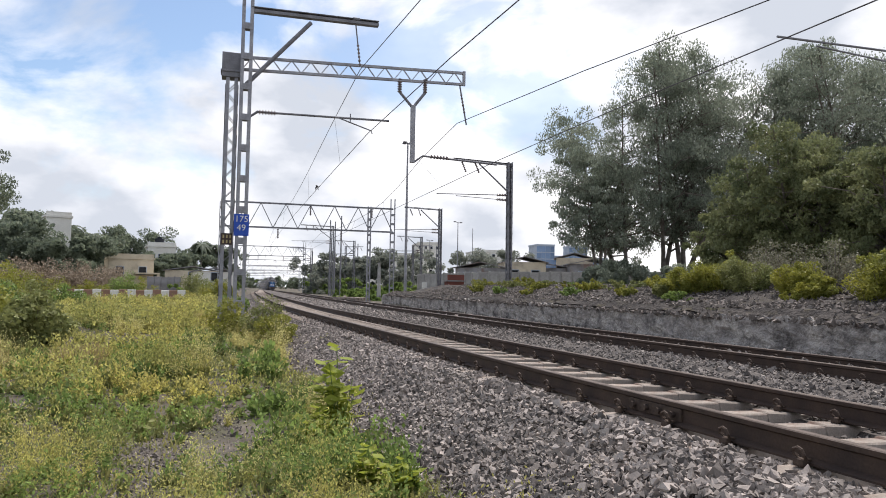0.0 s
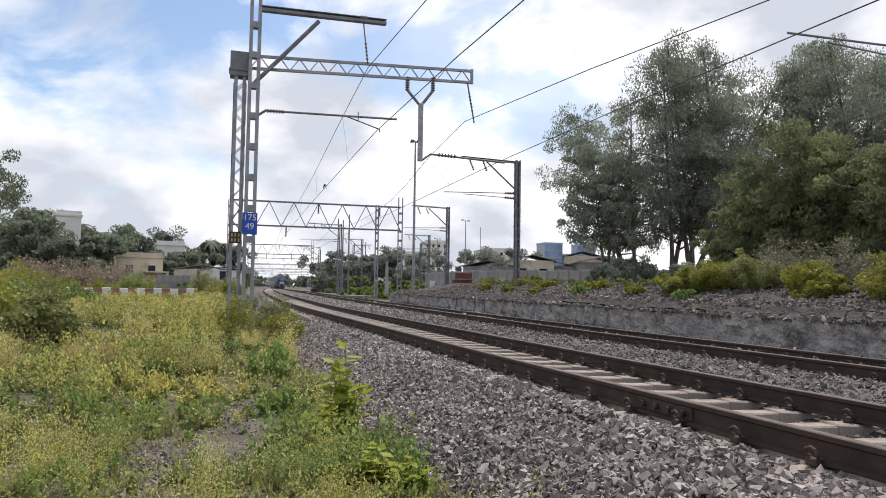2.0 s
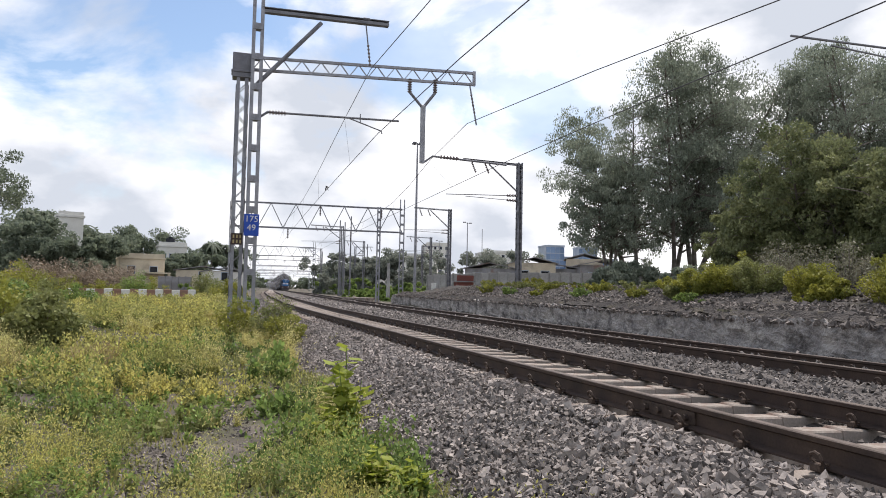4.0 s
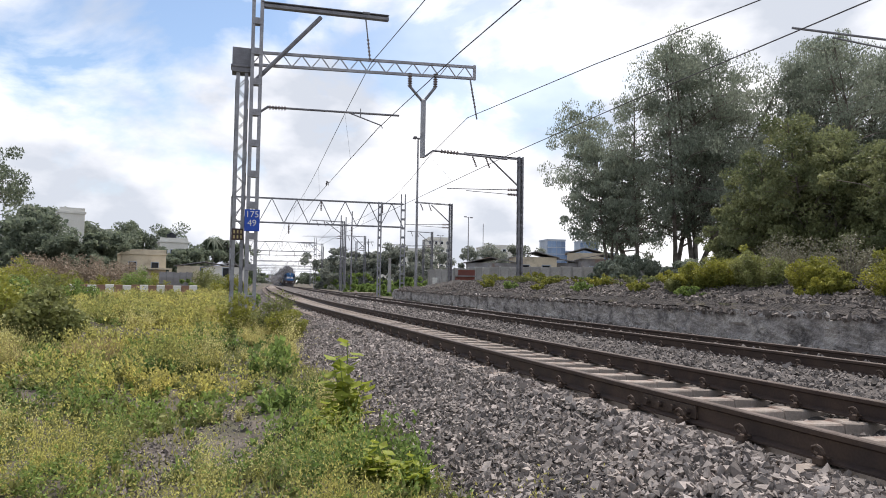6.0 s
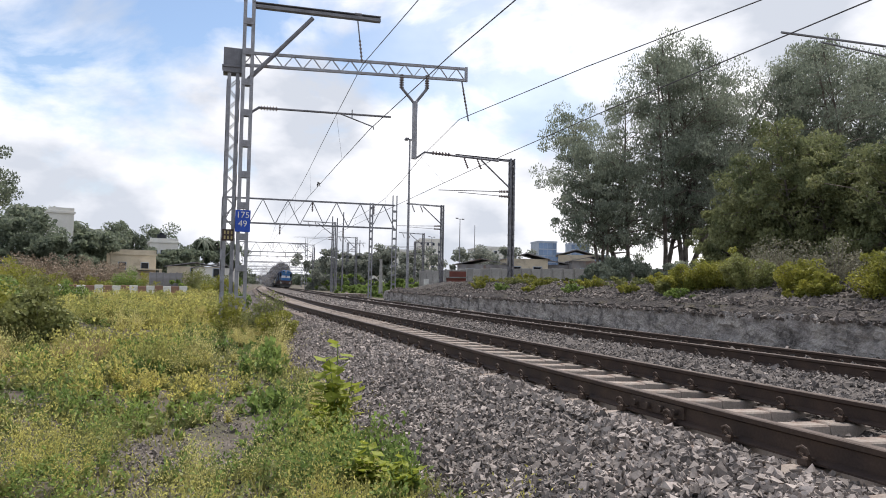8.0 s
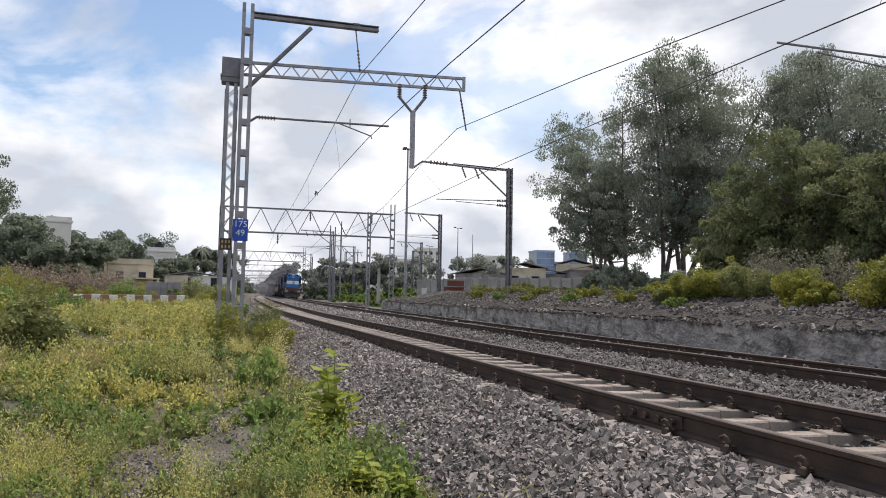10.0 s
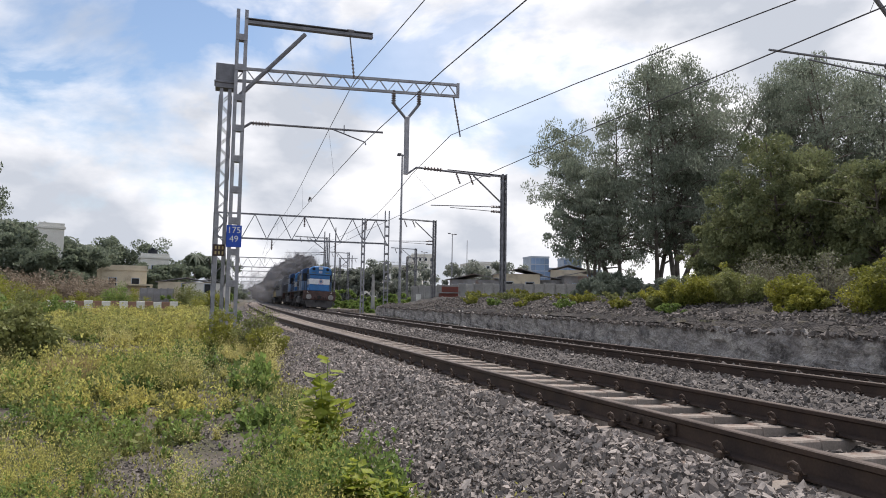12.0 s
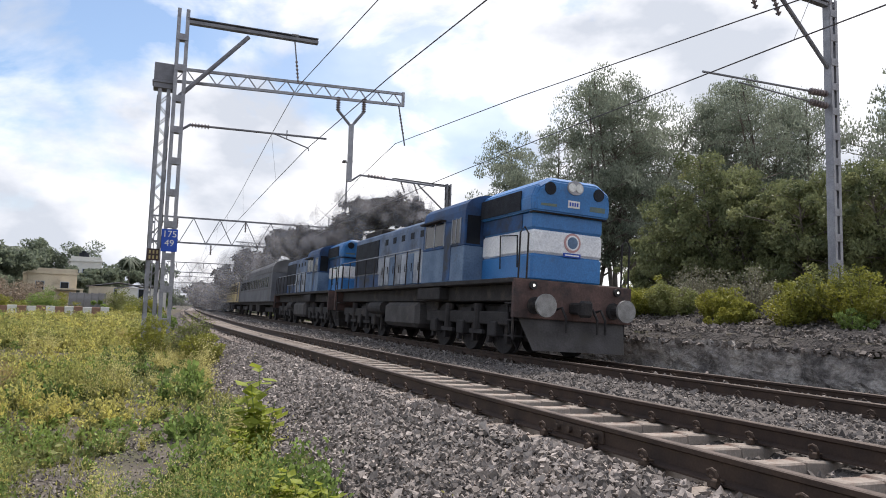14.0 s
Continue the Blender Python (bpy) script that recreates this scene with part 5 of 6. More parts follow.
# ---- weeds and grass, too many to count ----
def spots(rng, n, xr, yr):
    """Random spots in a wedge that widens with the distance from the path."""
    y = rng.uniform(0, 1, n) ** 1.5 * (yr[1] - yr[0]) + yr[0]
    lo = np.maximum(xr[0], -2.2 - 0.34 * np.abs(y))
    return lo + (xr[1] - lo) * rng.uniform(0, 1, n), y


def weeds(name, n, xr, yr, h, material, seed, leaf, per, label, keep=None, width=0.16):
    """Feathery plants: sprays of small leaves over short stems."""
    rng = np.random.default_rng(seed)
    x, y = spots(rng, n * 3, xr, yr)
    patch = np.array([noise.noise(Vector((a * 0.55, b * 0.4, seed * 3.1))) for a, b in zip(x, y)])
    ok = (patch > (keep if keep is not None else -9)) & (x < 1.9 + 0.1 * np.sin(y * 2))
    ok &= bare(x, y) < rng.uniform(0.1, 1.1, n * 3)
    x, y = x[ok][:n], y[ok][:n]
    m = len(x)
    lump = np.array([noise.noise(Vector((a * 1.1 + 7, b * 0.8, 2.3))) for a, b in zip(x, y)])
    hh = h * rng.uniform(0.45, 1.15, m) * np.clip(0.75 + 1.3 * lump, 0.3, 1.7)
    z = ground_z(x, y)
    k = per
    t = rng.uniform(0.05, 1, (m, k)) ** 0.7
    a = rng.uniform(0, 2 * np.pi, (m, k))
    r = width * rng.uniform(0.1, 1, (m, k)) * (0.35 + 0.65 * t)
    p = np.stack([x[:, None] + r * np.cos(a), y[:, None] + r * np.sin(a), z[:, None] + hh[:, None] * t], -1).reshape(-1, 3)
    rot = turns(len(p), rng)
    v, f = strew(LEAF, LEAF_F, p, (leaf * np.repeat(np.clip(y / 8.5, 0.5, 1.25), k) * rng.uniform(0.6, 1.5, len(p)))[:, None] * np.array([[0.7, 1.1, 1.0]]), rot)
    sheet(name, v, f, material, None, label, "weeds", "stuff")
    return x, y, z, hh


def blades(name, n, xr, yr, h, material, seed, label, keep=None, w=0.006):
    """Grass blades: thin bent strips."""
    rng = np.random.default_rng(seed)
    x, y = spots(rng, n * 3, xr, yr)
    patch = np.array([noise.noise(Vector((a * 0.8, b * 0.6, seed * 1.7))) for a, b in zip(x, y)])
    ok = (patch > (keep if keep is not None else -9)) & (x < 1.85 + 0.15 * np.sin(y * 1.3))
    ok &= bare(x, y) < rng.uniform(0.15, 1.1, n * 3)
    x, y = x[ok][:n], y[ok][:n]
    m = len(x)
    hh = h * rng.uniform(0.5, 1.2, m)
    z = ground_z(x, y) - 0.02
    a = rng.uniform(0, 2 * np.pi, m)
    b = rng.uniform(0.1, 0.6, m) * hh
    ww = w * rng.uniform(0.7, 1.5, m) * (1 + 0.06 * y)
    ca, sa = np.cos(a), np.sin(a)
    base = np.stack([x, y, z], -1)
    side = np.stack([-sa, ca, 0 * a], -1) * ww[:, None]
    mid = base + np.stack([ca * b * 0.3, sa * b * 0.3, hh * 0.55], -1)
    tip = base + np.stack([ca * b, sa * b, hh], -1)
    v = np.stack([base - side, base + side, mid + side * 0.8, mid - side * 0.8, tip + side * 0.15, tip - side * 0.15], 1).reshape(-1, 3)
    i = np.arange(m)[:, None] * 6
    f = np.concatenate([i + [0, 1, 2, 3], i + [3, 2, 4, 5]], 0)
    sheet(name, v, f, material, None, label, "grass", "stuff")


def bushy_weeds(name, n, material, seed, h, label, leaf=0.022, per=36, sub=13, yr=(3.0, 30.0)):
    """Rounded weeds that stand apart from each other: sprays from one root, thick towards the top."""
    rng = np.random.default_rng(seed)
    x, y = spots(rng, n * 2, (-9.0, 1.75), yr)
    ok = ((x - 0.05) ** 2 / 0.60 ** 2 + (y - 6.4) ** 2 / 1.7 ** 2 > 1.0) & (np.array([noise.noise(Vector((a * 0.6, b * 0.45, 9.1))) for a, b in zip(x, y)]) > -0.22)
    x, y = x[ok][:n], y[ok][:n]
    m = len(x)
    hh = h * rng.uniform(0.55, 1.3, m)
    a, r = rng.uniform(0, 2 * np.pi, (m, sub)), np.sqrt(rng.uniform(0, 1, (m, sub)))
    t = (1 - 0.55 * r ** 2) * rng.uniform(0.55, 1.0, (m, sub))
    w = hh * 0.55
    c = np.stack([x[:, None] + w[:, None] * r * np.cos(a), y[:, None] + w[:, None] * r * np.sin(a), ground_z(x, y)[:, None] + hh[:, None] * t], -1).reshape(-1, 3)
    v, f = leaf_cloud(rng, c, np.repeat(hh * 0.22, sub), per, leaf, far=np.clip(c[:, 1] / 8.5, 0.55, 1.25))
    sheet(name, v, f, material, None, label, "weeds", "stuff")


def path_x(y):
    """The middle of a narrow trodden line through the weeds."""
    return 0.02 + 0.22 * np.sin(np.asarray(y, float) * 0.55 + 1.1) - 0.012 * np.asarray(y, float)


def bare(x, y):
    """How bare the earth is: along the trodden line and in ragged patches."""
    line = np.clip(1.25 - np.abs(x - path_x(y)) / 0.24, 0, 1) * np.clip(1.3 - np.abs(y - 5.7) / 2.2, 0.2, 1)
    spot = np.array([noise.noise(Vector((a * 1.05, b * 0.7, 40.3))) for a, b in zip(x, y)])
    return np.maximum(line, np.clip((spot - 0.26) * 5, 0, 1))


def plants(name, n, seed, h, mats, label, region, stems=11, leaves=12, leaf=(0.055, 0.016), lean=0.62, clump=0.35, per=5, upper=0.5, avoid=0.75, edge=1.75, low_near=0.0):
    """Weeds that stand in groups: each plant a fan of stems with narrow leaves below and a spray of small pale ones at the ends."""
    rng = np.random.default_rng(seed)
    x0, x1, y0, y1 = region
    k = 2 * n // per + 1
    cy = y0 + (y1 - y0) * rng.uniform(0, 1, k) ** 1.35
    lo = np.maximum(x0, -2.0 - 0.32 * np.abs(cy))
    cx = lo + (x1 - lo) * rng.uniform(0, 1, k)
    zone = np.array([noise.noise(Vector((a * 0.42, b * 0.33, seed * 1.37))) for a, b in zip(cx, cy)]) + rng.normal(0, 0.08, k)
    zone -= np.where((cy < 4.7) & (cx < -0.25), low_near, 0.0)
    best = np.argsort(-zone)[:k // 2]
    cx, cy = cx[best], cy[best]
    k = len(best)
    size = rng.uniform(0.35, 1.6, k)
    x = np.repeat(cx, per) + rng.normal(0, clump, k * per)
    y = np.repeat(cy, per) + rng.normal(0, clump, k * per)
    hh = h * np.repeat(size, per) * rng.uniform(0.7, 1.15, k * per)
    ok = (x < edge + 0.12 * np.sin(y * 1.7)) & (bare(x, y) < avoid * rng.uniform(0.4, 1.3, k * per)) & ((np.abs(x) > 0.5) | (np.abs(y) > 1.2))
    x, y, hh = x[ok], y[ok], hh[ok]
    m = len(x)
    base = np.stack([x, y, ground_z(x, y) - 0.02], -1)
    az = rng.uniform(0, 2 * np.pi, (m, stems))
    ln = np.abs(rng.normal(0, lean, (m, stems)))
    length = hh[:, None] * rng.uniform(0.6, 1.1, (m, stems))
    end = np.stack([np.sin(ln) * np.cos(az), np.sin(ln) * np.sin(az), np.cos(ln)], -1) * length[..., None]
    t = np.sort(rng.uniform(0.12, 1.0, (m, stems, leaves)), -1)
    p = base[:, None, None] + end[:, :, None] * t[..., None]
    p[..., 2] -= 0.12 * hh[:, None, None] * t ** 2 * np.sin(ln)[..., None]
    p = p + rng.normal(0, 0.07, p.shape) * (hh[:, None, None] * t)[..., None]
    up = (t > upper).ravel()
    p = p.reshape(-1, 3)
    q = len(p)
    grow = np.repeat((end / length[..., None]).reshape(-1, 3), leaves, 0)
    d = rng.normal(0, 1, (q, 3)) + np.where(up[:, None], grow * 1.6, (0, 0, 0.2))
    d /= np.linalg.norm(d, axis=1)[:, None]
    side = np.cross(d, rng.normal(0, 1, (q, 3)))
    side /= np.linalg.norm(side, axis=1)[:, None] + 1e-6
    far = np.clip(np.abs(p[:, 1]) / 7.5, 0.75, 1.5)
    sc = far * rng.uniform(0.6, 1.4, q) * np.where(up, 0.72, 1.1)
    l_, w_ = (leaf[0] * sc)[:, None], (leaf[1] * sc * np.where(up, 0.85, 1.0))[:, None]
    v = np.stack([p, p + d * l_ * 0.5 + side * w_, p + d * l_, p + d * l_ * 0.5 - side * w_], 1).reshape(-1, 3)
    f = np.arange(q * 4).reshape(-1, 4)
    sheet(name, v, f, mats, None, label, "weeds", "stuff", mats=up.astype(int))


NEAR = (-14.0, 1.8, -7.0, 24.0)
plants("feathery_weeds", 620, 171, 0.46, (M_GREEN, M_WEED), "feathery yellow-green weeds standing in clumps", NEAR, 13, 26, (0.036, 0.0085), 0.5, 0.2, 8, 0.42, low_near=0.25)
plants("flowering_weeds", 440, 172, 0.52, (M_WEED, M_WEEDTOP), "pale yellow flowering weeds with airy tops", NEAR, 14, 26, (0.028, 0.0075), 0.42, 0.15, 8, 0.3, low_near=0.4)
plants("green_weeds", 1100, 173, 0.24, (M_BUSH, M_GREEN), "low fresh green broad-leaved weeds", NEAR, 8, 15, (0.058, 0.017), 0.85, 0.35, 7, 0.55)
plants("dark_weeds", 620, 174, 0.26, (M_BUSH, M_WEED), "low dark green weeds", NEAR, 8, 15, (0.05, 0.013), 0.7, 0.45, 6, 0.6, 0.95)
plants("edge_weeds", 80, 175, 0.28, (M_GREEN, M_GREEN), "lime-green leafy weeds along the ballast's edge", (0.9, 1.7, 3.6, 15.0), 8, 10, (0.09, 0.03), 0.6, 0.2, 4, 0.3, 2.0)
plants("tuft_weeds", 16, 177, 0.20, (M_GRASS, M_WEED), "small yellow-green tuft growing out of the ballast", (1.8, 2.15, 3.5, 4.0), 9, 14, (0.05, 0.008), 0.7, 0.16, 4, 0.3, 9.0, 2.4)
plants("mid_weeds", 230, 176, 0.62, (M_GREEN, M_WEED), "feathery yellow-green weeds farther off", (-12.0, 1.6, 9.0, 30.0), 12, 14, (0.05, 0.014), 0.45, 0.5, 6, 0.35)

bushy_weeds("far_tall_weeds", 240, M_WEED, 75, 0.52, "yellow-green weeds in the distance", 0.05, 30, 11, (20.0, 44.0))

XR, YR = (-13.0, 2.0), (2.6, 40.0)
weeds("leafy_groundcover", 3600, XR, YR, 0.07, M_BUSH, 36, 0.034, 26, "low dark green groundcover", -0.05, 0.2)
blades("grass", 17000, XR, YR, 0.11, M_GRASS, 34, "green grass blades", -0.12)
blades("dry_grass", 5000, (-5.0, -1.2), (11.0, 19.0), 0.36, M_DRY, 35, "straw-coloured dry grass", 0.12)
blades("far_grass", 9000, (-28.0, 2.0), (28.0, 60.0), 0.45, M_WEED, 37, "green and yellow grass in the distance", -0.3, 0.012)
weeds("far_weeds", 1700, (-26.0, 1.6), (22.0, 55.0), 0.55, M_WEED, 38, 0.07, 46, "yellow-green weeds in the distance", -0.3, 0.35)

# the rough ground goes on behind the standpoint
blades("grass", 9000, (-7.0, 2.0), (-7.0, 3.2), 0.12, M_GRASS, 82, "green grass blades", -0.2)

wood_items = [(a_, 430 + 30 * math.sin(a_ * 3), 8 + 2 * math.sin(a_ * 5), 9) for a_ in (2.5, 3.6, 4.6, 8.6, 9.6, 10.6, 11.8)]

# a hazy wood and roofs where the line bends out of sight
for i, (ang, h) in enumerate(((3.2, 9), (4.3, 11), (5.3, 9), (6.3, 10), (7.3, 12), (8.4, 11))):
    a = radians(ang)
    grow_tree("distant_tree", 640 * math.sin(a), 640 * math.cos(a), float(drop(640)) - 0.6, h, 6.5, 300 + i, M_FAR, 0.75, 40, 45, 0.1, 2, "hazy distant tree beside the railway", 0.2, clump_r=0.16)

# ---- ballast stones ----
def stone_shapes(rng, n):
    """Crushed stones: wedges with their corners broken about."""
    b = np.array([(-1, -0.9, -0.8), (1, -0.9, -0.8), (0, 1.1, -0.8), (-1, -0.7, 0.8), (1, -0.7, 0.8), (0.1, 1.2, 0.8)], float)
    s = b[None] * rng.uniform(0.45, 1.05, (n, 6, 1)) + rng.normal(0, 0.14, (n, 6, 3))
    return s * 0.56


STONE_F = np.array([(0, 2, 1), (3, 4, 5), (0, 1, 4), (0, 4, 3), (1, 2, 5), (1, 5, 4), (2, 0, 3), (2, 3, 5)])


def strew_stones(name, n, xr, yr, size, seed, zf, material, label, power=1.0, skip=None, lift=0.0):
    rng = np.random.default_rng(seed)
    x = rng.uniform(*xr, n)
    y = yr[0] + (yr[1] - yr[0]) * rng.uniform(0, 1, n) ** power
    if skip is not None:
        ok = ~skip(x, y)
        x, y = x[ok], y[ok]
    n = len(x)
    s = size * rng.uniform(0.5, 1.25, n) * np.where(rng.uniform(size=n) < 0.12, 1.5, 1.0)
    p = np.stack([x + shift(y), y, zf(x, y) + lift + rng.uniform(-0.2, 0.35, n) * s], -1)
    v, f = strew(stone_shapes(rng, n), STONE_F, p, s[:, None] * rng.uniform(0.6, 1.1, (n, 3)), turns(n, rng))
    return sheet(name, v, f, material, None, label, "ballast", "stuff")


def on_sleeper(x, y):
    """Keeps the sleepers' tops of the near track clear between the rails and at their ends."""
    k = np.abs((y - 0.08 + 0.30) % 0.60 - 0.30)
    return ((k < 0.15) & (np.abs(x - T1) < 0.80)) | ((k < 0.10) & (np.abs(x - T1) < 1.25) & (np.sin(y * 2.7) > -0.2)) | (np.abs(np.abs(x - T1) - 0.873) < 0.09)


bz = lambda x, y: ballast_z(x + np.where(x < 3, 0.12 * np.sin(y * 0.8) + 0.08 * np.sin(y * 2.1 + 1), 0))
strew_stones("ballast_stones", 54000, (1.5, 3.40), (0.5, 22.0), 0.046, 51, bz, M_STONE, "sharp grey crushed stones on the ballast shoulder", 1.6, lambda x, y: on_sleeper(x, y) | ((x < 1.9) & (np.random.default_rng(1).uniform(size=len(x)) < 0.5)), 0.018)
strew_stones("ballast_stones", 13000, (3.3, 5.85), (1.5, 22.0), 0.045, 52, bz, M_OILY, "oil-stained dark grey crushed stones between the sleepers", 1.6, on_sleeper, 0.012)
strew_stones("ballast_stones", 19000, (5.4, 7.75), (3.0, 34.0), 0.05, 53, bz, M_OILY, "oil-stained dark grey crushed stones between two tracks", 1.4)
strew_stones("ballast_stones", 8500, (7.7, 11.2), (5.0, 34.0), 0.055, 54, bz, M_OILY, "oil-stained dark grey crushed stones round the far track", 1.4, lambda x, y: np.abs(np.abs(x - T2) - 0.873) < 0.09, 0.02)
strew_stones("ballast_stones", 7500, (1.7, 11.0), (22.0, 70.0), 0.085, 55, bz, M_STONE, "grey crushed stones in the distance", 1.5, lambda x, y: (np.abs(np.abs(x - T1) - 0.873) < 0.1) | (np.abs(np.abs(x - T2) - 0.873) < 0.1))
strew_stones("rubble_edge", 7500, (11.24, 11.95), (1.0, 47.0), 0.088, 58, lambda x, y: 0.36 + 0.45 * np.clip(x - 11.3, 0, 1) + 0 * y, M_RUBBLE, "dark broken stones along the wall's top edge", 1.2)
strew_stones("rubble", 15000, (11.45, 15.5), (1.0, 40.0), 0.075, 56, lambda x, y: ground_z(x, y) + 0.03, M_RUBBLE, "dark grey rubble on the bank above the wall", 1.3)
strew_stones("ballast_stones", 7000, (1.6, 3.4), (-6.0, 0.9), 0.052, 61, bz, M_STONE, "sharp grey crushed stones on the ballast shoulder", 1.0, on_sleeper, 0.045)
strew_stones("loose_stones", 2600, (-3.5, 1.6), (2.5, 12.0), 0.035, 57, ground_z, M_STONE, "loose stones on bare earth", 1.5)
strew_stones("ballast_stones", 9000, (1.6, 11.1), (-7.0, 3.0), 0.07, 59, bz, M_STONE, "sharp grey crushed stones across both tracks", 1.0, lambda x, y: on_sleeper(x, y) | (np.abs(np.abs(x - T2) - 0.873) < 0.09))
strew_stones("loose_stones", 3200, (-0.6, 0.6), (3.6, 8.4), 0.026, 60, ground_z, M_STONE, "loose stones on a bare trodden patch", 1.0)

# plates and whitewashed foot of the lattice pillar
boxed("painted_foot", pillar, M_WHITE, 0.06, 0.17, -0.185, -0.165, -0.55, 0.05, label="whitewashed foot")
boxed("small_plate", pillar, M_RUSTPLATE, -0.16, 0.14, -0.19, -0.175, 2.02, 2.34, label="small brown plate with pale marks")
for _x in (-0.09, 0.0, 0.09):
    for _z in (2.11, 2.25):
        boxed("plate_bar", pillar, M_CREAM, _x - 0.022, _x + 0.022, -0.194, -0.191, _z - 0.045, _z + 0.045)

# ---- right-hand distance: concrete wall, sheds, towers, poles ----
def slab_wall(points, height, step, material, name, label, thick=0.08):
    """A wall of upright precast panels between posts, along points (x, y, z)."""
    ob = thing(name, label, "wall", kind="structure")
    pan = post = None
    for (xa, ya, za), (xb, yb, zb) in zip(points, points[1:]):
        length = math.hypot(xb - xa, yb - ya)
        n = max(1, round(length / step))
        yaw = math.degrees(math.atan2(yb - ya, xb - xa))
        for i in range(n):
            s = (i + 0.5) / n
            m = pose(xa + (xb - xa) * s, ya + (yb - ya) * s, za + (zb - za) * s + 0.04 * math.sin(i * 2.1), 0, 0, yaw)
            if pan is None:
                bm = bmesh.new()
                box(bm, -step / 2 + 0.04, step / 2 - 0.04, -thick / 2, thick / 2, -0.3, height, 0.01)
                pan = part("panel", bm, material, ob)
                pan.matrix_basis = m
                bm = bmesh.new()
                box(bm, -0.07, 0.07, -0.09, 0.09, -0.3, height + 0.06, 0.01)
                post = part("post", bm, material, ob)
                post.matrix_basis = m @ pose(-step / 2, 0, 0)
            else:
                again(pan, m)
                again(post, m @ pose(-step / 2, 0, 0))
    return ob


slab_wall([(24.0, 71.0, 0.2), (27.4, 62.0, 0.4), (38.4, 47.4, 0.4), (52.0, 40.0, 0.2)], 2.2, 1.1, M_PRECAST, "boundary_wall", "grey precast concrete boundary wall, stained and uneven")


def gabled(name, at, w, d, h, roof_h, wall_m, roof_m, windows, label, category="building", storeys=1, flat=False):
    """A small building: walls, roof, window rows with frames, a door."""
    ob = thing(name, label, category, at=at)
    boxed("wall", ob, wall_m, -w / 2, w / 2, -d / 2, d / 2, -0.5, h, bevel=0.02)
    if flat:
        boxed("roof", ob, roof_m, -w / 2 - 0.15, w / 2 + 0.15, -d / 2 - 0.15, d / 2 + 0.15, h, h + roof_h)
        boxed("parapet", ob, wall_m, -w / 2, w / 2, -d / 2, -d / 2 + 0.15, h + roof_h, h + roof_h + 0.5)
    else:
        bm = extrude([(-w / 2 - 0.3, h), (0, h + roof_h), (w / 2 + 0.3, h), (w / 2 + 0.3, h - 0.08), (0, h + roof_h - 0.1), (-w / 2 - 0.3, h - 0.08)], -d / 2 - 0.3, d / 2 + 0.3)
        part("roof", bm, roof_m, ob)
    for k in range(storeys):
        for i in range(windows):
            x = -w / 2 + w * (i + 0.5) / windows
            z = h * (k + (0.5 if storeys == 1 else 0.35)) / storeys
            fr = boxed("window", ob, M_MULLION, x - 0.55, x + 0.55, -d / 2 - 0.05, -d / 2 + 0.02, z, z + 1.2)
            boxed("pane", fr, M_GLASS, x - 0.47, x + 0.47, -d / 2 - 0.06, -d / 2 - 0.052, z + 0.08, z + 1.12)
            boxed("sill", fr, wall_m, x - 0.65, x + 0.65, -d / 2 - 0.18, -d / 2 - 0.06, z - 0.08, z - 0.01)
    return ob


def ray(ang, dist, z=0.0, turn=0.0):
    """A place by its bearing to the right of the line and its distance."""
    a = radians(ang)
    return pose(dist * math.sin(a), dist * math.cos(a), z, 0, 0, -ang + turn)


gabled("container_shed", ray(21.7, 62, 0.2, 8), 1.5, 2.2, 1.35, 0.1, M_REDBOX, M_TIN, 0, "rust-red metal shed before a concrete wall", "shed", flat=True)
for ang, dist, w, h, m_, lab in ((24.2, 82, 6.0, 3.4, M_TIN, "low shed with a rusty tin roof"), (27.3, 84, 5.0, 4.2, M_PLASTER, "low cream house behind the concrete wall"), (29.2, 86, 7.0, 3.6, M_TIN, "low shed with grey tin sheets"),
                                 (31.6, 90, 4.5, 5.0, M_PLASTER, "small orange-cream house with a flat roof"), (33.0, 84, 6, 4.0, M_TIN, "low shed with a weathered tin roof")):
    gabled("shed", ray(ang, dist, 0, 12 * math.sin(ang)), w, 5, h, 0.7, m_, M_TIN, 2, lab, "shed")
gabled("apartment_block", ray(24.6, 240, 0, 15), 14, 12, 13.5, 0.4, M_WHITEWALL, M_WHITEWALL, 5, "white apartment block with rows of windows", storeys=5, flat=True)
gabled("apartment_block", ray(17.6, 260, 0, -10), 16, 12, 13.0, 0.4, M_WHITEWALL, M_WHITEWALL, 5, "white apartment block with rows of windows", storeys=4, flat=True)
gabled("apartment_block", ray(19.3, 300, 0, 10), 10, 12, 20.0, 0.4, M_WHITEWALL, M_WHITEWALL, 4, "tall white apartment block far off", storeys=6, flat=True)
gabled("apartment_block", ray(14.0, 320, 0, 10), 13, 12, 13.0, 0.4, M_WHITEWALL, M_WHITEWALL, 4, "white apartment block far off", storeys=4, flat=True)


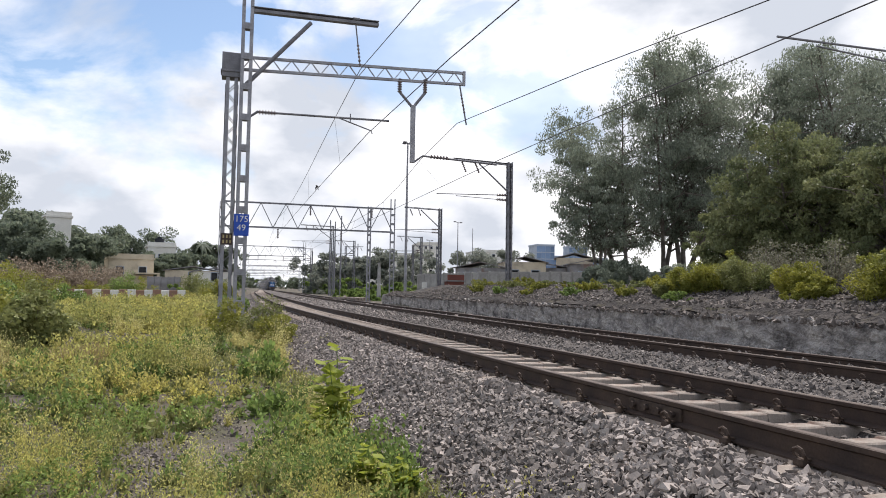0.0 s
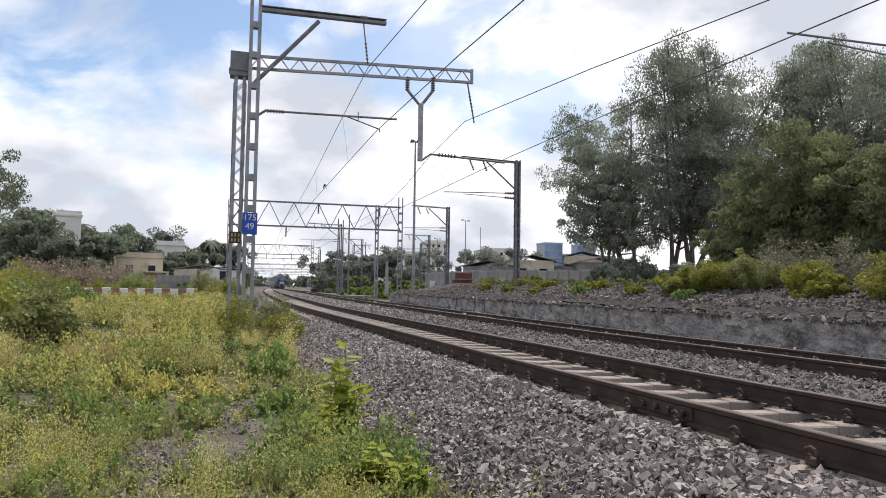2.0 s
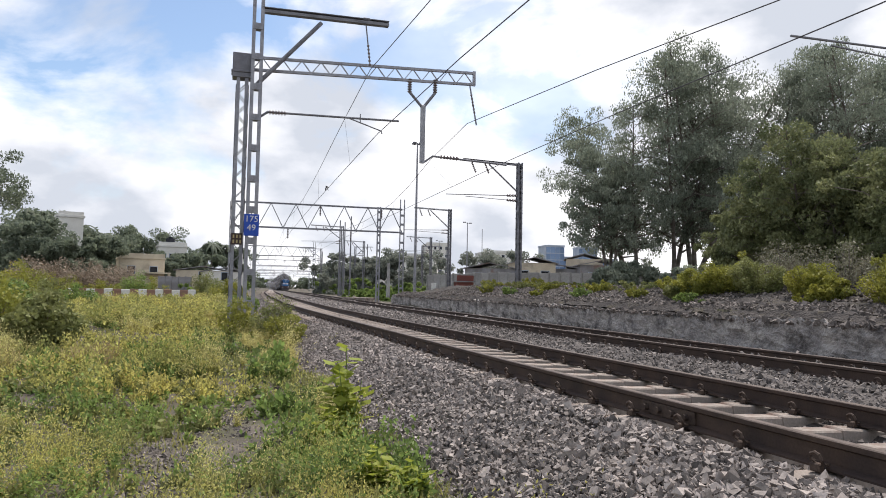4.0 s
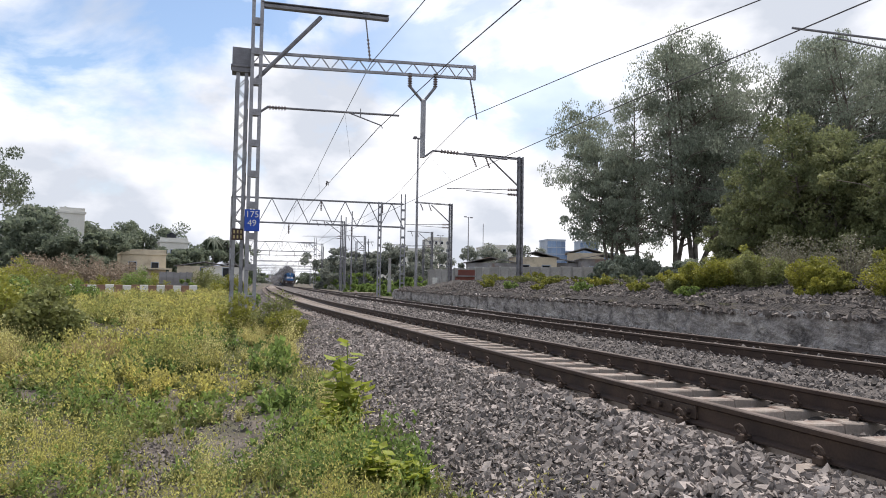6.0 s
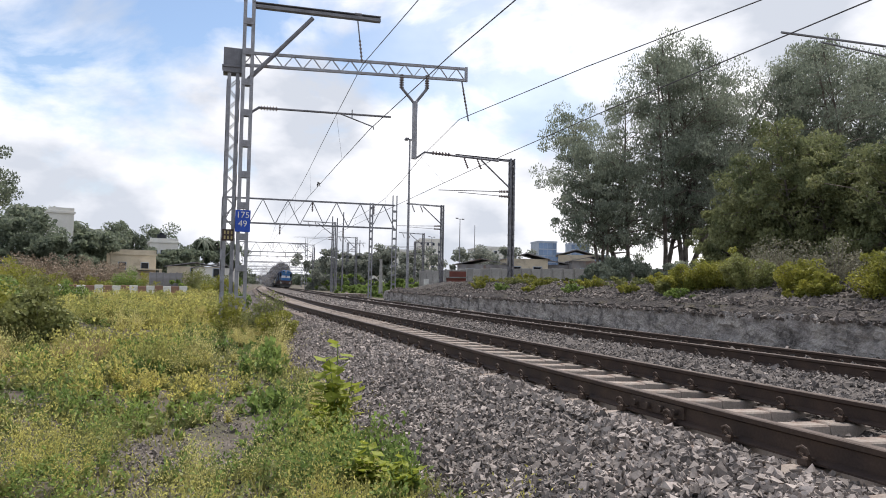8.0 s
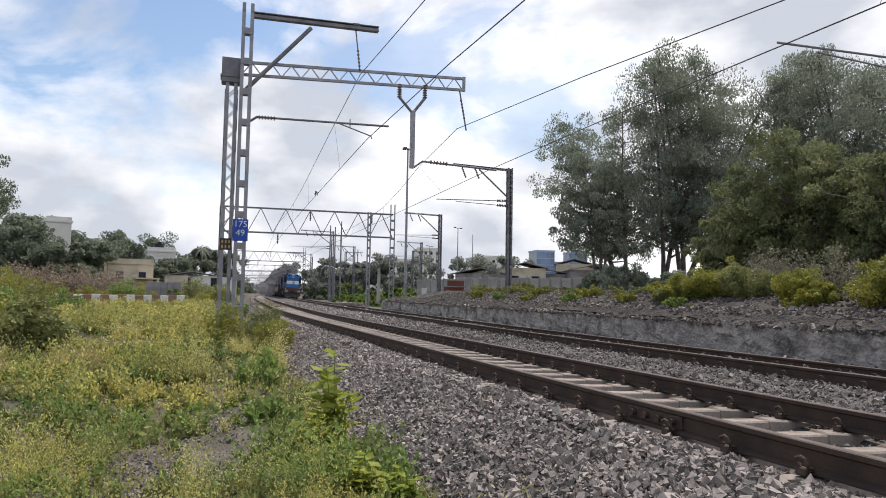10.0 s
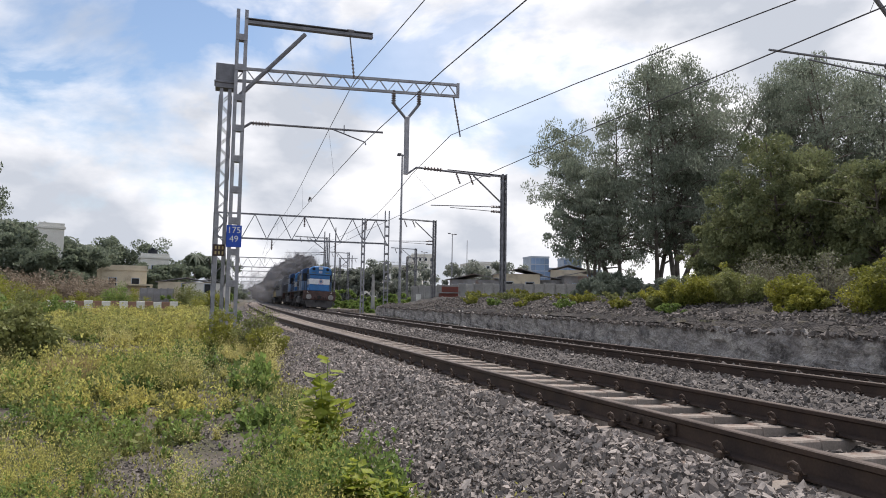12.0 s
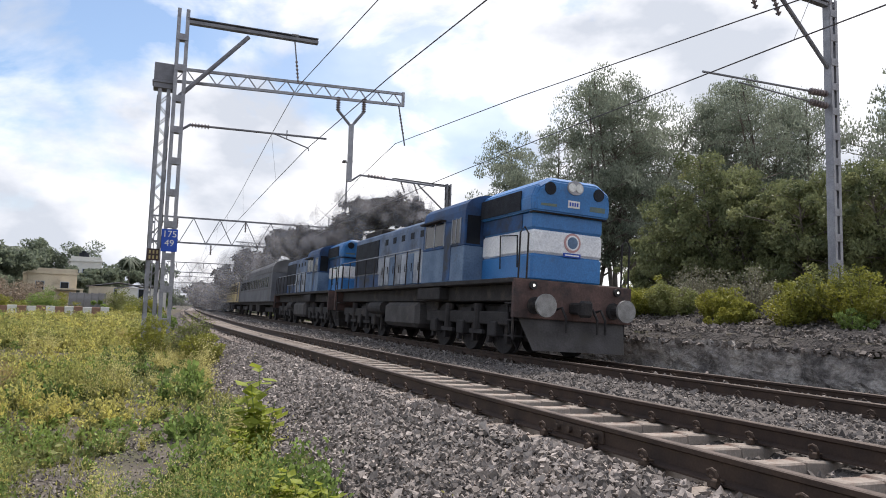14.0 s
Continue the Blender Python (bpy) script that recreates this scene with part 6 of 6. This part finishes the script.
def glass_tower(at, w, d, h, nx, nz, label):
    """An office block: frame, and a grid of blue panes on each seen side."""
    ob = thing("office_tower", label, "building", "office towers", at=at)
    boxed("frame", ob, M_MULLION, -w / 2, w / 2, -d / 2, d / 2, -1, h, bevel=0.05)
    boxed("roof_parapet", ob, M_MULLION, -w / 2 - 0.2, w / 2 + 0.2, -d / 2 - 0.2, d / 2 + 0.2, h, h + 0.8)
    bm = bmesh.new()
    box(bm, -w / nx * 0.46, w / nx * 0.46, -0.06, 0.06, -h / nz * 0.43, h / nz * 0.43)
    first = part("pane", bm, M_BLUEGLASS, ob)
    k = 0
    for i in range(nx):
        for j in range(nz):
            m = pose(-w / 2 + w * (i + 0.5) / nx, -d / 2 - 0.02, h * (j + 0.5) / nz)
            if k == 0:
                first.matrix_basis = m
            else:
                again(first, m)
            k += 1
    return ob


glass_tower(ray(28.95, 350, 0, 20), 9.5, 12, 23.0, 4, 7, "blue glass office tower far behind the wall")
glass_tower(ray(30.15, 355, 0, 20), 8, 12, 17.5, 4, 6, "lower blue glass office block far off")
glass_tower(ray(31.7, 345, 0, 15), 9, 12, 22, 5, 8, "blue glass office tower far behind the wall")
glass_tower(ray(33.0, 350, 0, 15), 13, 12, 16.5, 6, 6, "lower blue glass office block far off")


def pole(name, x, y, z0, z1, r, label, heads=0, arm=0.0, category="pole", steel=None):
    ob = thing(name, label, category, "poles", at=pose(x, y, 0))
    bm = bmesh.new()
    tube(bm, [(0, 0, z0), (0, 0, (z0 + z1) / 2), (0, 0, z1)], [r, r * 0.8, r * 0.55], 8)
    part("shaft", bm, steel or M_STEEL, ob)
    for i in range(heads):
        a = 2 * math.pi * i / heads + 0.6
        rod(ob, "arm", [(0, 0, z1 - 0.15), (math.cos(a) * arm, math.sin(a) * arm, z1)], 0.035, M_STEELDARK)
        bm = bmesh.new()
        c = (math.cos(a) * arm, math.sin(a) * arm)
        box(bm, c[0] - 0.2, c[0] + 0.2, c[1] - 0.14, c[1] + 0.14, z1 - 0.12, z1 + 0.06, 0.03)
        part("lamp_head", bm, M_STEELDARK, ob)
    return ob


def ray_xy(ang, dist):
    return dist * math.sin(radians(ang)), dist * math.cos(radians(ang))


pole("light_mast", *ray_xy(17.6, 74.5), 0.0, 16.9, 0.17, "tall thin steel lighting mast with floodlights", 4, 0.5, "light mast")
pole("street_lamp", *ray_xy(21.95, 112), 0.0, 11.9, 0.12, "grey double-headed lamp pole behind the wall", 2, 0.9, "lamp")
pole("street_lamp", *ray_xy(19.6, 150), 0.0, 11.5, 0.12, "grey double-headed lamp pole far off", 2, 0.9, "lamp")
pole("utility_pole", *ray_xy(35.8, 58), 0.2, 4.6, 0.08, "slim grey pole before dark trees", steel=M_PRECAST)
pole("marker_post", *ray_xy(15.4, 66), -0.5, 3.3, 0.22, "thick grey concrete post beside the line", steel=M_PRECAST)
for ang, dist, h in ((11.3, 96, 10.2), (11.7, 96, 10.0), (12.2, 94, 10.6), (4.4, 150, 9), (9.9, 140, 8), (13.6, 120, 8.5), (20.2, 130, 9), (23.2, 170, 16)):
    pole("utility_pole", *ray_xy(ang, dist), -0.5, h, 0.13, "slender grey steel pole beside the tracks", steel=M_STEELDARK)


def far_mast(ang, dist, z1, reach, label="distant grey mast with a braced arm"):
    x, y = ray_xy(ang, dist)
    return bracket_mast(x, y, -0.4, z1, reach, label=label)


batten_mast(pose(*ray_xy(14.5, 55), 0, 0, 0, -8), -0.6, 7.4, 0.30, 0.18, 0.62, "pale plated mast standing beside the far track")
for ang, dist, z1, reach in ((11.5, 88, 8.7, 4.0), (13.3, 105, 8.0, 3.0), (12.6, 118, 8.0, -3.0), (16.6, 128, 8.2, 3.6), (18.9, 98, 8.3, 3.6), (18.2, 112, 8.0, -3.2), (9.8, 130, 8.2, 4.0)):
    far_mast(ang, dist, z1, reach)


# a stack of old sleepers, a low mound, a white board
def sleeper_stack(x, y, z):
    ob = thing("sleeper_stack", "stack of pale old sleepers lying beside the track", "sleeper stack", at=pose(x, y, z, 0, 0, -60))
    for k in range(2):
        for i in range(5 - k):
            boxed("old_sleeper", ob, M_SLEEPER, -1.4, 1.4, -0.9 + i * 0.36, -0.62 + i * 0.36, k * 0.22, k * 0.22 + 0.2, bevel=0.015)


sleeper_stack(*ray_xy(13.2, 58), -0.35)
bm = bmesh.new()
box(bm, -0.25, 0.25, -0.03, 0.03, 0.2, 1.3, 0.01)
ws = thing("white_board", "small white trackside board near the concrete wall", "board", at=pose(*ray_xy(19.2, 70), 0.2, 0, 0, -18))
part("board", bm, M_WHITE, ws)
bm = bmesh.new()
box(bm, -0.03, 0.03, 0.03, 0.08, -0.6, 1.2)
part("stake", bm, M_STEELDARK, ws)


# ---- distant woods and palms ----
def wood(name, items, seed, leaf, material, label):
    """A far belt of trees as one mass of leaf clumps: items of bearing, distance, height, half-width."""
    rng = np.random.default_rng(seed)
    cs, rs = [], []
    for ang, dist, h, w in items:
        a = radians(ang)
        for _ in range(40):
            u, s = rng.normal(0, 0.5), rng.uniform(0.06, 1.0)
            off = w * u * math.sqrt(max(0.15, 1 - (s * 1.05 - 0.4) ** 2))
            cs.append((dist * math.sin(a) + off * math.cos(a) + rng.normal(0, 1), dist * math.cos(a) - off * math.sin(a) + rng.normal(0, 1.5), h * s - 0.8))
            rs.append(h * rng.uniform(0.08, 0.16))
    v, f = leaf_cloud(rng, cs, rs, 150, leaf)
    sheet(name, v, f, material, None, label, "trees", "stuff")


wood("far_trees", [(-10.3, 104, 9.0, 3), (-8.2, 103, 7.2, 3), (-9.3, 98, 6.6, 3), (-7.0, 104, 7.5, 3), (-11.9, 102, 9.5, 4), (-5.8, 118, 8.4, 3), (-2.7, 119, 6.4, 2.5), (-0.9, 118, 6.2, 2.5), (-1.9, 114, 4.6, 2.5), (-13.5, 115, 9, 6), (-11.5, 125, 12, 6), (-9.8, 130, 12.5, 5), (-8.3, 118, 9.5, 4), (-6.8, 140, 10.5, 5), (-4.4, 150, 12.5, 6), (-3.0, 150, 12.5, 5), (-1.4, 145, 8.0, 4), (-0.4, 135, 7.5, 5), (0.6, 150, 9.5, 4),
                  (1.9, 150, 10.0, 5), (3.2, 150, 9.0, 4), (-15.5, 120, 11, 7), (-18, 120, 11, 7)], 301, 0.42, M_FAR, "hazy dark green trees behind houses")
# this belt's haze lies in its leaf colour
wood("far_trees", [(10.7, 160, 7.0, 4), (11.5, 190, 8.0, 6), (11.0, 130, 7.5, 4), (12.4, 120, 6.5, 5), (13.5, 125, 7.0, 5), (15.0, 120, 6.5, 5), (16.4, 118, 8.0, 5), (17.9, 130, 7.2, 5), (19.8, 140, 7.5, 6), (22.8, 150, 9.5, 4), (25.6, 140, 9.5, 6),
                  (24.9, 150, 8.5, 5)], 302, 0.40, M_HAZED, "haze-paled grey-green trees and scrub along the railway")
wood("near_scrub", [(10.4, 140, 4.2, 2.0), (11.2, 130, 4.0, 2.5), (12.6, 110, 3.0, 2.5), (13.6, 80, 1.4, 2), (14.0, 78, 1.4, 3), (17.0, 80, 2.2, 3), (15.6, 66, 1.0, 3), (14.6, 70, 0.9, 2), (17.2, 64, 1.0, 4), (19.0, 64, 1.0, 4), (15.8, 92, 2.0, 5), (19.5, 90, 1.8, 5), (21.5, 60, 1.0, 3), (1.6, 75, 1.6, 2.5), (2.0, 95, 2.0, 3), (2.8, 130, 2.4, 3.5), (3.0, 170, 3.0, 4), (2.6, 250, 5.0, 7)], 303, 0.26, M_GREEN, "green scrub beside the tracks")


wood("hazy_trees", wood_items, 304, 0.8, M_FAR, "hazy trees beside the line far off")


def palm(ang, dist, h, seed):
    rng = np.random.default_rng(seed)
    x, y = ray_xy(ang, dist)
    ob = thing("palm_tree", "distant coconut palm above rooftops", "palm tree", "palms", at=pose(x, y, -0.6))
    bm = bmesh.new()
    tube(bm, [(0, 0, 0), (0.3, 0, h * 0.5), (0.2, 0, h)], [0.22, 0.17, 0.13], 7)
    part("trunk", bm, M_BARK, ob)
    for k in range(15):
        a, up = k * 2.4, rng.uniform(-0.1, 0.9)
        bm = bmesh.new()
        prev = None
        for s in np.linspace(0, 1, 7):
            r = 2.6 * s
            c = Vector((0.2 + math.cos(a) * r, math.sin(a) * r, h + up * r * 0.9 - 0.42 * r * r))
            w = Vector((-math.sin(a), math.cos(a), 0)) * (0.34 * math.sin(math.pi * min(1, s * 0.9 + 0.1)) + 0.02)
            cur = [bm.verts.new(c + w + Vector((0, 0, -0.18))), bm.verts.new(c), bm.verts.new(c - w + Vector((0, 0, -0.18)))]
            if prev:
                for i in (0, 1):
                    bm.faces.new((prev[i], prev[i + 1], cur[i + 1], cur[i]))
            prev = cur
        part("frond", bm, M_FAR, ob)


for i, (ang, dist, h) in enumerate(((-9.3, 132, 13.2), (-10.6, 128, 12.6), (-8.0, 128, 10.8), (-4.9, 150, 11.8), (1.1, 148, 9.8), (-6.6, 140, 10.4), (2.2, 150, 9.6), (-11.6, 126, 12.6))):
    palm(ang, dist, h, 400 + i)

# ---- left-hand distance: houses, walls, fence ----
house = gabled("house", ray(-4.0, 110, 0, 6), 5.9, 7, 4.4, 0.25, M_PLASTER, M_PLASTER, 2, "cream plastered flat-roofed house with a porch", "house", storeys=1, flat=True)
boxed("porch_slab", house, M_PLASTER, 0.4, 3.6, -5.2, -3.55, 2.3, 2.5)
boxed("porch_pillar", house, M_PLASTER, 3.2, 3.55, -5.1, -4.8, -0.5, 2.3)
gabled("white_building", ray(-9.0, 112, 0, 8), 3.2, 6, 10.0, 0.3, M_WHITEWALL, M_WHITEWALL, 0, "plain whitewashed tall building among trees", storeys=3, flat=True)
gabled("white_building", ray(-1.8, 128, 0, 4), 4.5, 6, 7.2, 0.3, M_WHITEWALL, M_WHITEWALL, 3, "white house with a roof water tank", storeys=2, flat=True)
gabled("white_building", ray(-6.3, 175, 0, 4), 8.0, 8, 10.2, 0.3, M_WHITEWALL, M_WHITEWALL, 3, "white house behind trees", storeys=2, flat=True)
gabled("white_building", ray(-12.2, 120, 0, 10), 8.0, 8, 6.2, 0.3, M_WHITEWALL, M_WHITEWALL, 3, "white house half hidden by trees", storeys=2, flat=True)
gabled("shed", ray(0.6, 95, 0, 0), 6.5, 5, 2.7, 0.6, M_PLASTER, M_TIN, 1, "low shed with a dark tin roof", "shed")
gabled("shed", ray(2.2, 88, 0, 5), 5.0, 4, 2.5, 0.5, M_WHITEWALL, M_TIN, 1, "low white hut with a tin roof", "shed")
tank = thing("water_tank", "black plastic water tank on a rooftop", "water tank", at=ray(-1.9, 128, 7.5))
bm = bmesh.new()
bar(bm, (0, 0, 0), (0, 0, 1.3), 0, r=0.75, n=16)
bar(bm, (0, 0, 1.3), (0, 0, 1.6), 0, r=0.35, n=16)
part("body", bm, M_GRILLE, tank)
slab_wall([(*ray_xy(-11.5, 78), -0.4), (*ray_xy(-5.6, 82), -0.4)], 1.9, 2.2, M_PRECAST, "boundary_wall", "weathered grey compound wall behind dry shrubs")
slab_wall([(*ray_xy(-2.6, 90), -0.4), (*ray_xy(-0.2, 92), -0.4)], 2.2, 0.9, M_TIN, "sheet_fence", "grey corrugated sheet fence between sheds")


def striped_wall(y, x0, x1, z, h):
    """A low barrier of red and white painted blocks."""
    ob = thing("striped_barrier", "low masonry barrier painted in faded red and white", "barrier")
    n = 15
    w = (x1 - x0) / n
    for i in range(n):
        b = boxed("painted_block", ob, M_REDPAINT if i % 2 else M_WHITE, -w / 2 + 0.004, w / 2 - 0.004, -0.11, 0.11, -0.5, h, bevel=0.015)
        b.matrix_basis = pose(x0 + w * (i + 0.5), y + 0.02 * i, z + 0.02 * math.sin(i * 1.9))


striped_wall(43.0, -6.6, 0.1, -0.3, 0.86)
DRY = "brown leafless thorny shrub before a wall"
for i, (ang, dist, h, w) in enumerate(((-10.2, 68, 3.4, 1.8), (-8.9, 69, 3.5, 1.9), (-7.6, 70, 3.3, 1.8), (-6.2, 72, 2.8, 1.6), (-5.0, 74, 2.9, 1.6), (-11.6, 66, 3.2, 1.8))):
    x, y = ray_xy(ang, dist)
    grow_bush(x, y, -0.4, h, w, 500 + i, M_TWIG, 0.12, 30, 60, label=DRY)
for i, (ang, dist, h, w, m_) in enumerate(((-4.2, 60, 2.0, 1.4, M_GREEN), (-3.2, 62, 1.7, 1.3, M_YELLOWBUSH), (-6.5, 56, 1.5, 1.2, M_YELLOWBUSH), (0.8, 60, 2.0, 1.2, M_BUSH), (2.0, 52, 1.6, 1.2, M_BUSH), (2.6, 44, 1.5, 1.0, M_YELLOWBUSH),
                                           (-9.5, 48, 1.7, 1.4, M_YELLOWBUSH), (-11.5, 46, 2.2, 1.6, M_YELLOWBUSH), (-12.4, 30, 2.0, 1.3, M_YELLOWBUSH), (-10.8, 26, 1.5, 1.0, M_BUSH), (-13.2, 22, 1.6, 1.0, M_GREEN), (-7.9, 34, 1.0, 0.9, M_GREEN), (3.6, 30, 0.9, 0.7, M_GREEN))):
    x, y = ray_xy(ang, dist)
    grow_bush(x, y, float(ground_z(x, y)) - 0.05, h, w, 520 + i, m_, 0.085, 30, 60, label="leafy green bush in rough grass")
grow_tree("roadside_tree", *ray_xy(-14.8, 55), -0.5, 10.6, 4.2, 61, M_FAR, 0.15, 80, 170, 0.55, 1, "thin-leaved tree with bare twigs", 0.3, clump_r=0.07)


# ---- a bird that leaves the wire and flies off to the left ----
M_PLUME = mat("grey_plumage", (0.10, 0.10, 0.11), (0.16, 0.155, 0.15), 0.9, scale=12, bump=0.1)
bird = thing("bird", "small dark grey bird with spread wings", "bird")
bm = bmesh.new()
tube(bm, [(0, -0.16, 0.01), (0, -0.10, 0.02), (0, 0.0, 0.0), (0, 0.10, -0.01), (0, 0.2, 0.0)], [0.012, 0.035, 0.05, 0.035, 0.012], 8)
part("body", bm, M_PLUME, bird)
bm = bmesh.new()
box(bm, -0.04, 0.04, 0.18, 0.28, -0.006, 0.006)
part("tail", bm, M_PLUME, bird)
wings = []
for s in (-1, 1):
    bm = bmesh.new()
    vs = [bm.verts.new(p) for p in ((0, -0.07, 0), (s * 0.14, -0.09, 0.02), (s * 0.30, 0.02, 0.0), (s * 0.15, 0.06, 0.01), (0, 0.06, 0))]
    top = bm.faces.new(vs)
    r = bmesh.ops.extrude_face_region(bm, geom=[top])
    for e in r["geom"]:
        if isinstance(e, bmesh.types.BMVert):
            e.co.z += 0.012
    w = part("wing", bm, M_PLUME, bird)
    wings.append((w, s))
FLIGHT = [
    (0.0, 7.70, 43.2, 7.3), (12.3, 7.59, 42.93, 7.24), (12.6, 6.75, 42.07, 7.11), (12.8, 5.64, 40.27, 6.53), (13.0, 4.24, 38.42, 6.43), (13.2, 2.40, 36.59, 6.15), (13.4, 0.48, 34.68, 5.89),
    (13.5, -0.50, 33.65, 5.96), (13.6, -1.46, 32.58, 6.14), (13.7, -2.27, 31.49, 6.24), (13.8, -3.20, 30.35, 6.40), (14.0, -4.96, 28.03, 6.43)]


# ---- what moves ----
def motions():
    times = [i * 0.5 for i in range(29)]
    gap = 0.0
    for ob, length in [(loco_lead, LOCO), (loco_second, LOCO), (coach_grey, COACH)] + [(c, COACH) for c in coaches]:
        walk(ob, [(t, vehicle_pose(front_y(t) + gap, length)) for t in times])
        gap += length + 0.05
    # wheels roll
    ticks = [i / 30 for i in range(421)]
    for ws in wheelsets + second_wheels:
        base = ws.location.copy()
        walk(ws, [(t, pose(base.x, base.y, base.z, math.degrees((front_y(t) - front_y(0)) / WHEEL_R) * -1, 0, 0)) for t in ticks])
    # smoke keeps its place over the locomotives
    for puff, back, side, up in smoke:
        walk(puff, [(t, vehicle_pose(front_y(t) + back, 4) @ pose(side, 0, up)) for t in times])

    # the bird and its wingbeat
    walk(bird, [(t, pose(x, y, z, 0, 0, -40)) for t, x, y, z in FLIGHT])
    for w, s in wings:
        beat = [(0.0, -70.0), (12.3, -70.0)] + [(12.4 + 0.1 * i, 38.0 if i % 2 else -22.0) for i in range(17)]
        walk(w, [(t, pose(0, 0, 0, 0, -s * a, 0)) for t, a in beat])


motions()
